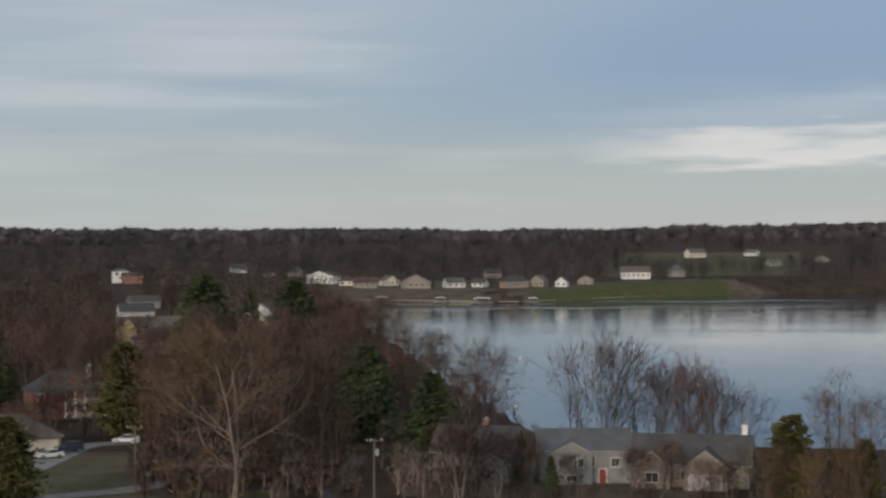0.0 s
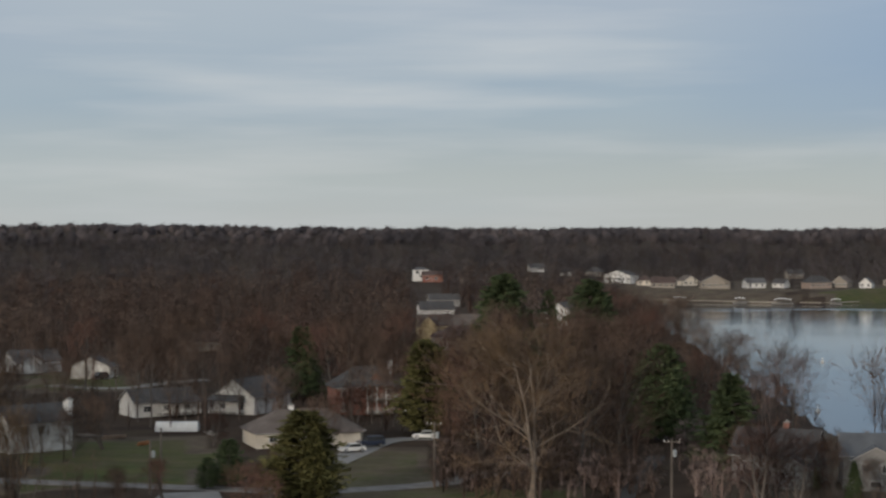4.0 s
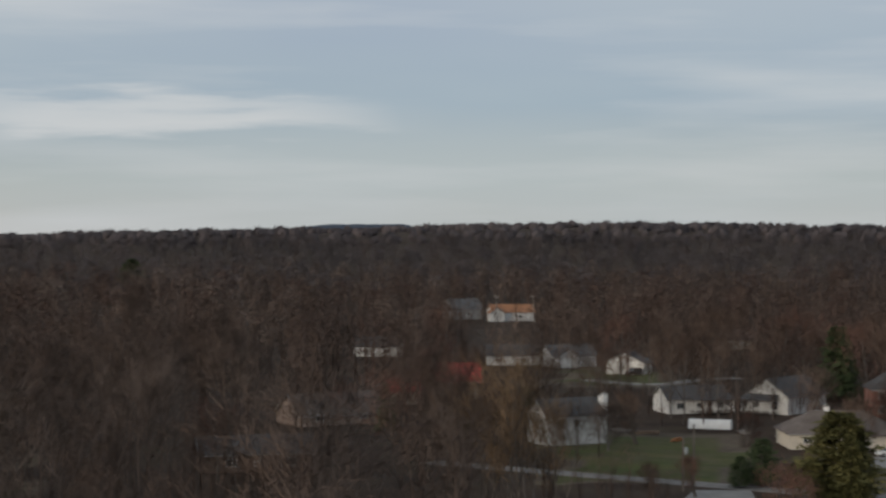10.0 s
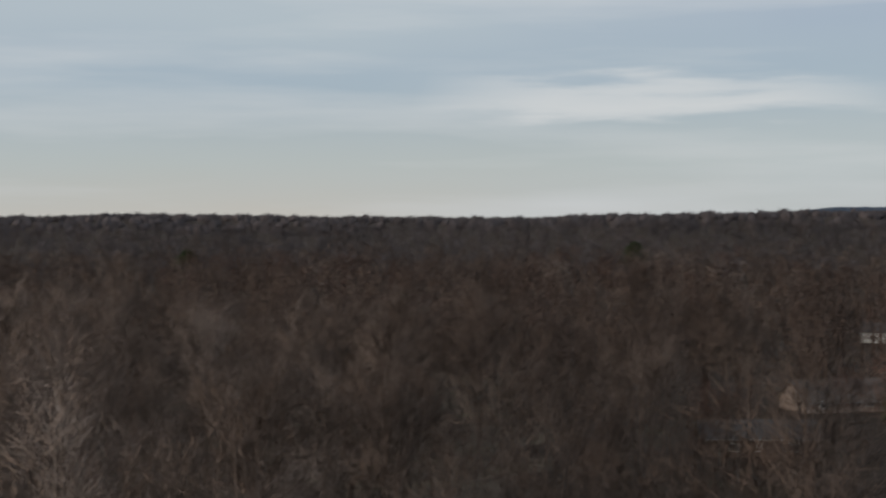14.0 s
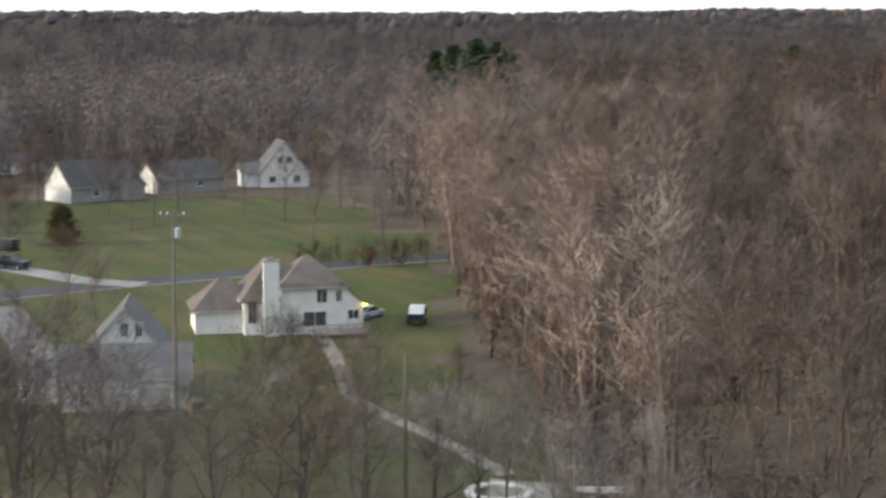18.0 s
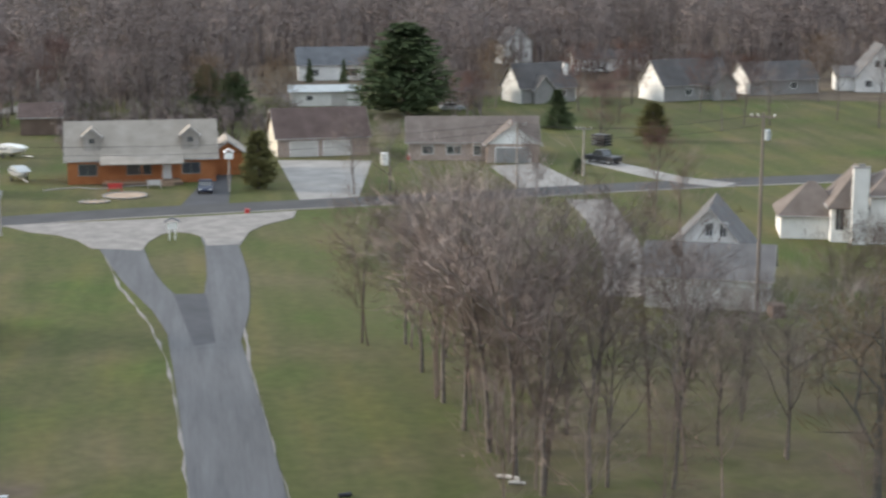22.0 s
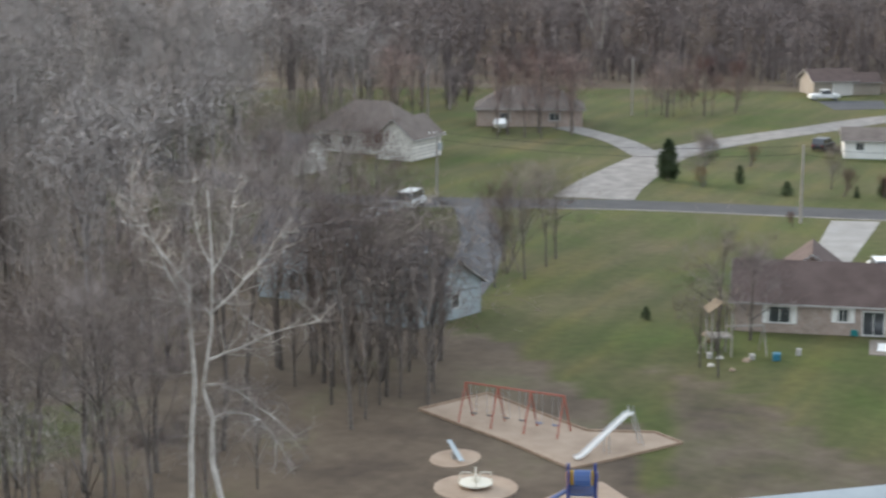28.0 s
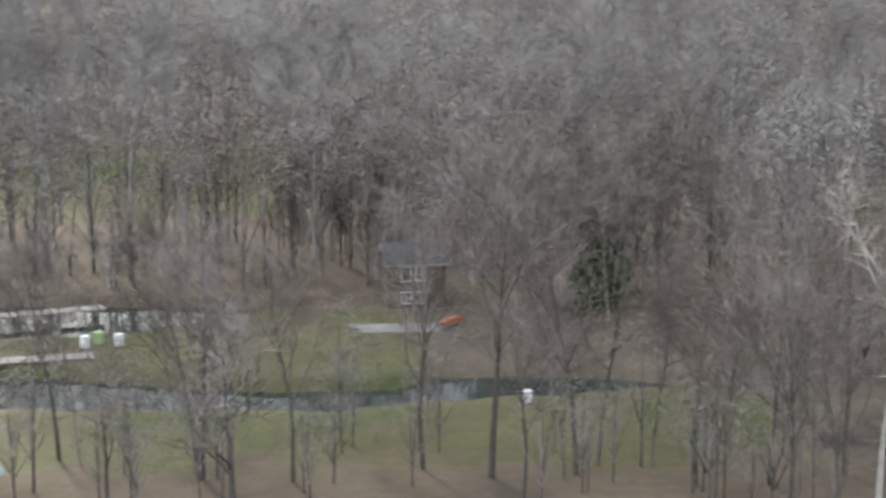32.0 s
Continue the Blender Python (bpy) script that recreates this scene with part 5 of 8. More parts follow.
add_door(brown_house, Matrix.Translation((2.5, -8.12, 0)) @ pose(0, 0, 0, 0, 0, 180), 4.4, 2.15, M["garage_door"], "garage_door")
brick_house = house(12.15, 358, 10, 13.5, 10, 5.6, 3.6, "red_brick", "roof_dark", "red brick two-storey house with steep slate gables", hip=True,
      windows=(('f', -5.0, 4.4, 1.1, 1.5), ('f', -5.0, 1.5, 1.1, 1.5), ('f', 4.2, 4.4, 1.1, 1.4), ('f', 2.2, 4.4, 1.1, 1.4)), wings=((1.2, -3.6, 4.6, 5.0, 5.6, 3.3, 'y', False),), chimneys=((5.6, 2, 10.3, "trim"),))
add_porch(brick_house, -1.0, 8.5, -6.1, 2.6, 2.7, 2, posts=6, roof="roof_slate", z0=0.6)
house(14.15, 304, 14, 18.5, 11, 2.7, 3.2, "cream_siding", "roof_taupe", "low tan-walled house with a broad brown hipped roof", hip=True,
      windows=(('f', -6.4, 1.6, 1.4, 1.2), ('f', -3.6, 1.6, 1.0, 1.2), ('f', 5.5, 1.6, 1.6, 1.2)), wings=((5.0, -4.5, 6.5, 6, 2.7, 2.0, 'y', True),), chimneys=((-2.0, 0, 6.6, "trim"),))
gabled_house = house(15.75, 362, -32, 9.5, 14, 3.6, 3.2, "white_siding", "roof_dark", "white gabled house with a dark porch", ridge='y',
      windows=(('f', 1.5, 1.7, 1.8, 1.6), ('f', -2.5, 1.7, 1.0, 1.3), ('l', 2, 1.8, 1.2, 1.2), ('l', -3, 1.8, 1.2, 1.2)))
add_porch(gabled_house, -4.6, 2.4, -7.0, 2.4, 2.4, posts=4, roof="roof_dark", z0=0.4)
porch_house = house(18.75, 358, 22, 13.0, 8.5, 2.9, 2.2, "white_siding", "roof_dark", "low white house with a dark roof and a railed porch",
      windows=(('f', -4.0, 1.6, 1.6, 1.2), ('f', 0, 1.6, 1.2, 1.2), ('f', 4.6, 1.6, 1.6, 1.2)), doors=(('f', 2.2, 0.95, 2.05, M["brown_siding"]),))
add_porch(porch_house, -2.0, 6.2, -4.25, 2.8, 2.2, posts=5, roof="roof_dark", z0=0.6)
house(22.75, 302, 28, 11.0, 7.5, 5.0, 2.4, "white_siding", "roof_dark", "weathered white two-storey house with a broad white chimney",
      windows=(('l', -1.5, 3.8, 1.0, 1.2), ('l', 1.5, 3.8, 1.0, 1.2), ('f', -3, 3.6, 1.1, 1.3), ('f', 0, 3.6, 1.1, 1.3)), chimneys=((5.9, -2.6, 8.2, "trim"), (5.9, -1.6, 7.8, "trim")))
house(22.7, 482, 25, 13, 9, 3.0, 2.6, "white_siding", "roof_grey", "white gabled house beside a small street", windows=(('f', -2, 1.6, 1.4, 1.2),), garages=(('f', 3.0, 4.5),), wings=((-3, -4.5, 6, 5, 2.9, 2.0, 'y', False),))
house(20.75, 457, -15, 10, 8, 2.9, 2.4, "white_siding", "roof_grey", "white garage with an arched front", ridge='y', garages=(('f', 0, 4.8),))
house(24.5, 486, 4, 14, 8, 2.7, 2.6, "white_siding", "roof_dark", "long low white building with a dark roof", windows=(('f', -4, 1.5, 1.4, 1.0), ('f', 3, 1.5, 1.4, 1.0)))
house(24.55, 738, 15, 18, 9, 3.6, 3.0, "white_siding", "roof_rust", "white house with a rust-orange roof", windows=(('f', -5, 1.8, 1.6, 1.4), ('f', 3, 1.8, 1.6, 1.4)), wings=((-7.5, -4.5, 6, 5, 3.4, 2.2, 'y', False),))
house(26.1, 745, 30, 14, 9, 4.5, 4.0, "grey_siding", "roof_grey", "grey house with a tall roof among bare trees", windows=(('f', 0, 2, 1.5, 1.3),))
house(26.3, 382, 5, 9.5, 8, 4.2, 3.4, "tan_siding", "red_metal", "house with a bright red metal roof among trees", windows=(('f', 0, 2, 1.5, 1.3),))
house(28.0, 372, 5, 7, 6, 2.6, 2.4, "tan_siding", "red_metal", "small shed with a red metal roof", name="shed", category="shed", group="sheds")
house(30.35, 334, 26, 17.5, 11, 2.0, 3.5, "tan_brick", "roof_taupe", "low brick house with a broad taupe roof among trees", windows=(('f', -5, 1.6, 1.5, 1.2), ('f', 4, 1.6, 1.5, 1.2), ('r', 0, 1.6, 1.5, 1.2)))
house(32.8, 268, 8, 17, 8, 2.8, 2.2, "brown_siding", "roof_dark", "low brown cabin with a dark weathered roof", windows=(('f', -4, 1.5, 1.6, 1.1), ('f', 0, 1.5, 1.2, 1.1), ('f', 4.5, 1.5, 2.2, 1.3)))
house(9.85, 780, 10, 15, 10, 4.2, 3.2, "white_siding", "roof_dark", "white house with a pale garage on the slope", garages=(('f', -2.0, 4.8),), windows=(('f', 4.5, 2.2, 1.4, 1.2),))
house(9.4, 612, 8, 22, 11, 5.0, 3.4, "yellow_siding", "roof_taupe", "yellow gabled house with a long grey roof", windows=(('f', -9, 3.5, 1.6, 1.4), ('f', -5, 3.5, 1.6, 1.4)), wings=((-8.5, -5, 6, 6, 5.0, 3.2, 'y', False),))
house(9.05, 510, 6, 16, 12, 7.0, 3.0, "tan_siding", "roof_brown", "large tan house with a brown hipped roof", hip=True, windows=(('f', -5, 4.8, 1.2, 1.4), ('f', -1, 4.8, 1.2, 1.4), ('f', 4, 4.8, 1.2, 1.4)))
house(5.75, 668, -20, 16, 11, 6.2, 4.4, "white_siding", "roof_grey", "white house with steep gables and balconies", ridge='y', windows=(('f', -3.5, 3.6, 1.8, 1.6), ('f', 1.5, 3.6, 1.8, 1.6)), wings=((6, -4, 6, 8, 4.6, 2.6, 'y', False),))
house(10.33, 1240, 5, 11, 8, 8.0, 1.6, "white_siding", "roof_grey", "tall white house on a brick base", hip=True, windows=(('f', -2.6, 6.2, 2.4, 1.9), ('f', 2.6, 6.2, 2.4, 1.9), ('f', 0, 3.4, 2.4, 1.6)))
house(9.95, 1228, 5, 14, 8, 5.0, 2.4, "red_brick", "roof_brown", "brick house on the slope beside a tall white one", windows=(('f', -4, 2.6, 1.8, 1.6), ('f', 2, 2.6, 1.8, 1.6)))
house(8.6, 1210, -8, 18, 9, 3.4, 2.6, "grey_siding", "roof_dark", "long grey house on the wooded slope", windows=(('f', -4, 1.8, 1.8, 1.4), ('f', 4, 1.8, 1.8, 1.4)))
house(9.6, 930, 12, 16, 9, 3.6, 2.8, "grey_siding", "roof_dark", "grey house with a dark roof on the slope", windows=(('f', -4, 1.8, 1.8, 1.4), ('f', 3, 1.8, 1.8, 1.4)))
house(17.4, 560, 18, 12, 8, 3.0, 3.0, "tan_siding", "roof_brown", "small tan house among bare trees", windows=(('f', -3, 1.6, 1.5, 1.2), ('f', 2, 1.6, 1.5, 1.2)))
house(28.8, 520, -12, 13, 8, 3.0, 2.6, "white_siding", "roof_dark", "white house hidden among bare trees", windows=(('f', -3, 1.6, 1.5, 1.2), ('f', 3, 1.6, 1.5, 1.2)))

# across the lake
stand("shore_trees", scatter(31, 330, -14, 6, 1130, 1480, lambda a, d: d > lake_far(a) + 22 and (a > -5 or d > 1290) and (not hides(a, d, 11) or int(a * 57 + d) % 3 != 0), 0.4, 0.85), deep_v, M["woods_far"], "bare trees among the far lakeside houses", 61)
for k, (az, d, w, dp, h, r, wall, roof, hip, words) in enumerate((
        (3.85, 1296, 26, 12, 8, 3.5, "white_siding", "roof_dark", False, "long white lakeside house with a dark roof"), (4.7, 1330, 14, 10, 5, 3.5, "tan_siding", "roof_dark", False, "dark tan lakeside cottage"),
        (2.5, 1230, 18, 11, 5, 4, "tan_siding", "roof_brown", False, "tan cottage on the lake shore"), (0.9, 1225, 22, 12, 6.5, 5, "tan_siding", "roof_taupe", False, "broad tan house with a steep gable"),
        (-0.35, 1236, 15, 10, 5, 3.2, "white_siding", "roof_grey", False, "white cottage on the lake shore"), (-2.3, 1225, 19, 12, 6.5, 4.5, "tan_brick", "roof_dark", True, "brick lakeside house with a dark hipped roof"),
        (-3.1, 1236, 12, 10, 5.5, 4, "tan_siding", "roof_taupe", False, "tan cottage on the lake shore"), (-3.85, 1232, 9, 12, 4.6, 3.6, "white_siding", "roof_grey", False, "small white gabled cottage"),
        (-6.2, 1275, 24, 13, 7.5, 4.2, "white_siding", "roof_taupe", False, "large white house on a green lawn"), (-7.5, 1312, 12, 11, 7, 5, "grey_siding", "roof_grey", False, "grey gabled house on a lawn"),
        (-8.1, 1640, 20, 12, 6.5, 4, "cream_siding", "roof_taupe", False, "cream house high on the slope"), (-9.9, 1680, 14, 10, 4.5, 3, "white_siding", "roof_grey", False, "white house high on the slope"),
        (-12.1, 1560, 14, 10, 4.5, 3, "grey_siding", "roof_grey", False, "grey house among bare trees"), (5.6, 1340, 12, 10, 4.5, 3, "white_siding", "roof_dark", False, "white cottage with a dark roof"), (-1.6, 1300, 13, 10, 5, 3.4, "tan_siding", "roof_dark", False, "dark-roofed cottage behind the shore"),
        (1.75, 1262, 13, 10, 5, 3.6, "cream_siding", "roof_taupe", False, "cream cottage among bare trees"), (-1.2, 1240, 10, 9, 4.2, 3.0, "white_siding", "roof_dark", False, "small white boathouse cottage"), (3.1, 1262, 11, 9, 5, 3.2, "cream_siding", "roof_brown", False, "cream cottage with a brown roof"),
        (-4.6, 1262, 12, 9, 4.4, 3.0, "tan_siding", "roof_taupe", False, "tan cottage at the lawn's edge"), (6.6, 1400, 14, 10, 5, 3.4, "white_siding", "roof_dark", False, "white house among the far trees"), (-10.6, 1500, 13, 9, 4, 2.6, "tan_siding", "roof_grey", False, "low tan house on the bank"))):
    house(az, d - 72 if d < 1300 and az > -5.2 else d, ((k * 37) % 31 - 15) * 2.4, w * 0.85, dp * 0.85, h * 0.66, r * 0.9, wall, roof, words, hip=hip or k % 4 == 1, ridge='y' if k % 3 == 0 or w < dp else 'x', windows=[('f', (j - (n - 1) / 2) * w * 0.85 / n, h * 0.36, 1.5, 1.4) for n in (max(2, int(w // 4)),) for j in range(n)], group="lakeside houses")
for az, w in ((-1.25, 13), (0.1, 8), (2.0, 10), (-2.9, 7)):   # docks and boathouses
    x, y = at(az, lake_far(az) - 4)
    top = empty("boat_dock", pose(x, y, LAKE_Z, 0, 0, az))
    tagged(top, "white-roofed boat dock on the far shore", "dock", "boat docks")
    bm = bmesh.new()
    box(bm, (0, 0, 0.5), (w, 14, 0.3))
    part("deck", bm, M["wood_grey"], top)
    bm = bmesh.new()
    prism(bm, [(-w * 0.4, 3.0), (0, 3.6), (w * 0.4, 3.0), (w * 0.4, 3.2), (0, 3.85), (-w * 0.4, 3.2)], -4, 4)
    part("canopy", bm, M["trim"], top)
    for sx in (-0.36, 0.36):
        for sy in (-3.6, 3.6):
            part("post", tube(bmesh.new(), [(sx * w, sy, -3.0), (sx * w, sy, 3.2)], (0.14, 0.14), 5), M["wood_grey"], top)
wallpts = [(az, lake_far(az) + 6.0) for az in np.arange(-13.8, 4.2, 0.6)]
for k in range(len(wallpts) - 1):
    a, b = at(*wallpts[k]), at(*wallpts[k + 1])
    if k in (9, 10, 15, 16, 20):
        continue
    bm = bmesh.new()
    mid = ((a[0] + b[0]) / 2, (a[1] + b[1]) / 2)
    box(bm, (0, 0, 0), (math.dist(a, b) * 1.02, 1.2, 2.6), pose(mid[0], mid[1], LAKE_Z + 0.1, 0, 0, math.degrees(math.atan2(b[1] - a[1], b[0] - a[0]))), 0.15)
    sw = part("sea_wall", bm, M["path_tan"], None)
    tagged(sw, "low pale stone sea wall along the shore", "sea wall", "sea walls")
for az, d in ((-2.36, 409), (-2.49, 571)):
    x, y = at(az, d)
    top = empty("buoy", pose(x, y, LAKE_Z))
    tagged(top, "small white buoy floating on the lake", "buoy", "buoys")
    part("float", tube(bmesh.new(), [(0, 0, -0.3), (0, 0, 0.1), (0, 0, 0.5), (0, 0, 0.7)], (0.3, 0.5, 0.4, 0.1), 8), M["trim"], top)
    part("mast", tube(bmesh.new(), [(0, 0, 0.6), (0, 0, 1.5)], (0.09, 0.06), 5), M["trim"], top)

# white hoop cover, lumber and debris in the yard
x, y = at(18.15, 325)
top = empty("hoop_shelter", pose(x, y, 0, 0, 0, 10))
tagged(top, "long white half-round covered shelter", "shelter")
arc = [(math.cos(a) * 1.5, 0.2 + math.sin(a) * 1.7) for a in np.linspace(0, math.pi, 12)]
part("cover", prism(bmesh.new(), arc, -3.8, 3.8, pose(0, 0, 0, 0, 0, 90)), M["trim"], top)
part("end_frame", tube(bmesh.new(), [(3.85, q[0], q[1]) for q in arc], [0.06] * 12, 4), M["steel"], top)
for k, (px, mt, s) in enumerate((((-114.0, 297.8), "wood_grey", (3.5, 1.2, 1.0)), ((-109.0, 296.0), "wood", (4, 1.5, 0.8)), ((-100.5, 288.3), "rust", (2, 1.4, 0.9)), ((-93.9, 304.6), "wood_grey", (3, 1.4, 0.8)))):
    bm = bmesh.new()
    rng = random.Random(k)
    for j in range(7):
        box(bm, (rng.uniform(-s[0], s[0]) * 0.25, (j % 3 - 1) * 0.35, 0.15 + 0.22 * (j // 3)), (s[0], 0.28, 0.2), pose(0, 0, 0, 0, 0, rng.uniform(-12, 12)))
    M.setdefault("rust", paint("rust", (0.45, 0.2, 0.08), 0.8))
    ob = part("lumber_pile", bm, M[mt], None)
    ob.matrix_world = pose(px[0], px[1], ground_z(*px), 0, 0, k * 40)
    tagged(ob, "untidy pile of boards in the yard", "lumber pile", "lumber piles", "stuff")
WHITE, BLACKP, BLUE, SILVER, RED = paint("white_paint", (0.72, 0.72, 0.70)), paint("black_paint", (0.025, 0.026, 0.03)), paint("blue_paint", (0.03, 0.07, 0.20)), paint("silver_paint", (0.42, 0.43, 0.44)), paint("red_paint", (0.42, 0.04, 0.035))
vehicle((-63.2, 283.8), 215, "sedan", WHITE, "white sedan parked on the driveway")
vehicle((-61.8, 291.9), 215, "suv", paint("navy_paint", (0.03, 0.04, 0.07)), "dark blue suv parked on the driveway")
vehicle((-54.7, 304.9), 180, "sedan", WHITE, "white car half hidden by trees")
vehicle((-158.2, 421.1), 240, "suv", BLACKP, "dark suv before a white garage")
utility_pole(2.25, 236, 8.5, 10, mat="pole_wood")
utility_pole(9.89, 249, 9.3, -10, mat="pole_wood")
utility_pole(19.01, 246, 7.4, 20, arms=0, mat="pole_wood")
utility_pole(18.67, 252, 8.5, 20, arms=0, can=False, mat="pole_wood")
utility_pole(25.01, 720, 11, 0, can=False)
utility_pole(23.82, 725, 11, 0, can=False)

# low wakes crossing the lake
for az0, az1, d, h in ((-13.8, -4.0, 1090, 0.22), (-9.0, 3.4, 1010, 0.20), (-13.5, -6.5, 985, 0.12), (-2.0, 3.4, 1035, 0.15)):
    vv, ff = [], []
    for k in range(61):
        a = az0 + (az1 - az0) * k / 60
        fade = math.sin(math.pi * k / 60) ** 0.5
        dd = d + 8 * math.sin(a * 1.3 + d) - (5.2 + a) * 6
        for off, z in ((-2.5, -0.02), (0, h * fade + 0.005), (2.5, -0.02)):
            x, y = at(a, dd + off)
            vv.append((x, y, LAKE_Z + z))
    for k in range(60):
        for q in (0, 1):
            b = 3 * k + q
            ff.append((b, b + 1, b + 4, b + 3))
    tagged(link_mesh("boat_wake", vv, ff, M["lake"], None, True), "low ripple of a boat wake on the lake", "wake", kind="structure")

# planting by the lakeside street
for az, d, h, kind, wide in ((14.1, 234, 12.6, "cedar", 2.1), (16.5, 252, 6.8, "bush", 1.15), (14.25, 388, 15.8, "spruce", 1.35), (10.15, 316, 17.2, "cedar", 1.55), (7.65, 505, 25, "pine", 1.45), (4.85, 478, 24, "pine", 1.35),
                            (2.55, 308, 16.7, "pine", 1.35), (0.37, 277, 14.2, "spruce", 1.8), (-11.1, 226, 13, "cedar", 1.4), (13.75, 231, 10, "cedar", 1.0), (-3.47, 240, 5.6, "spruce", 1.0), (13.98, 404, 15, "spruce", 1.0),
                            (7.0, 420, 17, "pine", 1.1), (6.2, 520, 20, "spruce", 1.1), (24.0, 330, 7, "bush", 0.8), (28.6, 318, 9, "spruce", 1.0), (-13.4, 236, 9, "cedar", 1.2), (3.3, 345, 13, "spruce", 1.1), (8.5, 430, 14, "spruce", 1.1), (-2.3, 250, 3.5, "bush", 0.5), (17.2, 250, 4.5, "bush", 1.1)):
    conifer(az, d, h, kind, wide)
sycamore(6.75, 236, 22.8, 40, "huge pale-limbed leafless sycamore by the lane", 0, 1.25)
# kinds: 6 spreading, 7 round and wide, 8 tall, 9 many-stemmed, 10 small; hues: 0 brown, 1 rust, 2 olive
for az, d, h, kind, hue in ((-5.1, 274, 17.5, 9, 0), (-7.7, 276, 14.5, 9, 1), (-6.7, 278, 13, 9, 0), (-8.7, 272, 12.5, 9, 0), (24.25, 231, 17, 9, 2), (-0.5, 229, 10.5, 10, 1), (-1.7, 232, 8.5, 10, 1), (3.9, 262, 20, 7, 0), (5.2, 252, 18, 6, 0), (8.4, 258, 16, 6, 1), (8.9, 300, 15, 7, 1), (3.6, 272, 15, 6, 1),
                            (11.2, 330, 15, 8, 0), (11.9, 335, 15, 8, 0), (12.6, 345, 17, 8, 0), (13.2, 372, 16, 6, 1), (-9.6, 268, 11, 7, 0), (-12.3, 226, 8, 10, 2), (-13.2, 222, 9, 9, 2), (-10.2, 222, 8.5, 9, 2), (-11.9, 219, 8, 9, 2), (-9.2, 226, 6, 10, 2), (-13.6, 250, 12, 7, 0), (-12.4, 262, 12, 6, 0), (23.0, 232, 12, 9, 2), (25.2, 233, 13, 9, 2), (26.3, 246, 14, 9, 0), (15.9, 226, 6, 10, 1), (15.2, 224, 5, 10, 1), (18.6, 240, 5, 10, 1), (19.9, 236, 4.5, 10, 0),
                            (16.0, 380, 16, 6, 0), (17.3, 392, 17, 8, 0), (18.4, 348, 15, 8, 0), (19.4, 344, 15, 8, 0), (20.1, 372, 16, 6, 0), (21.0, 400, 16, 7, 1), (15.2, 410, 17, 7, 1), (10.9, 400, 17, 7, 1), (9.6, 440, 16, 6, 1), (22.0, 336, 15, 8, 0), (24.2, 372, 16, 7, 0), (25.4, 300, 15, 6, 0), (27.2, 320, 15, 7, 1), (26.6, 270, 15, 8, 0), (28.3, 260, 14, 6, 1), (21.6, 318, 13, 8, 0), (23.6, 318, 12, 6, 0),
                            (-2.9, 247, 7, 10, 0), (-4.1, 243, 5, 10, 0), (-6.0, 241, 6, 10, 1), (-7.0, 240, 7, 10, 0), (-0.9, 240, 8, 10, 1), (-8.3, 239, 5, 10, 1), (1.2, 330, 13, 7, 1), (1.6, 320, 12, 7, 0), (13.4, 296, 8, 10, 0), (16.8, 335, 13, 8, 0), (17.9, 332, 14, 8, 0), (19.0, 334, 15, 8, 0), (11.6, 322, 11, 6, 0), (12.5, 316, 8, 10, 1), (11.1, 336, 12, 7, 1), (15.0, 332, 10, 10, 0), (16.2, 345, 13, 8, 0), (14.7, 258, 5, 10, 0), (20.5, 300, 8, 10, 0), (21.4, 290, 7, 10, 0), (8.9, 268, 8, 10, 1), (17.0, 300, 5, 10, 1), (24.0, 286, 9, 10, 0), (33.4, 238, 11, 6, 0), (32.0, 236, 9, 7, 0), (31.0, 300, 11, 6, 0), (29.8, 292, 10, 7, 1), (34.0, 250, 11, 7, 1)):
    bare_tree(az, d, h, kind, hue)
HOMES = [(-1.45, 259), (-4.5, 258), (-8, 256), (12.15, 358), (14.15, 304), (15.75, 362), (18.55, 356), (22.75, 302), (22.7, 482), (20.75, 457), (24.5, 486), (9.4, 612), (9.05, 510), (5.75, 668), (18.15, 325), (26.3, 382), (30.35, 340), (32.8, 268)]


def yard_ok(az, d):
    x, y = at(az, d)
    if any(math.dist((x, y), at(*q)) < 11 for q in HOMES) or (az < 5 and d > lake_near(az) - 14):
        return False
    if 7 < az < 23 and d < 300:      # open lawns and the lane
        return False
    return not (17 < az < 23 and 305 < d < 330) and not (19 < az < 22.5 and 415 < d < 450)



def thicket_ok(az, d):
    x, y = at(az, d)
    return not any(math.dist((x, y), at(*q)) < 9 for q in HOMES) and d < (lake_near(az) - 14 if az < 5 else 999) and not (1.7 < az < 2.8 and d < 262)


rng = random.Random(5)
for x, y, s in scatter(81, 46, 1.0, 10.0, 240, 520, thicket_ok, 13, 18) + scatter(77, 34, 10, 27, 320, 480, yard_ok, 12, 17) + scatter(84, 26, -1.8, 4.2, 295, 760, lambda a, d: d < lake_near(a) - 9, 9, 14):
    az, d = polar(x, y)
    if hides(az, d, s) and rng.random() < 0.85:
        continue
    bare_tree(az, d, s, rng.choice((6, 6, 7, 8)), rng.choice((0, 0, 1)))
yard = scatter(85, 40, 2.8, 9.6, 250, 330, thicket_ok, 0.6, 0.95) + scatter(78, 60, -14, 27, 262, 470, lambda a, d: yard_ok(a, d) and not hides(a, d, 12), 0.5, 0.9) + scatter(82, 16, 19.5, 23.6, 222, 236, thicket_ok, 0.3, 0.5) + scatter(86, 14, 25, 28, 230, 300, thicket_ok, 0.5, 0.75)
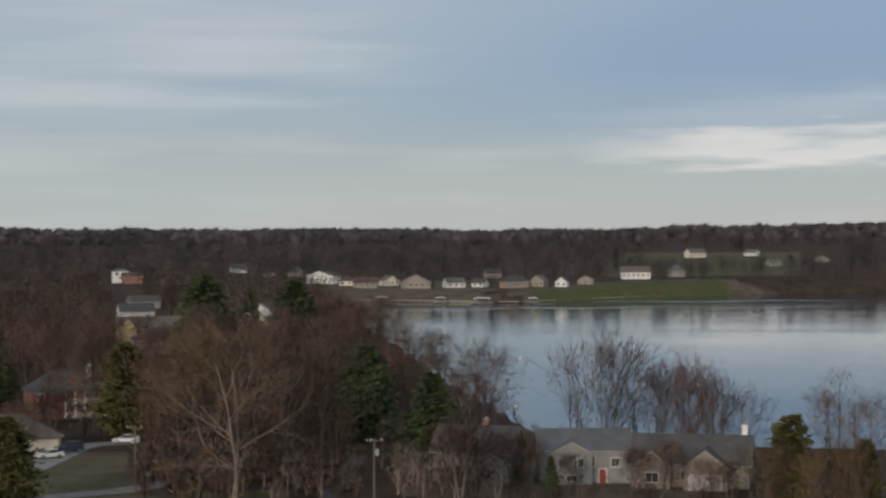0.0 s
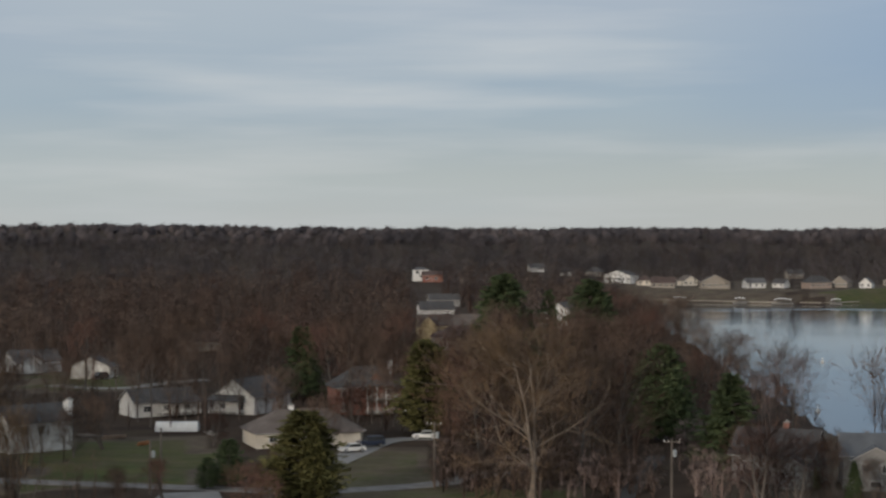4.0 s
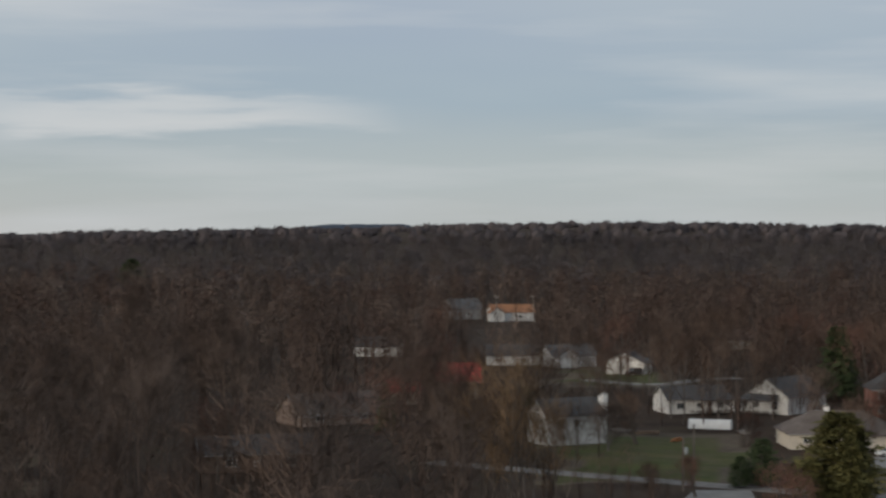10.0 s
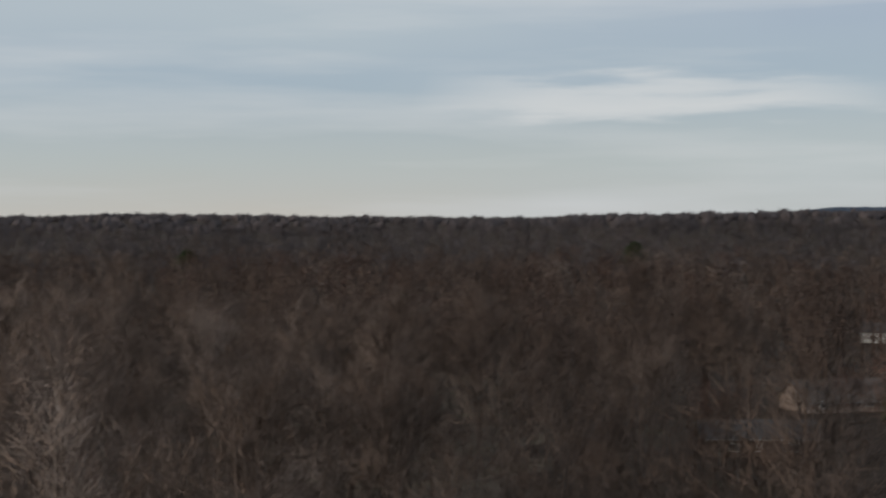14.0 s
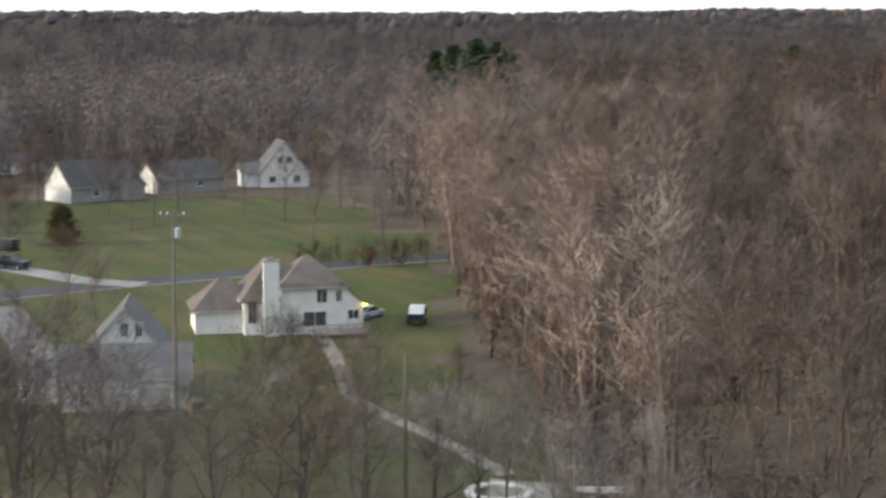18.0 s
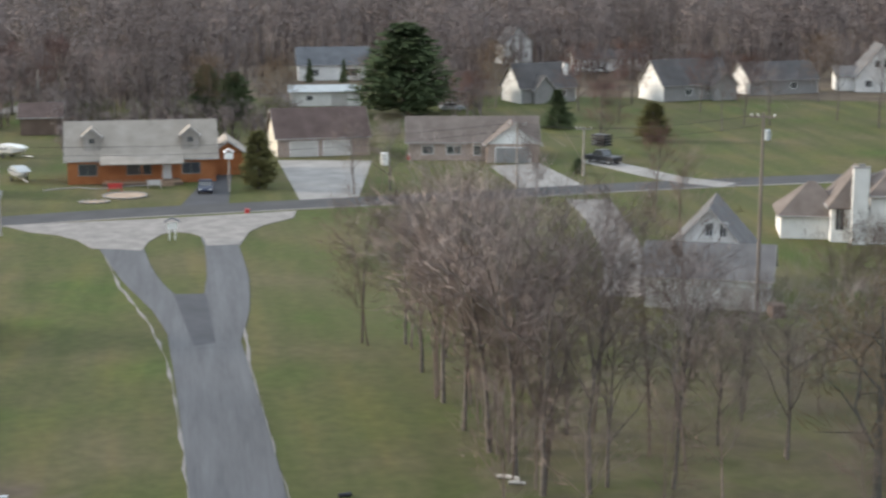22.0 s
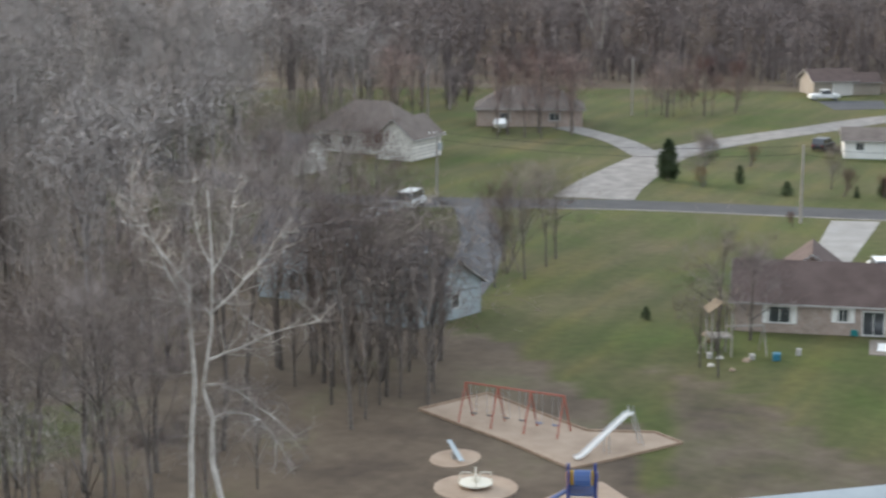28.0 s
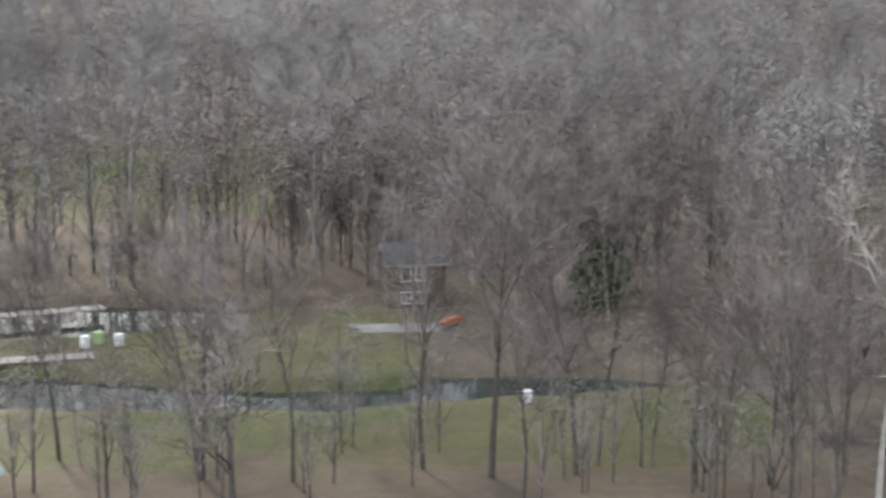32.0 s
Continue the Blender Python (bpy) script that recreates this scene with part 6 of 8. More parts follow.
for k, (az, d, half) in enumerate(((22.75, 296, 6), (22.7, 472, 8), (20.75, 448, 6), (24.5, 476, 9), (24.55, 725, 10), (26.3, 374, 6), (18.6, 346, 8), (15.75, 350, 6), (12.15, 344, 8), (5.75, 650, 8), (9.4, 598, 12), (9.05, 498, 9), (30.4, 322, 8), (32.8, 258, 9), (26.1, 730, 9))):
    q = random.Random(900 + k)
    yard += [(*at(az + math.degrees(q.uniform(-half, half) / d), d - q.uniform(4, 24)), q.uniform(0.4, 0.8)) for j in range(6)]
stand("yard_trees", yard, fine_v, M["woods"], "leafless brown yard trees and thickets between the houses", 63)
under = scatter(97, 110, 2.6, 9.6, 238, 275, thicket_ok, 0.5, 1.3) + scatter(99, 60, -9.5, -1.5, 236, 250, lambda a, d: d < 244, 0.25, 0.55) + scatter(87, 190, 0.8, 10.0, 245, 520, thicket_ok, 0.6, 1.4) + scatter(88, 150, 10, 28, 318, 500, yard_ok, 0.5, 1.1) + scatter(89, 70, -3.0, 4.3, 290, 860, lambda a, d: lake_near(a) - 60 < d < lake_near(a) - 4, 0.6, 1.2) + scatter(90, 30, -14, 0, 262, 312, yard_ok, 0.4, 0.9)
stand("lakeside_trees", scatter(83, 55, 0.2, 4.4, 330, 1080, lambda a, d: lake_near(a) - 70 < d < lake_near(a) - 6, 0.45, 0.8), fine_v, M["woods_ash"], "leafless grey-brown trees along the lake shore", 70)
fine_trees([(*at(-0.72, 335), 0.82), (*at(-0.62, 332), 0.76), (*at(-0.85, 334), 0.74)], "woods_pink", "round leafless tree with pinkish buds by the lake", "shore trees", 71)
fine_trees([(*at(0.75, 420), 1.0), (*at(1.0, 430), 0.9), (*at(0.55, 415), 0.75)], "woods_grey", "pale grey leafless tree by the lake", "shore trees", 72)
stand("yard_thicket", scatter(98, 70, -1.4, 2.0, 236, 300, thicket_ok, 0.5, 1.2) + scatter(71, 30, 2.6, 9.6, 236, 262, thicket_ok, 0.6, 1.2), brush_v, M["woods_pink"], "reddish-brown leafless thicket between the houses", 69)
stand("yard_brush", under, brush_v, M["woods"], "brown leafless shrubs and saplings between the houses", 64)

# ================= west: road, lane and houses =================
LANE_S = [(-60, 3.6), (-85, 3.5), (-102.9, 3.3), (-120.3, 2.9), (-136.4, 2.4), (-147.0, 2.0)]
tagged(ribbon("lane", LANE_S, 5.9, M["asphalt"], 0.035), "patched grey asphalt lane", "road", kind="structure")
tagged(ribbon("lane_branch_south", [(*(-142.0, 1.6), 3.6), (*(-157.1, -0.6), 3.4), (*(-167.3, -2.9), 3.4), (*(-177.2, -4.5), 3.8), (*(-188.2, -5.8), 4.6), (*(-198.8, -7.3), 6.5)], 4.5, M["asphalt"], 0.045), "patched grey asphalt branch of the lane", "road", kind="structure")
tagged(ribbon("lane_branch_north", [(*(-142.0, 2.7), 4.2), (*(-155.7, 4.2), 4.2), (*(-166.8, 4.7), 4.2), (*(-172.8, 4.9), 4.0), (*(-187.6, 4.8), 3.6), (*(-198.8, 4.7), 5.0)], 4.2, M["asphalt"], 0.04), "patched grey asphalt branch of the lane", "road", kind="structure")
slab("lane_patch", [(-163.5, -0.4), (-163.3, 2.6), (-143.9, 3.0), (-143.0, 1.2)], M["asphalt_new"], "dark asphalt patch at the fork", "road", 0.055)
slab("apron", [(-203.7, -19.4), (-198.9, -16.1), (-196.6, -12.9), (-193.0, -10.6), (-188.0, -8.9), (-186.0, -3.6), (-191.0, -3.0), (-195.6, -1.5), (-196.9, -0.3), (-195.6, 1.7), (-193.0, 2.9), (-187.7, 3.2), (-188.0, 6.8),
               (-195.7, 8.1), (-200.0, 10.2), (-204.0, 13.6), (-208.9, 14.3), (-205.8, -2.0)], M["gravel"], "pale gravel apron at the road, rounded into the lane", "driveway", 0.056)
for nm, pts in (("lane_edge_1", [(-103.3, 0.1), (-123.5, -0.5), (-139.3, -1.3), (-155.0, -3.3), (-167.5, -5.7), (-185.1, -7.8), (-197.1, -9.4)]), ("lane_edge_2", [(-102.9, 6.7), (-120.1, 6.2), (-138.0, 5.8), (-150.0, 6.0), (-166.7, 6.9), (-187.5, 7.0), (-198.0, 6.6)])):
    rng = random.Random(len(nm) + int(nm[-1]))
    fine = [tuple(Vector(pts[k]).lerp(Vector(pts[k + 1]), s / 6)) for k in range(len(pts) - 1) for s in range(6)]
    tagged(ribbon(nm, [(x, y + (0.26 if nm[-1] == '1' else -0.36) + rng.gauss(0, 0.05), rng.choice((0.03, 0.06, 0.14, 0.22, 0.36))) for x, y in fine], 0.4, M["gravel"], 0.03), "crumbling pale gravel edge of the lane", "verge", kind="structure")
tagged(ribbon("road_edge", [(x + 3.5, y) for x, y in MAIN], 0.6, M["gravel"], 0.035), "thin gravel shoulder of the road", "verge", kind="structure")
slab("driveway_4", [(-253.4, 14.8), (-250.9, 28.1), (-216.4, 22.5), (-216.4, 15.3)], M["concrete"], "broad pale concrete driveway", "driveway")
slab("driveway_5", [(-243.0, 43.9), (-244.8, 51.3), (-221.0, 53.0), (-219.6, 44.1)], M["concrete"], "pale concrete driveway of the brick house", "driveway")
tagged(ribbon("driveway_6", [(-246.7, 59.1), (-236.7, 62.8), (-227.5, 65.9), (-220.5, 71.6)], 4.5, M["concrete"], 0.05), "pale gravel drive with a parked truck", "driveway", kind="structure")
tagged(ribbon("driveway_7", [(*(-211.8, 50.7), 5.5), (*(-197.1, 49.2), 4.5), (*(-179.5, 46.7), 4.5), (*(-164.7, 43.9), 5.5), (*(-155.8, 41.8), 7)], 4.5, M["gravel"], 0.045), "grey gravel drive to the weathered garage", "driveway", kind="structure")
slab("driveway_8", [(-212.6, 0.3), (-214.2, 6.4), (-243.1, 7.9), (-243.9, 5.3)], M["asphalt_new"], "dark asphalt driveway of the log house", "driveway")
slab("driveway_9", [(-207.1, -25.9), (-208.5, -20.8), (-230.3, -21.8), (-223.9, -25.8)], M["concrete"], "pale gravel driveway with a camper", "driveway")
slab("driveway_10", [(-197.9, -36.5), (-199.3, -31.3), (-173.8, -30.1), (-173.4, -34.1)], M["concrete"], "pale concrete driveway of the ranch house", "driveway")
tagged(ribbon("side_road", [(*(-202.0, -66.0), 10), (*(-216.8, -67.8), 9), (*(-242.2, -68.3), 7), (*(-261.0, -63.1), 6.5), (*(-279.2, -54.9), 6.5), (*(-297.0, -47.2), 6.5), (*(-318.3, -34.1), 6), (*(-343.4, -19.1), 5)], 6.5, M["gravel"], 0.05), "pale side road curving away", "road", kind="structure")
tagged(ribbon("side_drive", [(-239.6, -70.0), (-253.2, -78.4), (-259.4, -84.0), (-267.4, -92.3)], 4.5, M["gravel"], 0.055), "pale drive off the side road", "road", kind="structure")
slab("parking_pad", [(-320.7, -62.6), (-326.0, -51.8), (-312.9, -48.7), (-308.2, -57.1)], M["asphalt_new"], "dark asphalt parking pad", "driveway")
tagged(ribbon("driveway_11", [(*(-191.2, -77.6), 4), (*(-172.8, -69.0), 4.5), (*(-153.6, -62.5), 5), (*(-142.3, -60.2), 5)], 5.5, M["asphalt"], 0.045), "grey gravel drive of the blue house", "driveway", kind="structure")
# garden walk with stepping slabs, down to the round patio
tagged(ribbon("garden_walk", [(-180.2, 78.8), (-169.6, 75.5), (-156.9, 71.2), (-147.2, 67.5), (-137.8, 66.6), (-129.2, 66.7), (-120.7, 66.2), (-114.7, 66.0)], 1.5, M["path_tan"], 0.05), "pale curving garden walk", "path", kind="structure")
x, y = at(60.4, 127)
part_ring = bmesh.new()
for k in range(18):
    a = k * math.pi / 9
    box(part_ring, (2.2, 0, 0.12), (0.7, 0.8, 0.24), pose(x, y, 0, 0, 0, k * 20), 0.05)
tagged(part("fire_pit_ring", part_ring, M["stone"], None), "round pale stone fire pit ring", "fire pit", kind="stuff")
slab("patio", [(-114.4, 64.2), (-110.4, 68.2), (-104.0, 63.9), (-107.2, 59.6)], M["path_tan"], "pale concrete patio by the fire pit", "patio", 0.04)

# brick ranch house
SHUT = M["trim"]
top = house(100.08, 150.4, 1, 17.2, 8.6, 2.65, 2.5, "tan_brick", "roof_brown", "single-storey pale brick ranch house with a brown roof", windows=(('f', -4.9, 1.55, 1.75, 1.4), ('f', 0.25, 1.7, 0.8, 1.1)), shutters=SHUT, wings=((-2.4, 6.2, 7, 6, 2.65, 2.6, 'y', False),))
add_window(top, on_wall('f', 17.2, 8.6, 6.0, 1.6), 0.8, 1.3)
add_window(top, on_wall('f', 17.2, 8.6, 2.7, 1.12), 1.75, 2.0)
slab("patio_pad", [(-142.1, -22.0), (-142.7, -19.3), (-140.1, -18.8), (-139.6, -21.7)], M["trim"], "white mat on a small concrete patio", "patio", 0.09)
slab("patio_slab", [(-143.2, -22.9), (-144.2, -18.5), (-139.1, -17.7), (-138.2, -22.1)], M["patio_worn"], "small worn concrete patio", "patio", 0.05)


def boxy(name, xy, size, mat, label, category, rz=0, lid=None, group=""):
    """A small standing case with a separate lid."""
    top = empty(name, pose(xy[0], xy[1], ground_z(*xy), 0, 0, rz))
    tagged(top, label, category, group)
    bm = bmesh.new()
    box(bm, (0, 0, size[2] / 2), size, None, 0.04)
    part("body", bm, mat, top)
    bm = bmesh.new()
    box(bm, (0, 0, size[2] + 0.03), (size[0] * 1.06, size[1] * 1.06, 0.08), None, 0.02)
    part("lid", bm, lid or mat, top)
    return top


boxy("air_conditioner", (-143.7, -33.6), (0.9, 0.9, 0.9), M["pale_metal"], "grey outdoor air conditioning unit by the wall", "appliance", 10, M["black"])
boxy("storage_bin", (-133.8, -28.5), (0.7, 0.6, 0.5), paint("bin_blue", (0.03, 0.17, 0.26)), "bright blue plastic tub on the lawn", "bin", 15)
boxy("garden_box", (-135.9, -27.2), (0.35, 0.35, 0.5), M["fascia"], "small pale box on the lawn", "box", 0)
boxy("trash_bin", (-144.3, -24.3), (0.7, 0.6, 0.45), paint("teal", (0.02, 0.20, 0.20)), "teal plastic bin by the glass door", "bin", 0)
boxy("garden_shed", (-145.3, -16.1), (1.4, 1.4, 2.0), M["brown_siding"], "small dark garden cabinet with a white lid", "shed", 5, M["trim"])
# play set: posts, platform, roof, ladder, slide
x, y = (-133.7, -33.1)
top = empty("wooden_play_set", pose(x, y, 0, 0, 0, 120))
tagged(top, "weathered wooden play set with a tan canopy", "play set")
for sx in (-0.8, 0.8):
    for sy in (-0.8, 0.8):
        bm = bmesh.new()
        box(bm, (sx, sy, 1.9), (0.12, 0.12, 3.8))
        part("post", bm, M["wood_grey"], top)
bm = bmesh.new()
box(bm, (0, 0, 1.6), (1.8, 1.8, 0.12))
part("platform", bm, M["wood_grey"], top)
bm = bmesh.new()
prism(bm, [(-1.1, 3.6), (0, 4.4), (1.1, 3.6), (1.1, 3.66), (0, 4.48), (-1.1, 3.66)], -1.0, 1.0)
part("canopy", bm, paint("tan_canvas", (0.24, 0.185, 0.125), 0.9), top)
for k in range(6):
    bm = bmesh.new()
    box(bm, (-0.9 - 0.12 * (6 - k), 0, 0.25 + 0.25 * k), (0.06, 0.7, 0.06))
    part("rung", bm, M["wood_grey"], top)
bm = bmesh.new()
box(bm, (0, 0, 0), (0.5, 2.6, 0.06), pose(0, 1.9, 0.9, -34))
part("slide", bm, paint("slide_tan", (0.34, 0.22, 0.16)), top)
bm = bmesh.new()
box(bm, (2.2, 0, 2.3), (3.0, 0.12, 0.14))
part("swing_beam", bm, M["wood_grey"], top)
for s in (-0.5, 0.5):
    part("swing_leg", tube(bmesh.new(), [(3.6, s * 2.2, 0), (3.6, 0, 2.3)], (0.06, 0.06), 5), M["wood_grey"], top)
for px in ((-132.4, -33.5), (-133.3, -30.3)):
    boxy("lawn_toy", px, (0.6, 0.4, 0.35), M["fascia"], "pale plastic toy on the grass", "toy", 20, group="lawn toys")
# basketball hoop behind the ranch house
x, y = (-172.3, -23.0)
top = empty("basketball_hoop", pose(x, y, 0, 0, 0, 60))
tagged(top, "black pole basketball hoop with a pale backboard", "basketball hoop")
part("pole", tube(bmesh.new(), [(0, 0, 0), (0, 0, 2.2), (-0.5, 0, 2.8), (-1.1, 0, 3.2)], (0.09, 0.09, 0.08, 0.08), 6), M["black"], top)
bm = bmesh.new()
box(bm, (-1.2, 0, 3.4), (0.05, 1.6, 1.0))
part("backboard", bm, M["steel"], top)
part("rim", tube(bmesh.new(), [(-1.45 + 0.23 * math.cos(a), 0.23 * math.sin(a), 3.05) for a in np.linspace(0, 6.283, 13)], [0.02] * 13, 4, False), paint("rim_orange", (0.6, 0.15, 0.04)), top)
vehicle((-169.6, -26.4), 200, "suv", WHITE, "white suv parked behind the ranch house")

# log house
top = house(91.02, 239.0, 0, 19.2, 9.4, 3.4, 4.2, "logs", "roof_tan", "orange log house with two dormers and a long porch",
            doors=(('f', 3.2, 1.0, 2.3, M["trim"]),), wings=((11.6, 5.0, 4.6, 8, 2.9, 1.6, 'y', False),))
for u, w in ((-7.0, 2.4), (-0.4, 3.2), (6.4, 2.4)):
    add_window(top, on_wall('f', 19.2, 9.4, u, 1.9), w, 1.5, None, M["wood_grey"])
bm = bmesh.new()
box(bm, (0, -5.9, 0.45), (10.4, 2.6, 0.2))
part("porch_deck", bm, M["wood"], top)
bm = bmesh.new()
for k in range(34):
    box(bm, (-5.1 + 0.31 * k, -7.12, 0.12), (0.24, 0.05, 0.5))
part("porch_skirt", bm, M["brown_siding"], top, "dark boarding under the porch")
for k in range(3):
    bm = bmesh.new()
    box(bm, (3.2, -7.35 - 0.28 * k, 0.36 - 0.17 * k), (1.6, 0.3, 0.12))
    part("porch_step", bm, M["wood"], top)
bm = bmesh.new()
prism(bm, [(-4.75, 3.75), (-7.7, 2.85), (-7.7, 3.0), (-4.75, 3.95)], -5.4, 5.4, pose(0, 0, 0, 0, 0, 90))
part("porch_roof", bm, M["roof_tan"], top)
for k in range(5):
    bm = bmesh.new()
    box(bm, (-5.0 + 2.5 * k, -7.05, 1.7), (0.22, 0.22, 2.6))
    part("porch_post", bm, M["logs"], top)
bm = bmesh.new()
for z in (0.75, 1.35):
    box(bm, (-1.35, -7.05, z), (7.3, 0.08, 0.1))
for k in range(25):
    box(bm, (-4.9 + 0.3 * k, -7.05, 1.05), (0.05, 0.05, 0.6))
part("porch_rail", bm, M["logs"], top)
for u in (-6.4, 6.4):
    gable_block(top, (u, -2.2), 2.2, 3.4, 6.2, 0.9, M["wood_grey"], M["roof_tan"], 'y', 0.25, z0=4.0)
    add_window(top, Matrix.Translation((u, -3.9, 5.6)) @ pose(0, 0, 0, 0, 0, 180), 0.8, 0.7, None, M["wood_grey"])
def bed(c, r0, r1, label):
    """A round mulched bed with a ring of pale stones laid end to end."""
    n = int(2 * math.pi * (r0 + r1) / 2 / 0.62)
    slab("flower_bed", [(c[0] + r0 * math.cos(k * math.tau / 20), c[1] + r1 * math.sin(k * math.tau / 20)) for k in range(20)], M["mulch"], label, "flower bed", 0.1)
    ring = empty("stone_ring", pose(c[0], c[1], ground_z(*c)))
    tagged(ring, "ring of pale stones round a flower bed", "garden edging", "garden edging")
    rng = random.Random(n)
    for k in range(n):
        a = k * math.tau / n
        bm = bmesh.new()
        box(bm, (0, 0, 0), (0.5, 0.22, 0.18), pose(r0 * math.cos(a), r1 * math.sin(a), 0.13, 0, 0, math.degrees(math.atan2(r1 * math.cos(a), -r0 * math.sin(a))) + rng.uniform(-6, 6)), 0.05)
        part("stone", bm, M["concrete"], ring)


bed((-223.4, -6.2), 2.6, 2.7, "round mulched flower bed ringed with stones")
bed((-219.0, -9.8), 1.1, 1.8, "small oval flower bed ringed with stones")
tagged(ribbon("flower_bed_edge", [(-229.4, -16.7), (-231.3, -12.7), (-229.9, -9.7), (-231.7, -5.3), (-232.3, -0.5)], 0.24, M["concrete"], 0.12, 0.16), "low pale stone edging along the porch bed", "garden edging", "garden edging", "structure")


def bench(xy, rz, mat, label):
    top = empty("garden_bench", pose(xy[0], xy[1], ground_z(*xy), 0, 0, rz))
    tagged(top, label, "bench", "garden benches")
    for nm, c, s in (("seat", (0, 0, 0.45), (1.8, 0.5, 0.08)), ("backrest", (0, 0.25, 0.8), (1.8, 0.08, 0.55)), ("leg", (-0.8, 0, 0.22), (0.08, 0.45, 0.44)), ("leg", (0.8, 0, 0.22), (0.08, 0.45, 0.44))):
        bm = bmesh.new()
        box(bm, c, s, None, 0.015)
        part(nm, bm, mat, top)


bench((-227.4, -7.5), 95, RED, "red garden bench by the flower bed")
bench((-229.5, -2.6), 91, M["fascia"], "pale garden bench before the porch")
vehicle((-225.6, 3.9), -2, "sedan", paint("navy_paint", (0.012, 0.025, 0.075)), "blue car parked before the log house")
vehicle((-243.0, 6.9), 0, "van", WHITE, "white van on the dark driveway")
x, y = (-224.9, 6.9)
top = empty("birdhouse_pole", pose(x, y, 0, 0, 0, 88))
tagged(top, "white martin birdhouse on a grey post", "birdhouse")
part("post", tube(bmesh.new(), [(0, 0, -0.2), (0, 0, 4.4)], (0.13, 0.12), 6), M["wood_grey"], top)
bm = bmesh.new()
box(bm, (0, 0, 4.7), (1.1, 0.9, 0.8), None, 0.03)
part("nest_box", bm, M["trim"], top)
bm = bmesh.new()
prism(bm, [(-0.7, 5.1), (0, 5.5), (0.7, 5.1), (0.7, 5.16), (0, 5.58), (-0.7, 5.16)], -0.6, 0.6)
part("roof", bm, M["trim"], top)
# sign on the island
x, y = (-192.0, -0.4)
top = empty("entrance_sign", pose(x, y, 0, 0, 0, 90))
tagged(top, "white post sign with a small blue roof", "sign")
for sx in (-0.3, 0.3):
    bm = bmesh.new()
    box(bm, (sx, 0, 0.75), (0.14, 0.14, 1.6))
    part("post", bm, M["trim"], top)
bm = bmesh.new()
box(bm, (0, 0, 1.55), (1.1, 0.16, 0.7), None, 0.02)
part("board", bm, M["trim"], top)
bm = bmesh.new()
prism(bm, [(-0.9, 1.95), (0, 2.4), (0.9, 1.95), (0.9, 2.02), (0, 2.5), (-0.9, 2.02)], -0.4, 0.4)
part("sign_roof", bm, M["roof_slate"], top)
boxy("newspaper_box", (-208.0, 8.4), (0.4, 0.5, 0.5), RED, "small red box beside the road", "box")

# camper, suv, boat on trailer, white manufactured home
x, y = (-228.0, -24.5)
top = empty("camper_trailer", pose(x, y, 0, 0, 0, 22))
tagged(top, "white camper trailer with rounded ends", "camper")
bm = bmesh.new()
prism(bm, [(-3.6, 0.55), (3.4, 0.55), (3.9, 1.6), (3.7, 2.7), (3.2, 3.0), (-3.3, 3.0), (-3.7, 2.6)], -1.2, 1.2)
bmesh.ops.bevel(bm, geom=bm.edges[:], offset=0.12, segments=2, affect='EDGES')
cb = part("body", bm, WHITE, top)
for u in (-2.0, 0.2, 2.2):
    bm = bmesh.new()
    box(bm, (u, -1.21, 2.0), (1.0, 0.04, 0.6), None)
    part("window", bm, M["glass"], cb)
bm = bmesh.new()
box(bm, (0, -1.215, 1.2), (6.6, 0.03, 0.18))
part("stripe", bm, SILVER, cb)
for sx in (-0.5, 0.5):
    for sy in (-1.1, 1.1):
        o = new("wheel", TYRE)
        o.parent, o.location = top, (sx, sy, 0.34)
part("hitch", tube(bmesh.new(), [(3.4, 0, 0.6), (5.0, 0, 0.55)], (0.08, 0.06), 5), M["black"], top)
vehicle((-216.1, -25.4), 12, "suv", BLACKP, "black suv parked before the camper")


def boat(xy, rz, label, hull, cover, size=(1, 1, 1), name="boat_on_trailer"):
    top = empty(name, pose(xy[0], xy[1], ground_z(*xy), 0, 0, rz) @ Matrix.Diagonal((*size, 1)))
    tagged(top, label, "boat", "boats")
    bm = bmesh.new()
    rings = []
    for t, w, z0, z1 in ((-2.8, 1.0, 0.6, 1.4), (-1, 1.1, 0.55, 1.4), (1, 1.0, 0.6, 1.5), (2.3, 0.55, 0.9, 1.6), (3.0, 0.05, 1.4, 1.65)):
        rings.append([bm.verts.new(p) for p in ((t, -w, z1), (t, -w * 0.8, z0 + 0.25), (t, 0, z0), (t, w * 0.8, z0 + 0.25), (t, w, z1))])
    for a, b in zip(rings, rings[1:]):
        for k in range(4):
            bm.faces.new((a[k], a[k + 1], b[k + 1], b[k]))
    bm.faces.new(rings[0])
    part("hull", bm, hull, top)
    bm = bmesh.new()
    prism(bm, [(-2.7, 1.42), (2.8, 1.64), (1.0, 1.95), (-1.4, 2.0)], -0.85, 0.85)
    part("cover", bm, cover, top)
    part("trailer_frame", tube(bmesh.new(), [(-2.6, 0, 0.5), (3.2, 0, 0.5), (4.3, 0, 0.5)], (0.08, 0.08, 0.06), 5), M["steel"], top)
    for sy in (-1.0, 1.0):
        o = new("wheel", TYRE)
        o.parent, o.location = top, (-0.8, sy, 0.34)


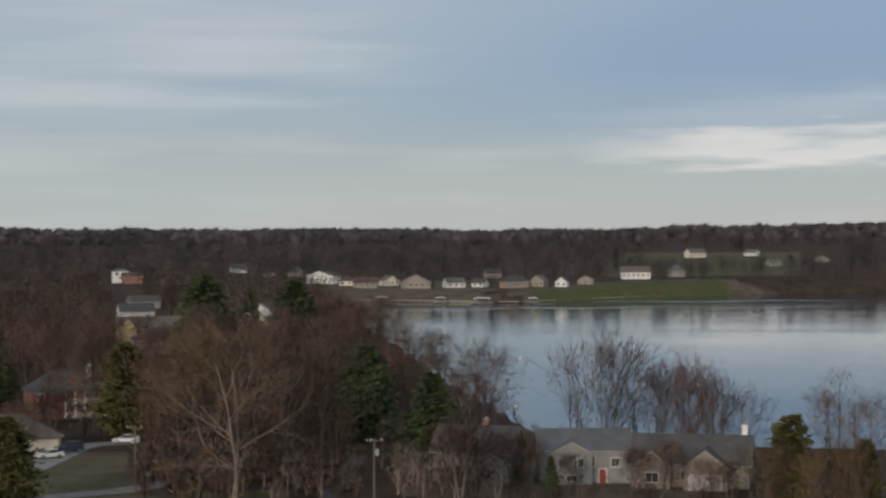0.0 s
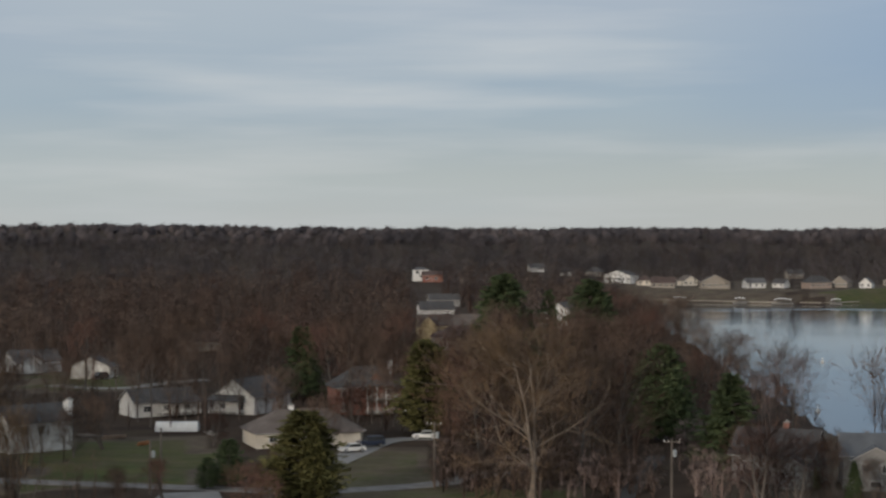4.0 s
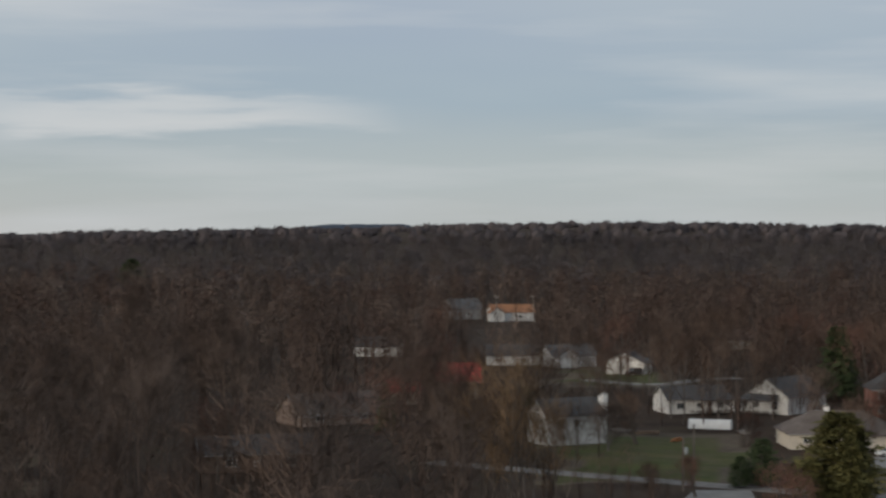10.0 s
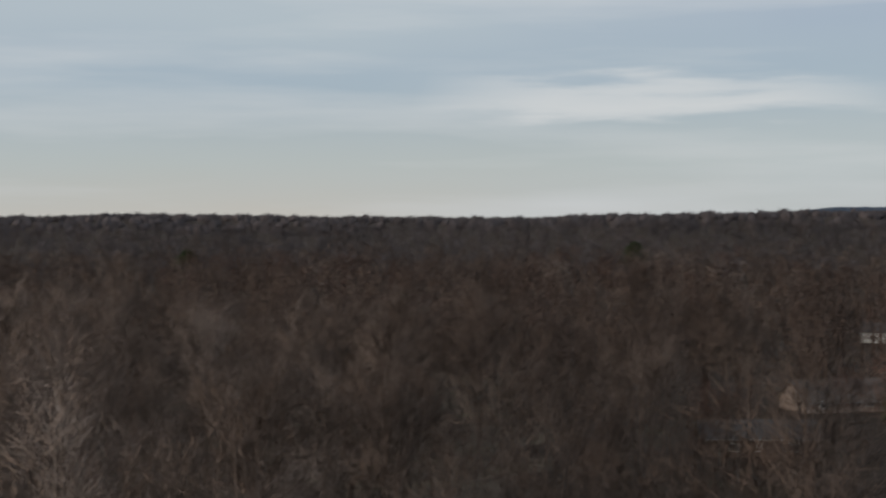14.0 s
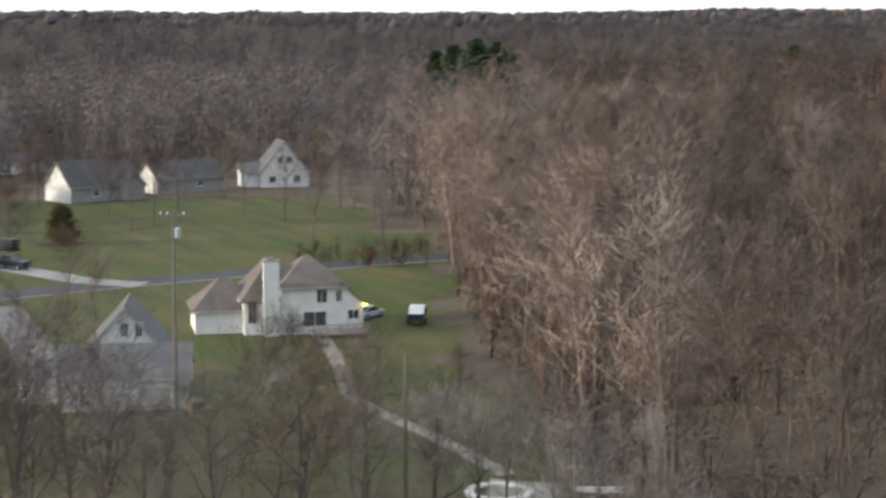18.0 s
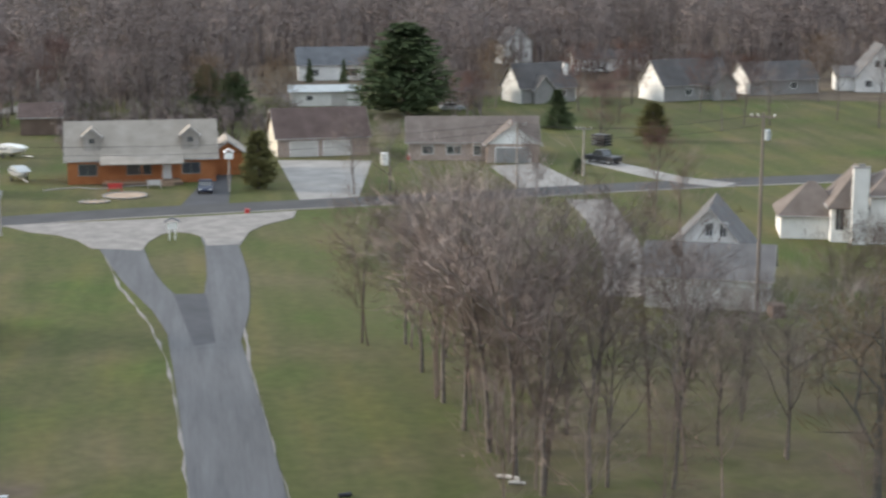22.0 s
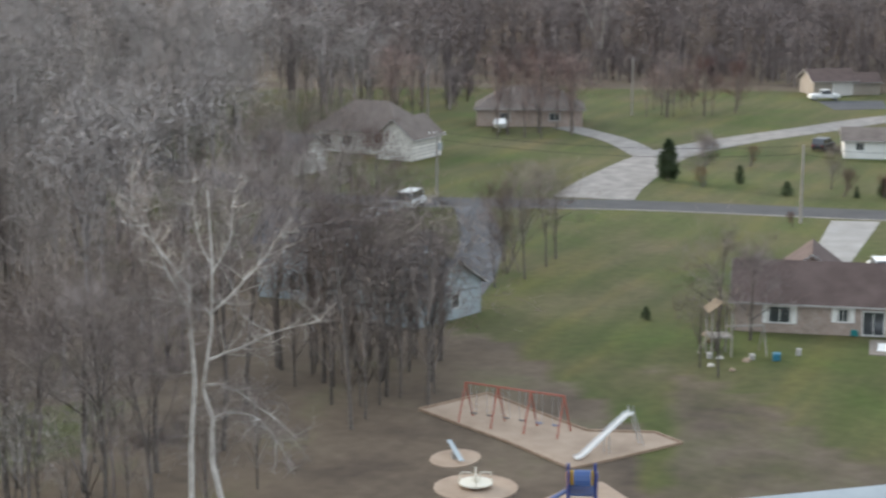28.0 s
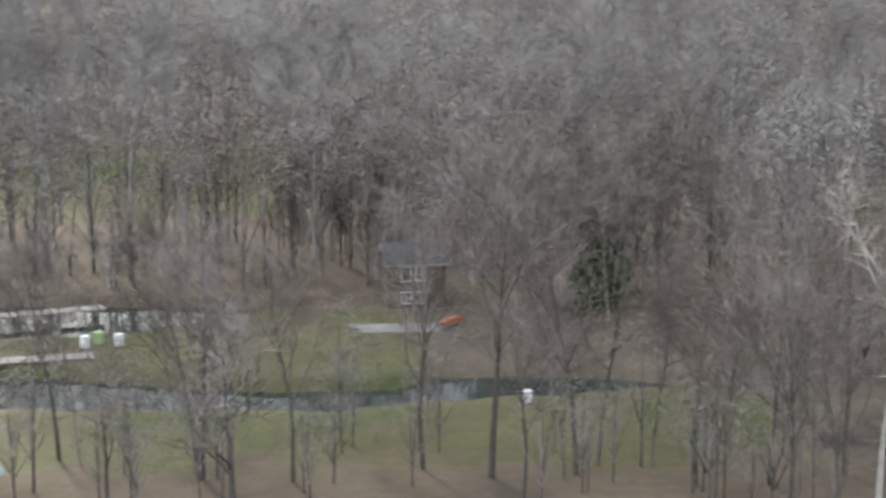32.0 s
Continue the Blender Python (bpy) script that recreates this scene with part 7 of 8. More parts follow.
boat((-238.2, -20.2), 18, "grey-white boat under a cover on a trailer", SILVER, M["pale_metal"])
boat((-261.9, -23.3), 50, "white boat on a trailer behind the yard", WHITE, WHITE)
house(98.25, 257, 5, 17.5, 7.5, 2.55, 1.25, "white_siding", "roof_taupe", "long white home with a low dark roof and a round-headed gable", windows=(('f', -6.6, 1.7, 1.2, 1.1), ('f', 0.2, 1.6, 2.2, 1.2), ('f', 5.5, 1.6, 1.6, 1.1)),
      wings=((0.0, -2.2, 5, 4, 2.55, 1.35, 'y', False), (7.6, -2.4, 4.5, 5, 2.4, 1.1, 'y', False)))
vehicle((-256.3, -48.9), 170, "suv", BLACKP, "dark suv beside the white home")
house(94.1, 292, -4, 6.4, 5.5, 3.0, 1.8, "brown_siding", "roof_brown", "dark brown wooden shed behind the log house", name="shed", category="shed", group="sheds")
house(96.0, 300, 5, 4.2, 3.6, 2.0, 1.0, "brown_siding", "roof_brown", "small brown shed with pale windows", name="shed", category="shed", group="sheds", windows=(('f', -1.1, 1.2, 0.7, 0.7), ('f', 1.1, 1.2, 0.7, 0.7)))
house(100.75, 341, 20, 8.2, 8, 2.7, 1.8, "tan_siding", "roof_brown", "pale tan gabled house with an attached garage", garages=(('f', 1.5, 3.6),), wings=((6.4, -0.8, 5, 6, 2.4, 1.4, 'x', False),))
vehicle((-322.8, -61.8), 120, "pickup", WHITE, "white pickup truck on the parking pad")
boxy("utility_cabinet", (-227.4, -28.9), (0.8, 0.6, 1.0), M["trim"], "small white cabinet near the drive", "cabinet")

# garages and houses north of the log house
house(85.35, 262.5, 10, 13.5, 9, 2.9, 3.6, "tan_brick", "roof_brown", "detached brick garage with two doors and a brown roof", garages=(('f', -2.9, 3.9), ('f', 2.0, 3.9)), ends="cream_siding")
top = house(80.35, 257.5, 2, 18.6, 9, 2.7, 3.0, "tan_brick", "roof_taupe", "brick ranch house with a white-gabled garage", windows=(('f', -6.5, 1.5, 1.6, 1.2), ('f', -2.8, 1.5, 2.0, 1.2), ('f', 0.6, 1.4, 1.0, 1.4)), wings=((5.6, -4.6, 7.4, 6, 2.7, 2.7, 'y', False),))
add_door(top, Matrix.Translation((5.6, -7.6, 0)) @ pose(0, 0, 0, 0, 0, 180), 4.9, 2.2, M["grey_siding"], "garage_door")
bm = bmesh.new()
prism(bm, [(-3.6, 2.75), (3.6, 2.75), (0, 5.3)], -0.04, 0.04, Matrix.Translation((5.6, -7.63, 0)))
part("gable_panel", bm, M["white_siding"], top, "white boarded gable")
boxy("propane_tank", (-246.2, 29.4), (1.0, 1.0, 1.7), M["trim"], "white upright tank beside the garage", "tank")
boxy("garden_cooler", (-251.0, 33.6), (0.8, 0.6, 0.8), RED, "red and white cooler by the wall", "box", 0, M["trim"])
vehicle((-243.4, 60.3), 215, "pickup", BLACKP, "black pickup truck with tall side boards")
bm = bmesh.new()
for k in range(4):
    box(bm, (0, 0, 0.9 + 0.45 * k), (2.6, 1.8, 0.3))
ob = part("dump_trailer", bm, M["black"], None)
x, y = (-254.0, 62.7)
ob.matrix_world = pose(x, y, 0.4, 0, 0, 35)
tagged(ob, "dark high-sided trailer behind the pickup", "trailer")
house(84.85, 382, 3, 15, 9, 3.4, 3.2, "white_siding", "roof_slate", "white house with a slate roof and a picture window", windows=(('f', 3.5, 1.7, 3.2, 1.6), ('f', -4, 1.7, 1.6, 1.4)))
house(85.1, 330, 2, 13, 7, 2.6, 0.8, "white_siding", "pale_metal", "low white building with a pale flat roof", windows=(('f', -3, 1.5, 1.2, 0.9),), garages=(('f', 2.5, 3.0),))
# white house: shaded front coloured as grey siding, sunlit gable ends as white
house(78.2, 336, 28, 11.5, 8, 3.0, 4.0, "grey_siding", "roof_dark", "white gabled house with a grey roof and a chimney", windows=(('f', -2, 1.7, 1.4, 1.2), ('f', 3, 1.7, 1.4, 1.2)), wings=((-1.5, -3.8, 4, 3, 2.8, 2.2, 'y', False),), chimneys=((4.6, -2, 7.0, "trim"),), ends="white_siding")
house(79.0, 420, 20, 7, 6, 5.0, 3.6, "white_siding", "roof_grey", "small white steep-gabled house", ridge='y')
# the same for these two: grey stands for shade, white ends for sun
house(73.5, 343, 32, 15, 9, 3.2, 4.2, "grey_siding", "roof_dark", "white house with a tall lit gable and a grey roof", windows=(('f', -2, 1.7, 1.4, 1.2), ('f', 3, 1.7, 1.4, 1.2)), wings=((5, -4, 5, 5, 3.0, 2.4, 'y', False),), ends="white_siding")
house(70.7, 357, 30, 15, 8, 3.0, 3.0, "grey_siding", "roof_dark", "white gabled house with a long slate roof", windows=(('f', 2, 1.7, 1.4, 1.2),), ends="white_siding")
house(67.5, 366, 10, 10, 9, 3.2, 6.0, "white_siding", "roof_grey", "tall white gabled house with a pair of upper windows", ridge='y', windows=(('f', -0.9, 5.6, 1.1, 1.4), ('f', 0.9, 5.6, 1.1, 1.4), ('f', -2.5, 1.7, 1.4, 1.3), ('f', 2.5, 1.7, 1.4, 1.3)), wings=((-6.4, 1, 4, 6, 3.0, 1.6, 'x', False),))
house(81.2, 330, 0, 9, 8, 2.9, 3.0, "tan_brick", "roof_brown", "brick house with a brown roof beyond the spruce")
house(76.0, 405, 10, 16, 8, 2.8, 1.6, "white_siding", "roof_dark", "long low white home among bare trees")
for az, d in ((81.0, 318), (77.2, 388), (76.2, 396), (72.6, 352)):
    vehicle(at(az, d), 10 + az, "sedan", SILVER if d < 390 else WHITE, "parked car before the white houses")

# weathered garage with a steep wing
top = house(72.55, 160.5, -4, 11.0, 7.0, 3.0, 2.3, "white_siding", "roof_grey", "weathered white garage with a steep grey gabled roof", wings=((-0.4, 7.5, 8.0, 8.5, 3.6, 4.4, 'y', False),), garages=(('f', 2.6, 3.0),))
add_window(top, Matrix.Translation((0.9, 3.22, 6.1)) @ pose(0, 0, 0, 0, 0, 180), 0.7, 1.3)
add_window(top, Matrix.Translation((-0.4, 3.22, 6.1)) @ pose(0, 0, 0, 0, 0, 180), 0.7, 1.3)
boxy("firewood_crate", (-146.1, 52.1), (1.6, 1.2, 1.1), M["brown_siding"], "dark wooden crate beside the garage", "crate")

# cream house with the tall chimney
top = house(66.7, 197.5, 8, 7.0, 9.0, 5.4, 2.8, "white_siding", "roof_taupe", "cream two-storey house with a tall pale chimney", hip=True, windows=(('f', 1.0, 4.2, 1.2, 1.5), ('f', 2.9, 4.2, 0.7, 1.3), ('f', 0.2, 1.7, 2.6, 1.7)),
            wings=((-4.5, 0.5, 6, 8.5, 4.2, 3.6, 'y', True), (-9.2, 1.5, 7.0, 7.0, 2.8, 3.0, 'x', True)))
prism_bm = bmesh.new()      # catslide side under a long sloping roof
prism(prism_bm, [(3.4, -0.4), (5.6, -0.4), (5.6, 3.2), (3.4, 5.3)], -4.52, 4.4)
part("side_wall", prism_bm, M["white_siding"], top)
prism_bm = bmesh.new()
prism(prism_bm, [(3.0, 5.75), (6.1, 2.8), (6.1, 2.95), (3.0, 5.9)], -4.95, 4.8)
part("side_roof", prism_bm, M["roof_taupe"], top)
add_window(top, Matrix.Translation((4.5, -4.52, 2.1)) @ pose(0, 0, 0, 0, 0, 180), 1.3, 1.1)
add_chimney(top, -4.6, -4.6, 8.3, M["white_siding"], 1.7, 0.9)
add_window(top, Matrix.Translation((-6.6, -3.78, 2.6)) @ pose(0, 0, 0, 0, 0, 180), 1.0, 2.6)
add_window(top, Matrix.Translation((-2.6, -3.78, 2.6)) @ pose(0, 0, 0, 0, 0, 180), 0.9, 2.4)
bm = bmesh.new()
box(bm, (2.6, -6.2, 0.5), (6.2, 3.2, 0.2))
part("deck", bm, M["wood_grey"], top)
for u in np.linspace(-0.4, 5.6, 5):
    bm = bmesh.new()
    box(bm, (u, -7.7, 0.7), (0.12, 0.12, 1.6))
    part("deck_post", bm, M["wood_grey"], top)
bm = bmesh.new()
for z in (0.8, 1.5):
    box(bm, (2.6, -7.7, z), (6.2, 0.06, 0.1))
for k in range(30):
    box(bm, (-0.4 + 0.21 * k, -7.7, 1.1), (0.05, 0.05, 0.7))
part("deck_rail", bm, M["wood_grey"], top)
bm = bmesh.new()
box(bm, (5.75, -4.8, 3.15), (0.5, 0.24, 0.24), None, 0.03)
lamp_mat = bpy.data.materials.new("lamp_glow")
lamp_mat.use_nodes = True
lamp_mat.node_tree.nodes["Principled BSDF"].inputs["Emission Color"].default_value = (1.0, 0.62, 0.08, 1)
lamp_mat.node_tree.nodes["Principled BSDF"].inputs["Emission Strength"].default_value = 3.0
part("porch_lamp", bm, lamp_mat, top, "lit amber porch lamp")
boat((-178.4, 90.5), 150, "white-covered boat on a trailer by the woods", BLACKP, WHITE)
vehicle((-183.7, 86.8), 120, "sedan", SILVER, "silver car beside the cream house")

# cabin deck in the woods
dx, dy = at(57.35, 112.4)
top = empty("boat_deck", pose(dx - 0.9, dy + 2.65, 0, 0, 0, 19))
tagged(top, "weathered grey timber deck with an orange skirt", "deck")
bm = bmesh.new()
box(bm, (0, 0, 1.0), (9.5, 5.5, 0.25))
part("deck_floor", bm, M["wood_deck"], top)
for k in range(5):
    bm = bmesh.new()
    box(bm, (-4.4 + 2.2 * k, -2.55, 0.45), (0.15, 0.15, 1.1))
    part("post", bm, M["wood"], top)
for k in range(5):
    bm = bmesh.new()
    box(bm, (-3.85 + 1.93 * k, -2.8 + 0.02 * (k % 2), 0.46), (1.9, 0.06, 0.9), None, 0.02)
    part("skirt_panel", bm, paint("orange_tarp", (0.42, 0.165, 0.03), 0.75), top, "orange tarpaulin skirt panel")
bm = bmesh.new()
for k in range(40):
    box(bm, (-4.6 + 0.235 * k, 2.6, 1.5), (0.05, 0.05, 0.8))
box(bm, (0, 2.6, 1.95), (9.5, 0.1, 0.08))
part("rail", bm, M["wood"], top)
bm = bmesh.new()
rr = []
for t, w in ((-2.2, 0.05), (-1.4, 0.35), (0, 0.45), (1.4, 0.35), (2.2, 0.05)):
    rr.append([bm.verts.new(p) for p in ((t, -w, 0.0), (t, -w * 0.6, 0.3), (t, 0, 0.38), (t, w * 0.6, 0.3), (t, w, 0.0))])
for a, b in zip(rr, rr[1:]):
    for k in range(4):
        bm.faces.new((a[k], a[k + 1], b[k + 1], b[k]))
ob = part("canoe", bm, WHITE, None)
ob.matrix_world = pose(*at(56.9, 127.0), 0.3, 0, 0, 60)
tagged(ob, "white upturned canoe on the ground", "canoe")
house(45.0, 150, 6, 4.2, 6.5, 0.5, 4.0, "brown_siding", "roof_rust", "steep rust-roofed cabin hidden in the woods", ridge='y', name="cabin", category="cabin", windows=(('f', 0, 1.2, 0.8, 0.9),))

# ================= south-west: blue house, playground, pond =================
house(115.3, 256, -32, 14, 9, 3.4, 3.7, "stone", "roof_taupe", "pale stone house with a taupe hipped roof", hip=True, windows=(('f', -5, 1.8, 1.6, 1.4), ('f', -1.5, 1.8, 1.6, 1.4), ('f', 4, 1.8, 1.6, 1.4), ('r', 0, 1.8, 1.8, 1.4)), wings=((8.5, -4, 6, 8, 3.2, 2.4, 'y', False),))
house(118.0, 236, -38, 8, 6, 3.2, 1.8, "stone", "roof_grey", "small pale stone outbuilding", name="outbuilding", category="outbuilding", windows=(('f', 0, 1.4, 0.9, 0.9),))
house(110.2, 288, 0, 17, 10, 2.9, 3.0, "tan_brick", "roof_taupe", "brick house with a taupe roof behind red-budding trees", hip=True, windows=(('f', -4, 1.6, 1.6, 1.2), ('f', 4, 1.6, 1.6, 1.2)))
boat((-257.4, -99.6), 20, "white boat parked on the lawn", WHITE, WHITE)
house(114.2, 152, -42, 11, 7, 2.9, 2.2, "blue_siding", "roof_slate", "pale blue house half hidden by trees", windows=(('f', -4, 1.6, 1.2, 1.3), ('f', 0, 1.6, 1.2, 1.3), ('r', 0, 1.6, 1.0, 1.3)), wings=((3, -3.2, 5, 4, 2.8, 1.7, 'y', False),))
house(117.4, 160, -20, 7.5, 7, 5.2, 2.4, "blue_siding", "roof_slate", "pale blue upper wing with tall windows", windows=(('f', -2, 4.0, 1.0, 1.4), ('f', 2, 4.0, 1.0, 1.4), ('f', 0, 1.6, 1.4, 1.6)))
for px, hd, sh, col, words in (((-177.7, -84.3), 200, "sedan", WHITE, "white car parked under the trees"), ((-183.0, -84.4), 190, "sedan", SILVER, "silver car parked under the trees"), ((-187.9, -83.8), 185, "van", WHITE, "white van parked near the road"),
                               ((-164.4, -71.6), 220, "pickup", BLACKP, "dark pickup truck on the gravel"), ((-159.9, -71.1), 240, "sedan", SILVER, "silver car among clutter")):
    vehicle(px, hd, sh, col, words)
for k, px in enumerate(((-157.1, -71.4), (-149.2, -68.9), (-156.2, -68.9))):
    boxy("junk_crate", px, (1.4, 1.1, 0.9), M["wood_grey"] if k else M["pale_metal"], "grey crate among yard clutter", "crate", 30 * k, group="yard crates")

# playground
slab("play_surface", [(-110.1, -48.6), (-115.9, -45.7), (-112.4, -40.2), (-109.8, -36.0), (-111.2, -31.7), (-109.6, -29.4), (-104.5, -32.5), (-101.6, -34.4), (-105.3, -40.0)], M["mulch"], "tan wood-chip play surface", "play surface", 0.06, 0.1)
slab("play_surface_2", [(-95.7, -34.0), (-98.4, -33.3), (-100.0, -31.8), (-97.6, -29.4), (-94.2, -29.4), (-92.6, -32.0)], M["mulch"], "tan wood-chip play surface", "play surface", 0.06, 0.1)
edge = [(-110.1, -48.6), (-115.9, -45.7), (-112.4, -40.2), (-109.8, -36.0), (-111.2, -31.7), (-109.6, -29.4), (-104.5, -32.5), (-101.6, -34.4), (-105.3, -40.0), (-110.1, -48.6)]
for a, b in zip(edge, edge[1:]):
    bm = bmesh.new()
    L = math.dist(a, b)
    box(bm, (0, 0, 0.09), (L, 0.16, 0.2), pose((a[0] + b[0]) / 2, (a[1] + b[1]) / 2, 0, 0, 0, math.degrees(math.atan2(b[1] - a[1], b[0] - a[0]))), 0.03)
    tagged(part("timber_edging", bm, M["wood"], None), "pale timber edging of the play surface", "edging", "timber edging")
a, b = Vector((*(-109.0, -44.6), 0)), Vector((*(-108.3, -37.2), 0))
top = empty("swing_set", pose((a.x + b.x) / 2, (a.y + b.y) / 2, 0.05, 0, 0, math.degrees(math.atan2(b.y - a.y, b.x - a.x))))
tagged(top, "red metal swing set with four swings", "swing set")
L = (b - a).length
SWR = paint("swing_red", (0.34, 0.095, 0.06), 0.5)
part("top_beam", tube(bmesh.new(), [(-L / 2, 0, 2.7), (L / 2, 0, 2.7)], (0.07, 0.07), 8), SWR, top)
for u in (-L / 2, -L / 6, L / 6, L / 2):
    for s in (-1, 1):
        part("leg", tube(bmesh.new(), [(u, s * 1.1, 0), (u, 0, 2.7)], (0.06, 0.06), 6), SWR, top)
for k in range(6):
    u = -L / 2 + L / 12 + k * L / 6
    for s in (-0.22, 0.22):
        part("chain", tube(bmesh.new(), [(u + s, 0, 2.65), (u + s, 0.05, 0.62)], (0.018, 0.018), 3), M["steel"], top)
    bm = bmesh.new()
    box(bm, (u, 0.05, 0.58), (0.5, 0.2, 0.06), None, 0.02)
    part("swing_seat", bm, BLUE if k > 3 else M["black"], top)
# long steel slide
x, y = (-103.4, -34.7)
x2, y2 = (-108.3, -31.8)
top = empty("metal_slide", pose(x, y, 0.06, 0, 0, math.degrees(math.atan2(y2 - y, x2 - x))))
tagged(top, "long bright steel slide with a ladder", "slide")
L = math.dist((x, y), (x2, y2)) - 0.9
bm = bmesh.new()
prism(bm, [(0.0, 0.14), (0.5, 0.2), (L - 0.5, 2.3), (L, 2.36), (L, 2.3), (L - 0.5, 2.23), (0.5, 0.13), (0.0, 0.07)], -0.22, 0.22)
part("chute", bm, paint("slide_steel", (0.78, 0.75, 0.70), 0.45), top)
for s in (-0.24, 0.24):
    part("side_rail", tube(bmesh.new(), [(0, s, 0.2), (0.5, s, 0.28), (L - 0.5, s, 2.4), (L, s, 2.46)], [0.035] * 4, 5), M["steel"], top)
    part("ladder_rail", tube(bmesh.new(), [(L + 0.9, s, 0), (L, s, 2.36), (L - 0.15, s, 2.8)], [0.04] * 3, 5), M["steel"], top)
    part("support", tube(bmesh.new(), [(L * 0.55, s, 0), (L * 0.55, s, 1.2)], (0.04, 0.04), 5), M["steel"], top)
for k in range(8):
    f = k / 8
    part("rung", tube(bmesh.new(), [(L + 0.85 - 0.85 * f, -0.24, 0.15 + 2.2 * f), (L + 0.85 - 0.85 * f, 0.24, 0.15 + 2.2 * f)], (0.03, 0.03), 4), M["steel"], top)
# merry-go-round
x, y = (-96.0, -38.6)
slab("merry_pad", [(x + 2.6 * math.cos(a), y + 2.6 * math.sin(a)) for a in np.linspace(0, 6.1, 20)], M["mulch"], "round worn patch of wood chips", "play surface", 0.05, 0.09)
top = empty("merry_go_round", pose(x, y, 0.05))
tagged(top, "small cream merry-go-round with rails", "merry-go-round")
CREAM = paint("cream_paint", (0.66, 0.62, 0.52), 0.6)
part("platform", tube(bmesh.new(), [(0, 0, 0.22), (0, 0, 0.26), (0, 0, 0.34)], (0.95, 1.05, 1.05), 20), CREAM, top)
part("hub", tube(bmesh.new(), [(0, 0, 0), (0, 0, 0.9)], (0.16, 0.08), 8), CREAM, top)
for k in range(4):
    c, s = math.cos(k * 1.571 + 0.4), math.sin(k * 1.571 + 0.4)
    part("rail", tube(bmesh.new(), [(0.2 * c, 0.2 * s, 0.34), (0.3 * c, 0.3 * s, 0.95), (0.9 * c, 0.9 * s, 0.95), (1.0 * c, 1.0 * s, 0.34)], [0.045] * 4, 5), CREAM, top)
# seesaw
x, y = (-100.9, -42.0)
slab("seesaw_pad", [(x + 2.0 * math.cos(a), y + 1.6 * math.sin(a)) for a in np.linspace(0, 6.1, 16)], M["mulch"], "worn patch under the seesaw", "play surface", 0.045, 0.08)
top = empty("seesaw", pose(x, y, 0.05, 0, 0, 40))
tagged(top, "low grey-blue plank seesaw", "seesaw")
bm = bmesh.new()
box(bm, (0, 0, 0), (2.8, 0.32, 0.08), pose(0, 0, 0.5, 0, 12, 0), 0.02)
part("plank", bm, M["blue_siding"], top)
bm = bmesh.new()
prism(bm, [(-0.3, 0), (0.3, 0), (0.05, 0.48), (-0.05, 0.48)], -0.25, 0.25)
part("stand", bm, M["wood_grey"], top)
# climbing tower
x, y = (-94.5, -31.3)
top = empty("climbing_tower", pose(x, y, 0.06, 0, 0, 20))
tagged(top, "blue and yellow plastic climbing tower", "play tower")
for sx in (-0.8, 0.8):
    for sy in (-0.8, 0.8):
        part("post", tube(bmesh.new(), [(sx, sy, 0), (sx, sy, 2.6)], (0.09, 0.09), 8), paint("post_blue", (0.03, 0.05, 0.2)), top)
bm = bmesh.new()
box(bm, (0, 0, 1.2), (1.7, 1.7, 0.12))
part("platform", bm, BLUE, top)
bm = bmesh.new()
box(bm, (-0.85, 0, 1.7), (0.08, 1.5, 0.9), None, 0.03)
part("side_panel", bm, paint("play_yellow", (0.6, 0.36, 0.03)), top, "yellow plastic panel")
bm = bmesh.new()
box(bm, (0, -0.85, 1.7), (1.5, 0.08, 0.9), None, 0.03)
part("front_panel", bm, paint("play_orange", (0.5, 0.15, 0.03)), top, "orange plastic panel")
arc = [(math.cos(a) * 0.55, 1.9 + math.sin(a) * 0.8) for a in np.linspace(0, math.pi, 9)]
part("hood", prism(bmesh.new(), arc, -0.5, 0.5, pose(0.7, 0, 0)), BLUE, top, "arched blue plastic hood")
bm = bmesh.new()
box(bm, (0, 0, 0), (0.6, 2.2, 0.08), pose(0.2, -1.8, 0.7, 32))
part("chute", bm, BLUE, top)
# pale metal shed roof in the foreground
house(101.5, 90.6, 27, 12, 7.5, 2.9, 1.5, "grey_siding", "pale_metal", "grey shed with a pale blue-grey metal roof", name="shed", category="shed", group="sheds")
house(152.6, 103, 20, 5, 5, 2.5, 1.4, "wood_grey", "pale_metal", "small shelter with a pale metal roof", name="shelter", category="shelter")
# far side of the pond
top = house(136.9, 153, 8, 5.0, 4.5, 4.4, 1.2, "brown_siding", "roof_dark", "dark cabin with tall white window frames", name="cabin", category="cabin", windows=(('f', -1.0, 3.4, 0.8, 1.2), ('f', 0.3, 3.4, 0.8, 1.2), ('f', -1.0, 1.3, 0.8, 1.0), ('f', 0.3, 1.3, 0.8, 1.0)))
boat((-100.5, -102.8), 10, "orange kayak on a rack by the cabin", paint("kayak_orange", (0.6, 0.14, 0.03)), paint("kayak_orange", (0.6, 0.14, 0.03)), (0.55, 0.35, 0.4), "kayak")
slab("cabin_terrace", [(-94.5, -109.4), (-100.3, -104.6), (-98.5, -102.0), (-93.5, -106.2)], M["gravel"], "pale terrace before the cabin", "terrace", 0.05)
boxy("white_crate", (-88.5, -82.9), (0.8, 0.6, 0.75), M["trim"], "white box at the water's edge", "box", 20)
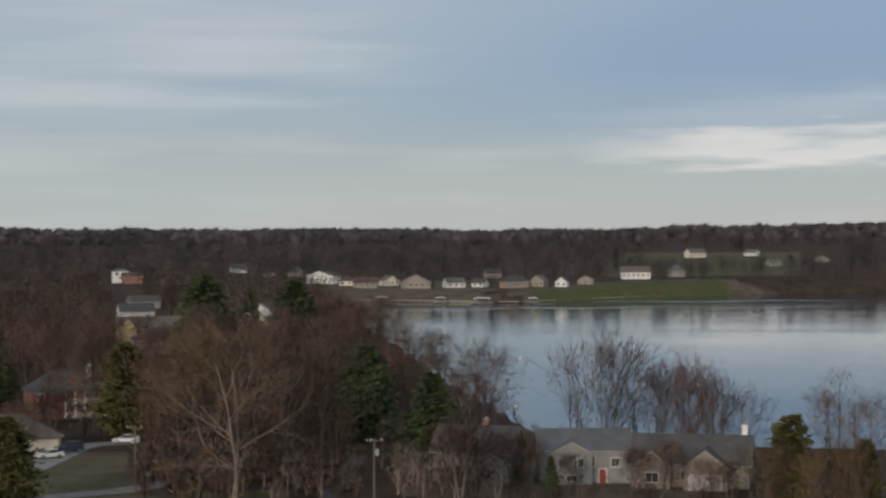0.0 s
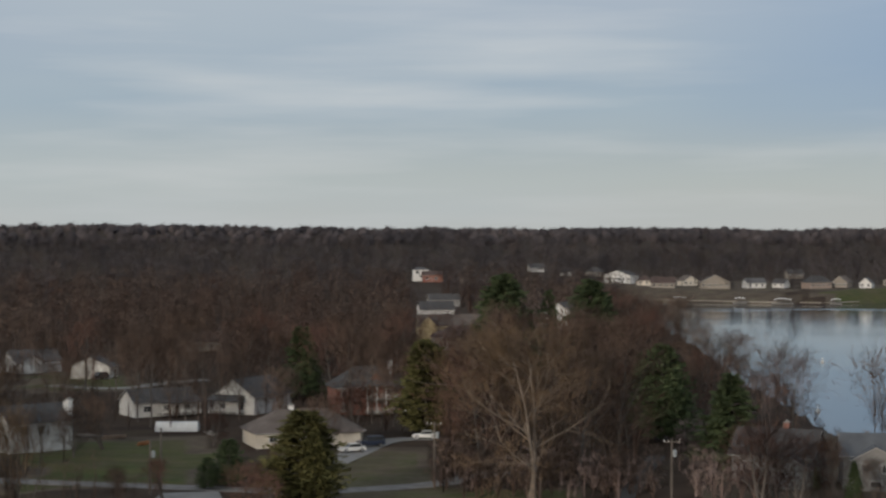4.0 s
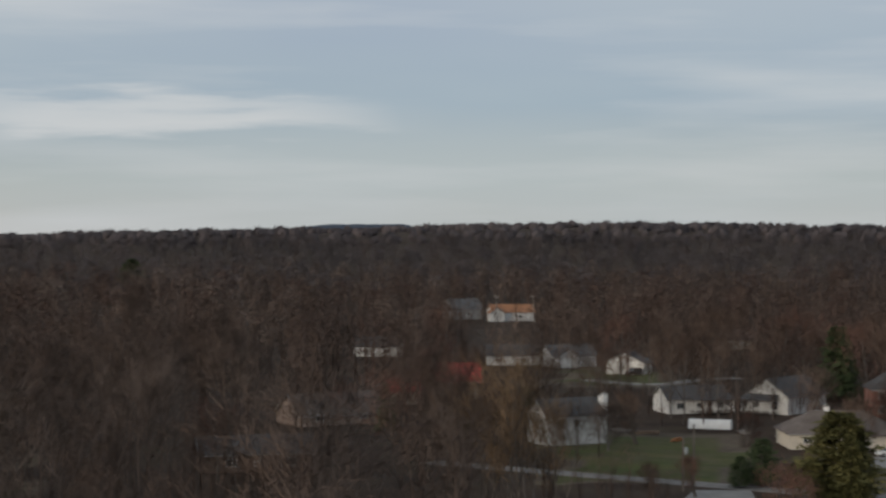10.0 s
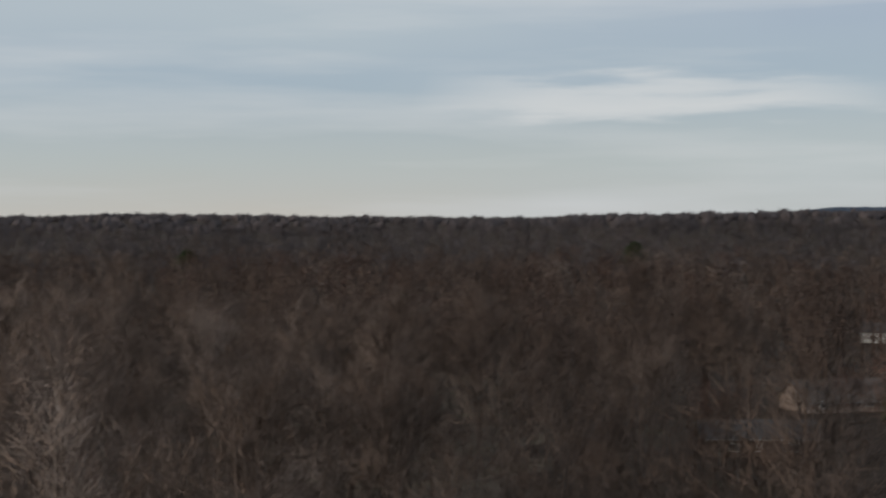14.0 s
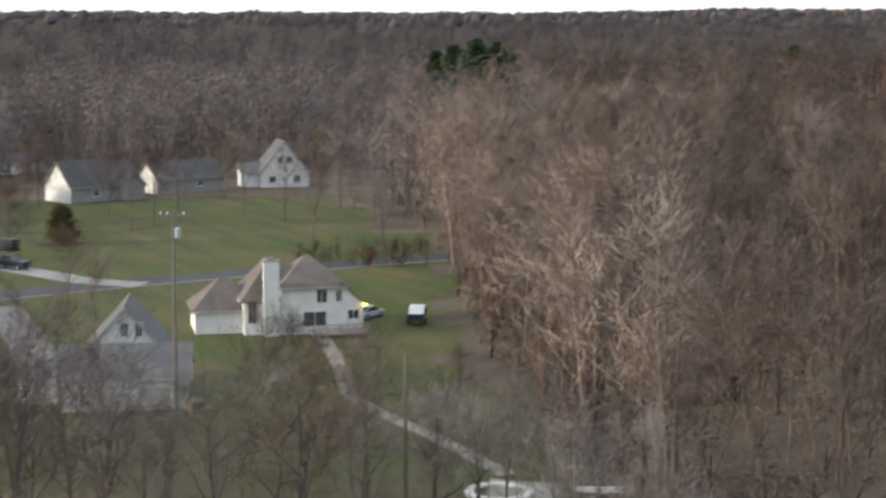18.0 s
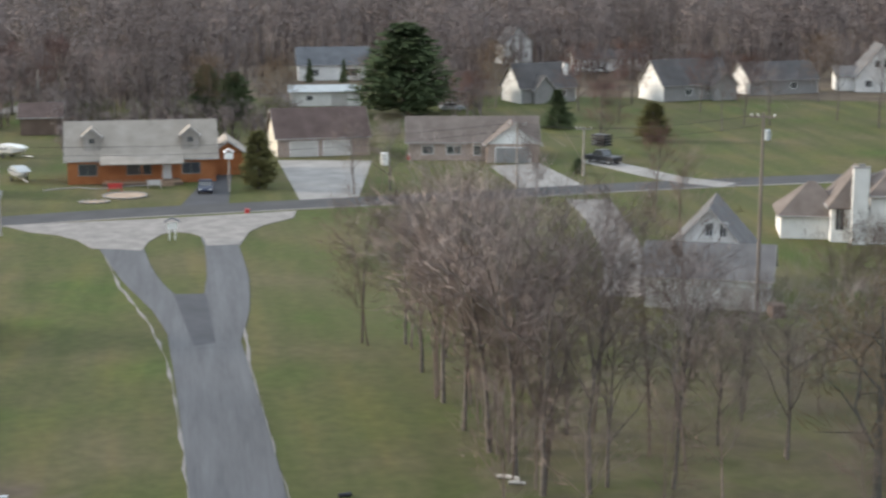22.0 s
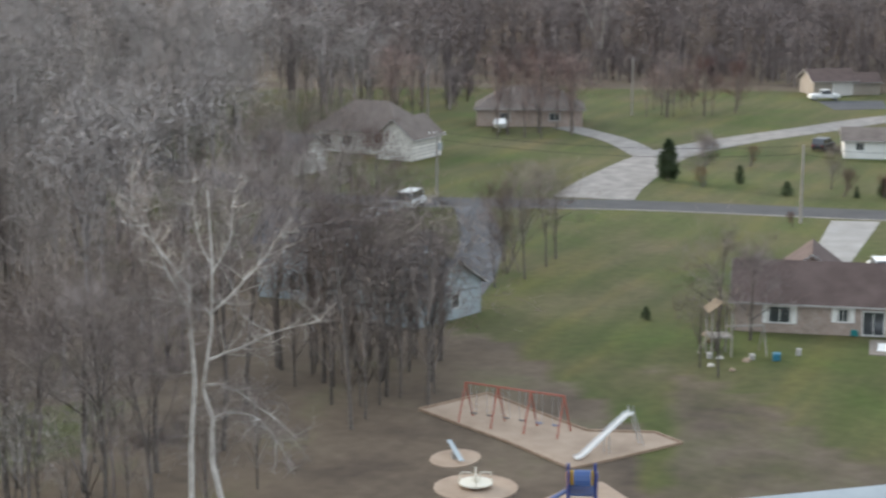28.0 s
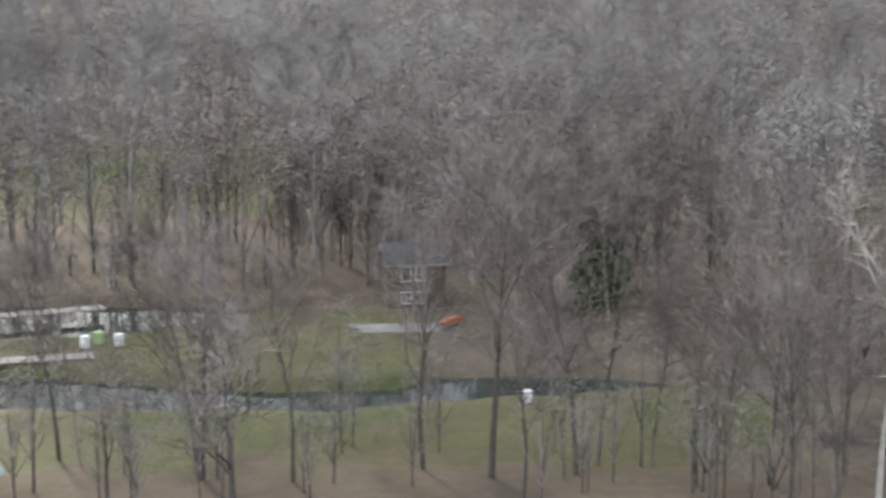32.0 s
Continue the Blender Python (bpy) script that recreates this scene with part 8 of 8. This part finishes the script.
for k, (px, w) in enumerate((((-69.4, -117.0), 9), ((-76.7, -130.9), 14))):
    top = empty("pond_dock", pose(px[0], px[1], -0.3, 0, 0, 150 + 8 * k))
    tagged(top, "low weathered plank dock at the pond", "dock", "pond docks")
    bm = bmesh.new()
    for j in range(int(w / 0.5)):
        box(bm, (-w / 2 + 0.5 * j + 0.25, 0, 0.5), (0.46, 1.8, 0.08))
    tagged(part("planks", bm, M["wood_grey"], top), kind="stuff")
    for sx in (-1, 1):
        for sy in (-0.8, 0.8):
            part("post", tube(bmesh.new(), [(sx * w * 0.45, sy, -1.0), (sx * w * 0.45, sy, 0.9)], (0.1, 0.1), 6), M["wood_grey"], top)
for k, px in enumerate(((-74.6, -118.0), (-76.1, -118.4), (-76.9, -116.6))):
    boxy("beehive", px, (0.6, 0.6, 0.9), M["trim"] if k != 1 else paint("pale_green", (0.4, 0.55, 0.25)), "pale box on the bank of the pond", "box", 10 * k, group="bank boxes")

# ---- poles and lines in the west ----
POLES = []
for az, d, h, turn, can, arms in ((101.42, 199, 8.8, 12, False, 0), (95.54, 198, 10.0, 5, False, 1), (96.0, 154.6, 7.2, 5, False, 0), (78.87, 227, 8.6, -8, False, 1), (76.72, 238, 6.8, -8, False, 1), (71.0, 152.5, 18.3, -10, True, 1), (63.5, 116.6, 12.4, -20, False, 0),
                                  (97.2, 85, 9.9, 30, True, 0), (113.21, 214, 8.0, 20, True, 1), (113.5, 289, 10.4, 20, False, 0), (94.18, 318.7, 8, 0, False, 0), (106.9, 300, 9.5, 10, False, 0)):
    utility_pole(az, d, h, az + turn, 2.2, can, arms, "pole_wood" if az < 72 else "wood_grey")
    POLES.append((*at(az, d), h - 0.1))
for i, j in ((0, 1), (1, 3), (3, 5), (1, 2), (2, 7), (0, 8)):
    wire(POLES[i], POLES[j], 1.0)
    if (i, j) != (1, 2):
        a, b = POLES[i], POLES[j]
        wire((a[0], a[1], a[2] - 0.9), (b[0], b[1], b[2] - 0.9), 1.1)
bm = bmesh.new()
x, y = at(97.2, 85)
box(bm, (x + 0.1, y + 0.2, 9.65), (0.1, 0.55, 0.08))
tube(bm, [(x + 0.1, y + 0.42, 9.65), (x + 0.1, y + 0.46, 9.85)], (0.06, 0.04), 6)
tagged(part("pole_bracket", bm, M["trim"], None), "short pale bracket with an insulator on a pole", "bracket")
# street light arm on the near pole
bm = bmesh.new()
x, y = at(97.2, 85)
tube(bm, [(x, y, 7.0), (x + 0.2, y + 1.0, 7.3), (x + 0.3, y + 1.6, 7.3)], (0.04, 0.04, 0.05), 5)
box(bm, (x + 0.35, y + 1.9, 7.27), (0.3, 0.7, 0.16))
tagged(part("lamp_arm", bm, M["steel"], None), "steel street light arm on a pole", "street light")

# ---- planting in the west ----
for az, d, h, kind, wide in ((82.55, 312, 16, "pine", 2.05), (88.03, 308, 8.0, "pine", 1.7), (88.9, 312, 9.0, "pine", 1.3), (87.3, 227.5, 7.6, "cedar", 1.45), (105.7, 228, 5.4, "pine", 1.1), (101.88, 218, 1.8, "bush", 1.2), (99.7, 218, 1.5, "spruce", 1.1), (98.88, 219, 2.4, "bush", 0.9), (74.5, 276, 6.2, "cedar", 2.1), (77.57, 292, 6.4, "spruce", 1.9),
                            (61.2, 600, 27, "pine", 1.1), (61.9, 610, 25, "pine", 1.1), (60.5, 606, 26, "pine", 1.1), (62.5, 615, 23, "pine", 1.0), (59.9, 598, 22, "pine", 1.0), (60.9, 590, 20, "pine", 1.0), (36.7, 1155, 18, "pine", 1.9), (51.1, 1000, 18, "pine", 1.7),
                            (131.1, 150, 9.5, "spruce", 0.9), (130.3, 152, 8.0, "spruce", 0.9), (84.5, 372, 5, "spruce", 0.8), (85.6, 373, 5, "spruce", 0.8), (96.2, 146.5, 2.4, "bush", 0.7), (76.9, 240, 2.2, "bush", 1.2), (103.4, 226, 2.5, "bush", 0.8), (106.3, 149, 1.2, "bush", 1.0)):
    conifer(az, d, h, kind, wide)


def white_sycamore(az, d, label):
    """Two pale stems that lean on one another, fan out above and send long crooked boughs to one side."""
    x, y = at(az, d)
    rng = random.Random(12)
    wood, crown = Sticks(), Sticks()

    def bough(p, way, length, r, level, sag):
        pts, d2 = [p], way.normalized()
        n = 7 if level == 0 else 4
        for k in range(n):
            d2 = (d2 + Vector((rng.gauss(0, 0.16), rng.gauss(0, 0.16), rng.gauss(0, 0.12) + sag))).normalized()
            pts.append(pts[-1] + d2 * length / n)
        for k in range(n):
            wood.stick(pts[k], pts[k + 1], r * (1 - 0.75 * k / n), r * (1 - 0.75 * (k + 1) / n), 4 if level == 0 else 3)
        for k in range(1, n + 1):
            for j in range(3 if level < 2 else 0):
                w2 = (d2 * 0.5 + Vector((rng.gauss(0, 0.8), rng.gauss(0, 0.8), rng.gauss(0.1, 0.6)))).normalized()
                bough(pts[k], w2, length * rng.uniform(0.18, 0.36), r * 0.34, level + 1, 0.08)
        if level == 2:
            for j in range(5):
                q = rng.choice(pts)
                w2 = (d2 + Vector((rng.gauss(0, 0.7), rng.gauss(0, 0.7), rng.gauss(0.2, 0.6)))).normalized()
                crown.stick(q, q + w2 * rng.uniform(0.3, 0.9), 0.010, 0, 1)

    stems = {"a": ((-0.5, 0, -0.4), (-0.4, 0.1, 5), (-0.1, 0.1, 8.6), (-0.3, 0.2, 12.6), (-0.25, 0.1, 14.2)), "b": ((1.6, -0.2, -0.4), (0.75, -0.1, 4.0), (0.85, 0, 6.4), (0.35, 0, 8.2), (0.9, -0.1, 11.6), (1.05, -0.1, 15.5), (0.9, 0, 19.5))}
    for key, r0 in (("a", 0.19), ("b", 0.20)):
        pts = [Vector(q) for q in stems[key]]
        for k in range(len(pts) - 1):
            wood.stick(pts[k], pts[k + 1], r0 * (1 - 0.13 * k), r0 * (1 - 0.13 * (k + 1)), 7)
    # boughs: foot (x, z), way (x, y, z), length, thickness, lift
    for px, pz, wx, wy, wz, ln, r, sag in ((-0.25, 14, -0.55, 0.3, 1.0, 7.2, 0.15, 0.10), (-0.3, 12.8, -0.3, -0.4, 1.0, 6.5, 0.13, 0.08), (0.95, 12.6, 0.9, -0.3, 0.75, 6.2, 0.14, 0.04), (1.0, 14.8, 0.35, 0.3, 1.0, 6.0, 0.12, 0.06),
                                           (1.0, 15.4, -0.4, 0.2, 1.0, 5.0, 0.11, 0.05), (0.6, 9.8, 1.0, -0.2, 0.62, 7.4, 0.13, -0.03), (0.4, 8.4, 1.0, 0.2, 0.12, 6.0, 0.10, -0.02), (0.85, 6.4, 0.8, -0.3, 0.5, 5.6, 0.11, -0.14), (-0.3, 5.4, -1.0, 0.1, 0.05, 3.2, 0.05, -0.03),
                                           (-0.1, 9.2, -1.0, -0.3, 0.15, 3.8, 0.05, 0.0), (-0.3, 12.9, -0.8, 0.2, 0.1, 4.2, 0.06, 0.02), (0.95, 12.2, -0.7, 0.6, 0.8, 4.0, 0.09, 0.05), (-0.2, 11.0, -0.3, -0.8, 0.6, 4.0, 0.07, 0.04)):
        bough(Vector((px, 0, pz)), Vector((wx, wy, wz)), ln, r * 0.75, 0, sag)
    meshes = [("trunk", mesh_of("trunk", wood.arrays(), M["bark_pale"])), ("crown", mesh_of("crown", crown.arrays(), M["twig_grey"]))]
    return thing_of("sycamore_tree", meshes, pose(x, y, ground_z(x, y), 0, 0, az), label, "tree")


white_sycamore(121.2, 97.5, "tall white-limbed leafless sycamore at the woods' edge")
sycamore(107.9, 440, 26, 60, "pale-limbed sycamore rising from the far woods", 1)
sycamore(124.8, 230, 22, 110, "pale-limbed sycamore rising from the woods", 1)
x, y = at(66.9, 104.3)
thing_of("oak_tree", [("trunk", OAK[0]), ("crown", OAK[1])], pose(x, y, ground_z(x, y), 0, 0, 130), "gnarled dark-barked leafless oak on the grass", "tree")
HEDGE = ((82.52, 142.2, 11, 0), (80.60, 117.5, 15, 1), (79.74, 112.5, 17.5, 4), (78.82, 107.3, 17, 1), (77.90, 103.7, 16, 0), (76.34, 104.2, 15, 1), (82.00, 133.2, 12.5, 2), (81.28, 124.4, 14, 0), (78.02, 113.0, 15, 1), (77.16, 116.8, 12, 0),
         (73.55, 105.7, 13, 1), (72.13, 115.4, 8, 0), (71.38, 121.6, 8, 1), (67.64, 129.2, 9, 2), (75.75, 105.7, 11, 0), (69.85, 113.1, 11, 0), (61.09, 108.5, 10, 1), (62.60, 117.7, 9, 5), (64.97, 111.7, 9, 0), (60.23, 116.2, 10, 1), (74.41, 123.7, 6, 2), (72.90, 133.4, 5, 5))
for az, d, h, kind in HEDGE:
    bare_tree(az, d, h, kind, 2)
for az, d, h, kind, red in ((74.4, 203, 10.4, 4, 1), (110.3, 165, 9.2, 1, 0), (111.3, 161, 7.6, 2, 0), (109.6, 171, 9.0, 1, 0), (110.8, 168, 8.0, 9, 0), (109.3, 175, 8.2, 2, 0), (104.0, 139, 9.5, 2, 0), (102.9, 143, 7, 5, 0), (72.3, 290, 10, 4, 0), (76.2, 268, 9.5, 5, 1), (75.6, 300, 9, 2, 1), (66.5, 262, 12, 1, 0), (65.2, 270, 12, 1, 0), (64.2, 255, 11, 0, 0), (67.4, 300, 13, 0, 0), (68.7, 310, 13, 1, 0), (64.5, 300, 14, 0, 0), (65.6, 320, 14, 2, 0), (70.8, 300, 10, 2, 0), (71.6, 300, 11, 6, 2), (76.9, 318, 11, 7, 1), (79.6, 322, 11, 7, 0), (73.0, 318, 10, 6, 2), (69.3, 340, 12, 6, 0), (66.2, 348, 12, 7, 0), (75.2, 330, 11, 7, 1), (80.3, 300, 8, 7, 2), (86.6, 300, 10, 7, 0), (88.8, 296, 11, 6, 0), (83.9, 320, 9, 6, 0),
                            (84.2, 222, 9, 2, 0), (83.0, 225, 8, 5, 0), (104.5, 225, 6, 5, 0), (97.2, 222, 6, 5, 1), (98.3, 212, 3, 5, 1), (100.5, 224, 5, 5, 0), (109.9, 275, 13, 2, 1), (110.9, 272, 11.5, 2, 1), (108.8, 277, 11, 2, 1), (104.6, 300, 9, 5, 1), (103.6, 306, 8, 5, 1), (105.8, 298, 8.5, 5, 0), (95.0, 320, 12, 5, 1), (93.5, 325, 12, 5, 1), (96.8, 322, 11, 5, 1), (92.0, 300, 12, 2, 0), (90.5, 305, 12, 0, 0),
                            (116.0, 208, 12, 2, 0), (117.6, 205, 13, 0, 0), (115.2, 200, 9, 5, 1), (116.4, 178, 13, 0, 0), (118.4, 172, 14, 1, 0), (115.5, 134, 14, 1, 0), (117.0, 128, 16, 4, 0), (118.4, 132, 17, 1, 0), (119.6, 122, 17, 4, 0), (114.9, 124, 13, 1, 0), (113.4, 128, 12, 2, 0), (116.1, 116, 15, 4, 0), (120.4, 112, 17, 1, 0),
                            (122.6, 108, 17, 0, 0), (125.0, 105, 13, 2, 0), (127.4, 104, 11, 1, 0), (131.42, 105.3, 17, 4, 0), (134.28, 104.5, 20, 4, 0), (136.6, 106, 14, 1, 0), (141.0, 104, 13, 1, 0), (144.0, 105, 15, 4, 0), (147.17, 102.5, 9, 2, 0), (148.67, 110.5, 14, 4, 0), (151.5, 105, 13, 0, 0),
                            (133.2, 100, 11, 1, 0), (143.0, 99, 11, 5, 0), (126.8, 99, 11, 1, 0), (124.4, 98, 13, 1, 0), (122.8, 97, 12, 1, 0)):
    bare_tree(az, d, h, kind, red if kind == 9 else 1 if red else 2)
bank = scatter(91, 11, 121.5, 152, 98, 114, lambda a, d: True, 0.6, 1.0) + scatter(92, 16, 126, 136.5, 133, 156, lambda a, d: pond_depth(a, d) < -1, 0.5, 0.85)
bank += scatter(93, 9, 53.5, 60.5, 96, 110, lambda a, d: True, 0.4, 0.65) + scatter(94, 10, 116.2, 121, 204, 250, lambda a, d: True, 0.4, 0.65)
stand("bank_trees", bank, near_v, M["woods_grey"], "leafless grey trees on the banks and verges", 64)
budding = scatter(40, 9, 108.4, 111.6, 268, 279, lambda a, d: True, 0.55, 0.85) + scatter(41, 16, 103, 106.5, 296, 318, lambda a, d: True, 0.4, 0.62) + scatter(42, 14, 91.5, 97.5, 300, 330, lambda a, d: True, 0.6, 0.85) + scatter(43, 7, 113.6, 116, 280, 292, lambda a, d: True, 0.7, 0.95)
fine_trees(budding, "woods_pink", "leafless tree with pinkish budding twigs", "budding trees", 68)
saplings = []
for k, (az, d, n, wide) in enumerate(((139.4, 106, 7, 1.3), (127.2, 103, 9, 1.6), (144.6, 104, 5, 1.2), (124.2, 101, 5, 1.2), (131.0, 101, 3, 1.0), (148.0, 104, 4, 1.4), (120.6, 103, 3, 0.8), (136.2, 108, 2, 0.5))):
    q = random.Random(k)
    saplings += [(*at(az + q.gauss(0, wide), d + q.gauss(0, 3)), q.uniform(0.34, 0.6)) for j in range(n)]
fine_trees([(*at(103.9, 130.6), 0.62), (*at(104.5, 133.5), 0.5)], "woods_grey", "leafless grey tree beside the play set", "garden trees", 73)
fine_trees(saplings, "woods_pale", "pale leafless sapling under the taller trees", "saplings", 67)
fine_trees(scatter(70, 8, 113.0, 115.2, 130, 142, lambda a, d: True, 0.6, 0.8) + scatter(95, 30, 112.8, 118.8, 118, 141, lambda a, d: True, 0.5, 0.9), "woods_grey", "leafless grey tree before the blue house", "garden trees", 65)
a, b = Vector((-142.9, 18.8)), Vector((-100.4, 22.0))
rng = random.Random(5)
row = []
for k in range(26):
    q = a.lerp(b, (k + rng.random()) / 26) + Vector((rng.gauss(0, 2.2), rng.gauss(0, 2.2)))
    row.append((q.x, q.y, rng.uniform(0.5, 0.78)))
row += scatter(96, 34, 61, 79.5, 92, 150, lambda a, d: math.dist(at(a, d), at(72.55, 160.5)) > 17 and math.dist(at(a, d), at(60.4, 127)) > 9, 0.35, 0.72)
stand("hedgerow_trees", row, near_v, M["woods_ash"], "dense leafless hedgerow along the lawn", 66)

# low shrubs by the road and clutter beside the ranch house
for az, d, h, hue in ((101.66, 196.4, 1.5, 1), (98.84, 218.7, 2.6, 1), (98.14, 215.5, 2.2, 1), (100.08, 218.9, 3.0, 0), (104.56, 222.9, 2.4, 2), (103.09, 242.1, 2.6, 2), (104.45, 242.8, 3.2, 0)):
    bare_tree(az, d, h, 10, hue, group="shrubs", label="small leafless shrub on the lawn by the road")
for k, (px, sz) in enumerate((((-139.8, -35.7), 0.5), ((-132.6, -32.7), 0.35), ((-132.5, -30.6), 0.4), ((-130.0, -32.7), 0.3), ((-129.3, -30.9), 0.3))):
    bm = bmesh.new()
    bmesh.ops.create_icosphere(bm, subdivisions=2, radius=sz)
    for v in bm.verts:
        v.co *= 0.8 + 0.4 * noise.noise(v.co * 2.1 + Vector((k * 3.0, 0, 0)))
        v.co.z *= 0.7
    ob = part("garden_stone", bm, M["stone"] if k % 2 else M["mulch"], None)
    ob.matrix_world = pose(px[0], px[1], ground_z(*px) + 0.15 * sz)
    tagged(ob, "rough pale stone on the worn lawn", "stone", "garden stones")
for px, ln, rz in ((at(79.1, 106.8), 1.5, 60), (at(78.8, 105.7), 1.1, 75)):
    ob = part("fallen_log", tube(bmesh.new(), [(-ln / 2, 0, 0.12), (0, 0.05, 0.14), (ln / 2, 0, 0.1)], (0.13, 0.15, 0.1), 8), M["bark_pale"], None)
    ob.matrix_world = pose(*px, 0.02, 0, 0, rz)
    tagged(ob, "short bleached log lying at the hedgerow", "log", "fallen logs")
ob = part("culvert_pipe", tube(bmesh.new(), [(-0.4, 0, 0.12), (0.4, 0, 0.14)], (0.14, 0.14), 10), M["black"], None)
ob.matrix_world = pose(*at(84.6, 103.5), 0, 0, 0, 100)
tagged(ob, "short dark drain pipe in the grass beside the lane", "pipe")
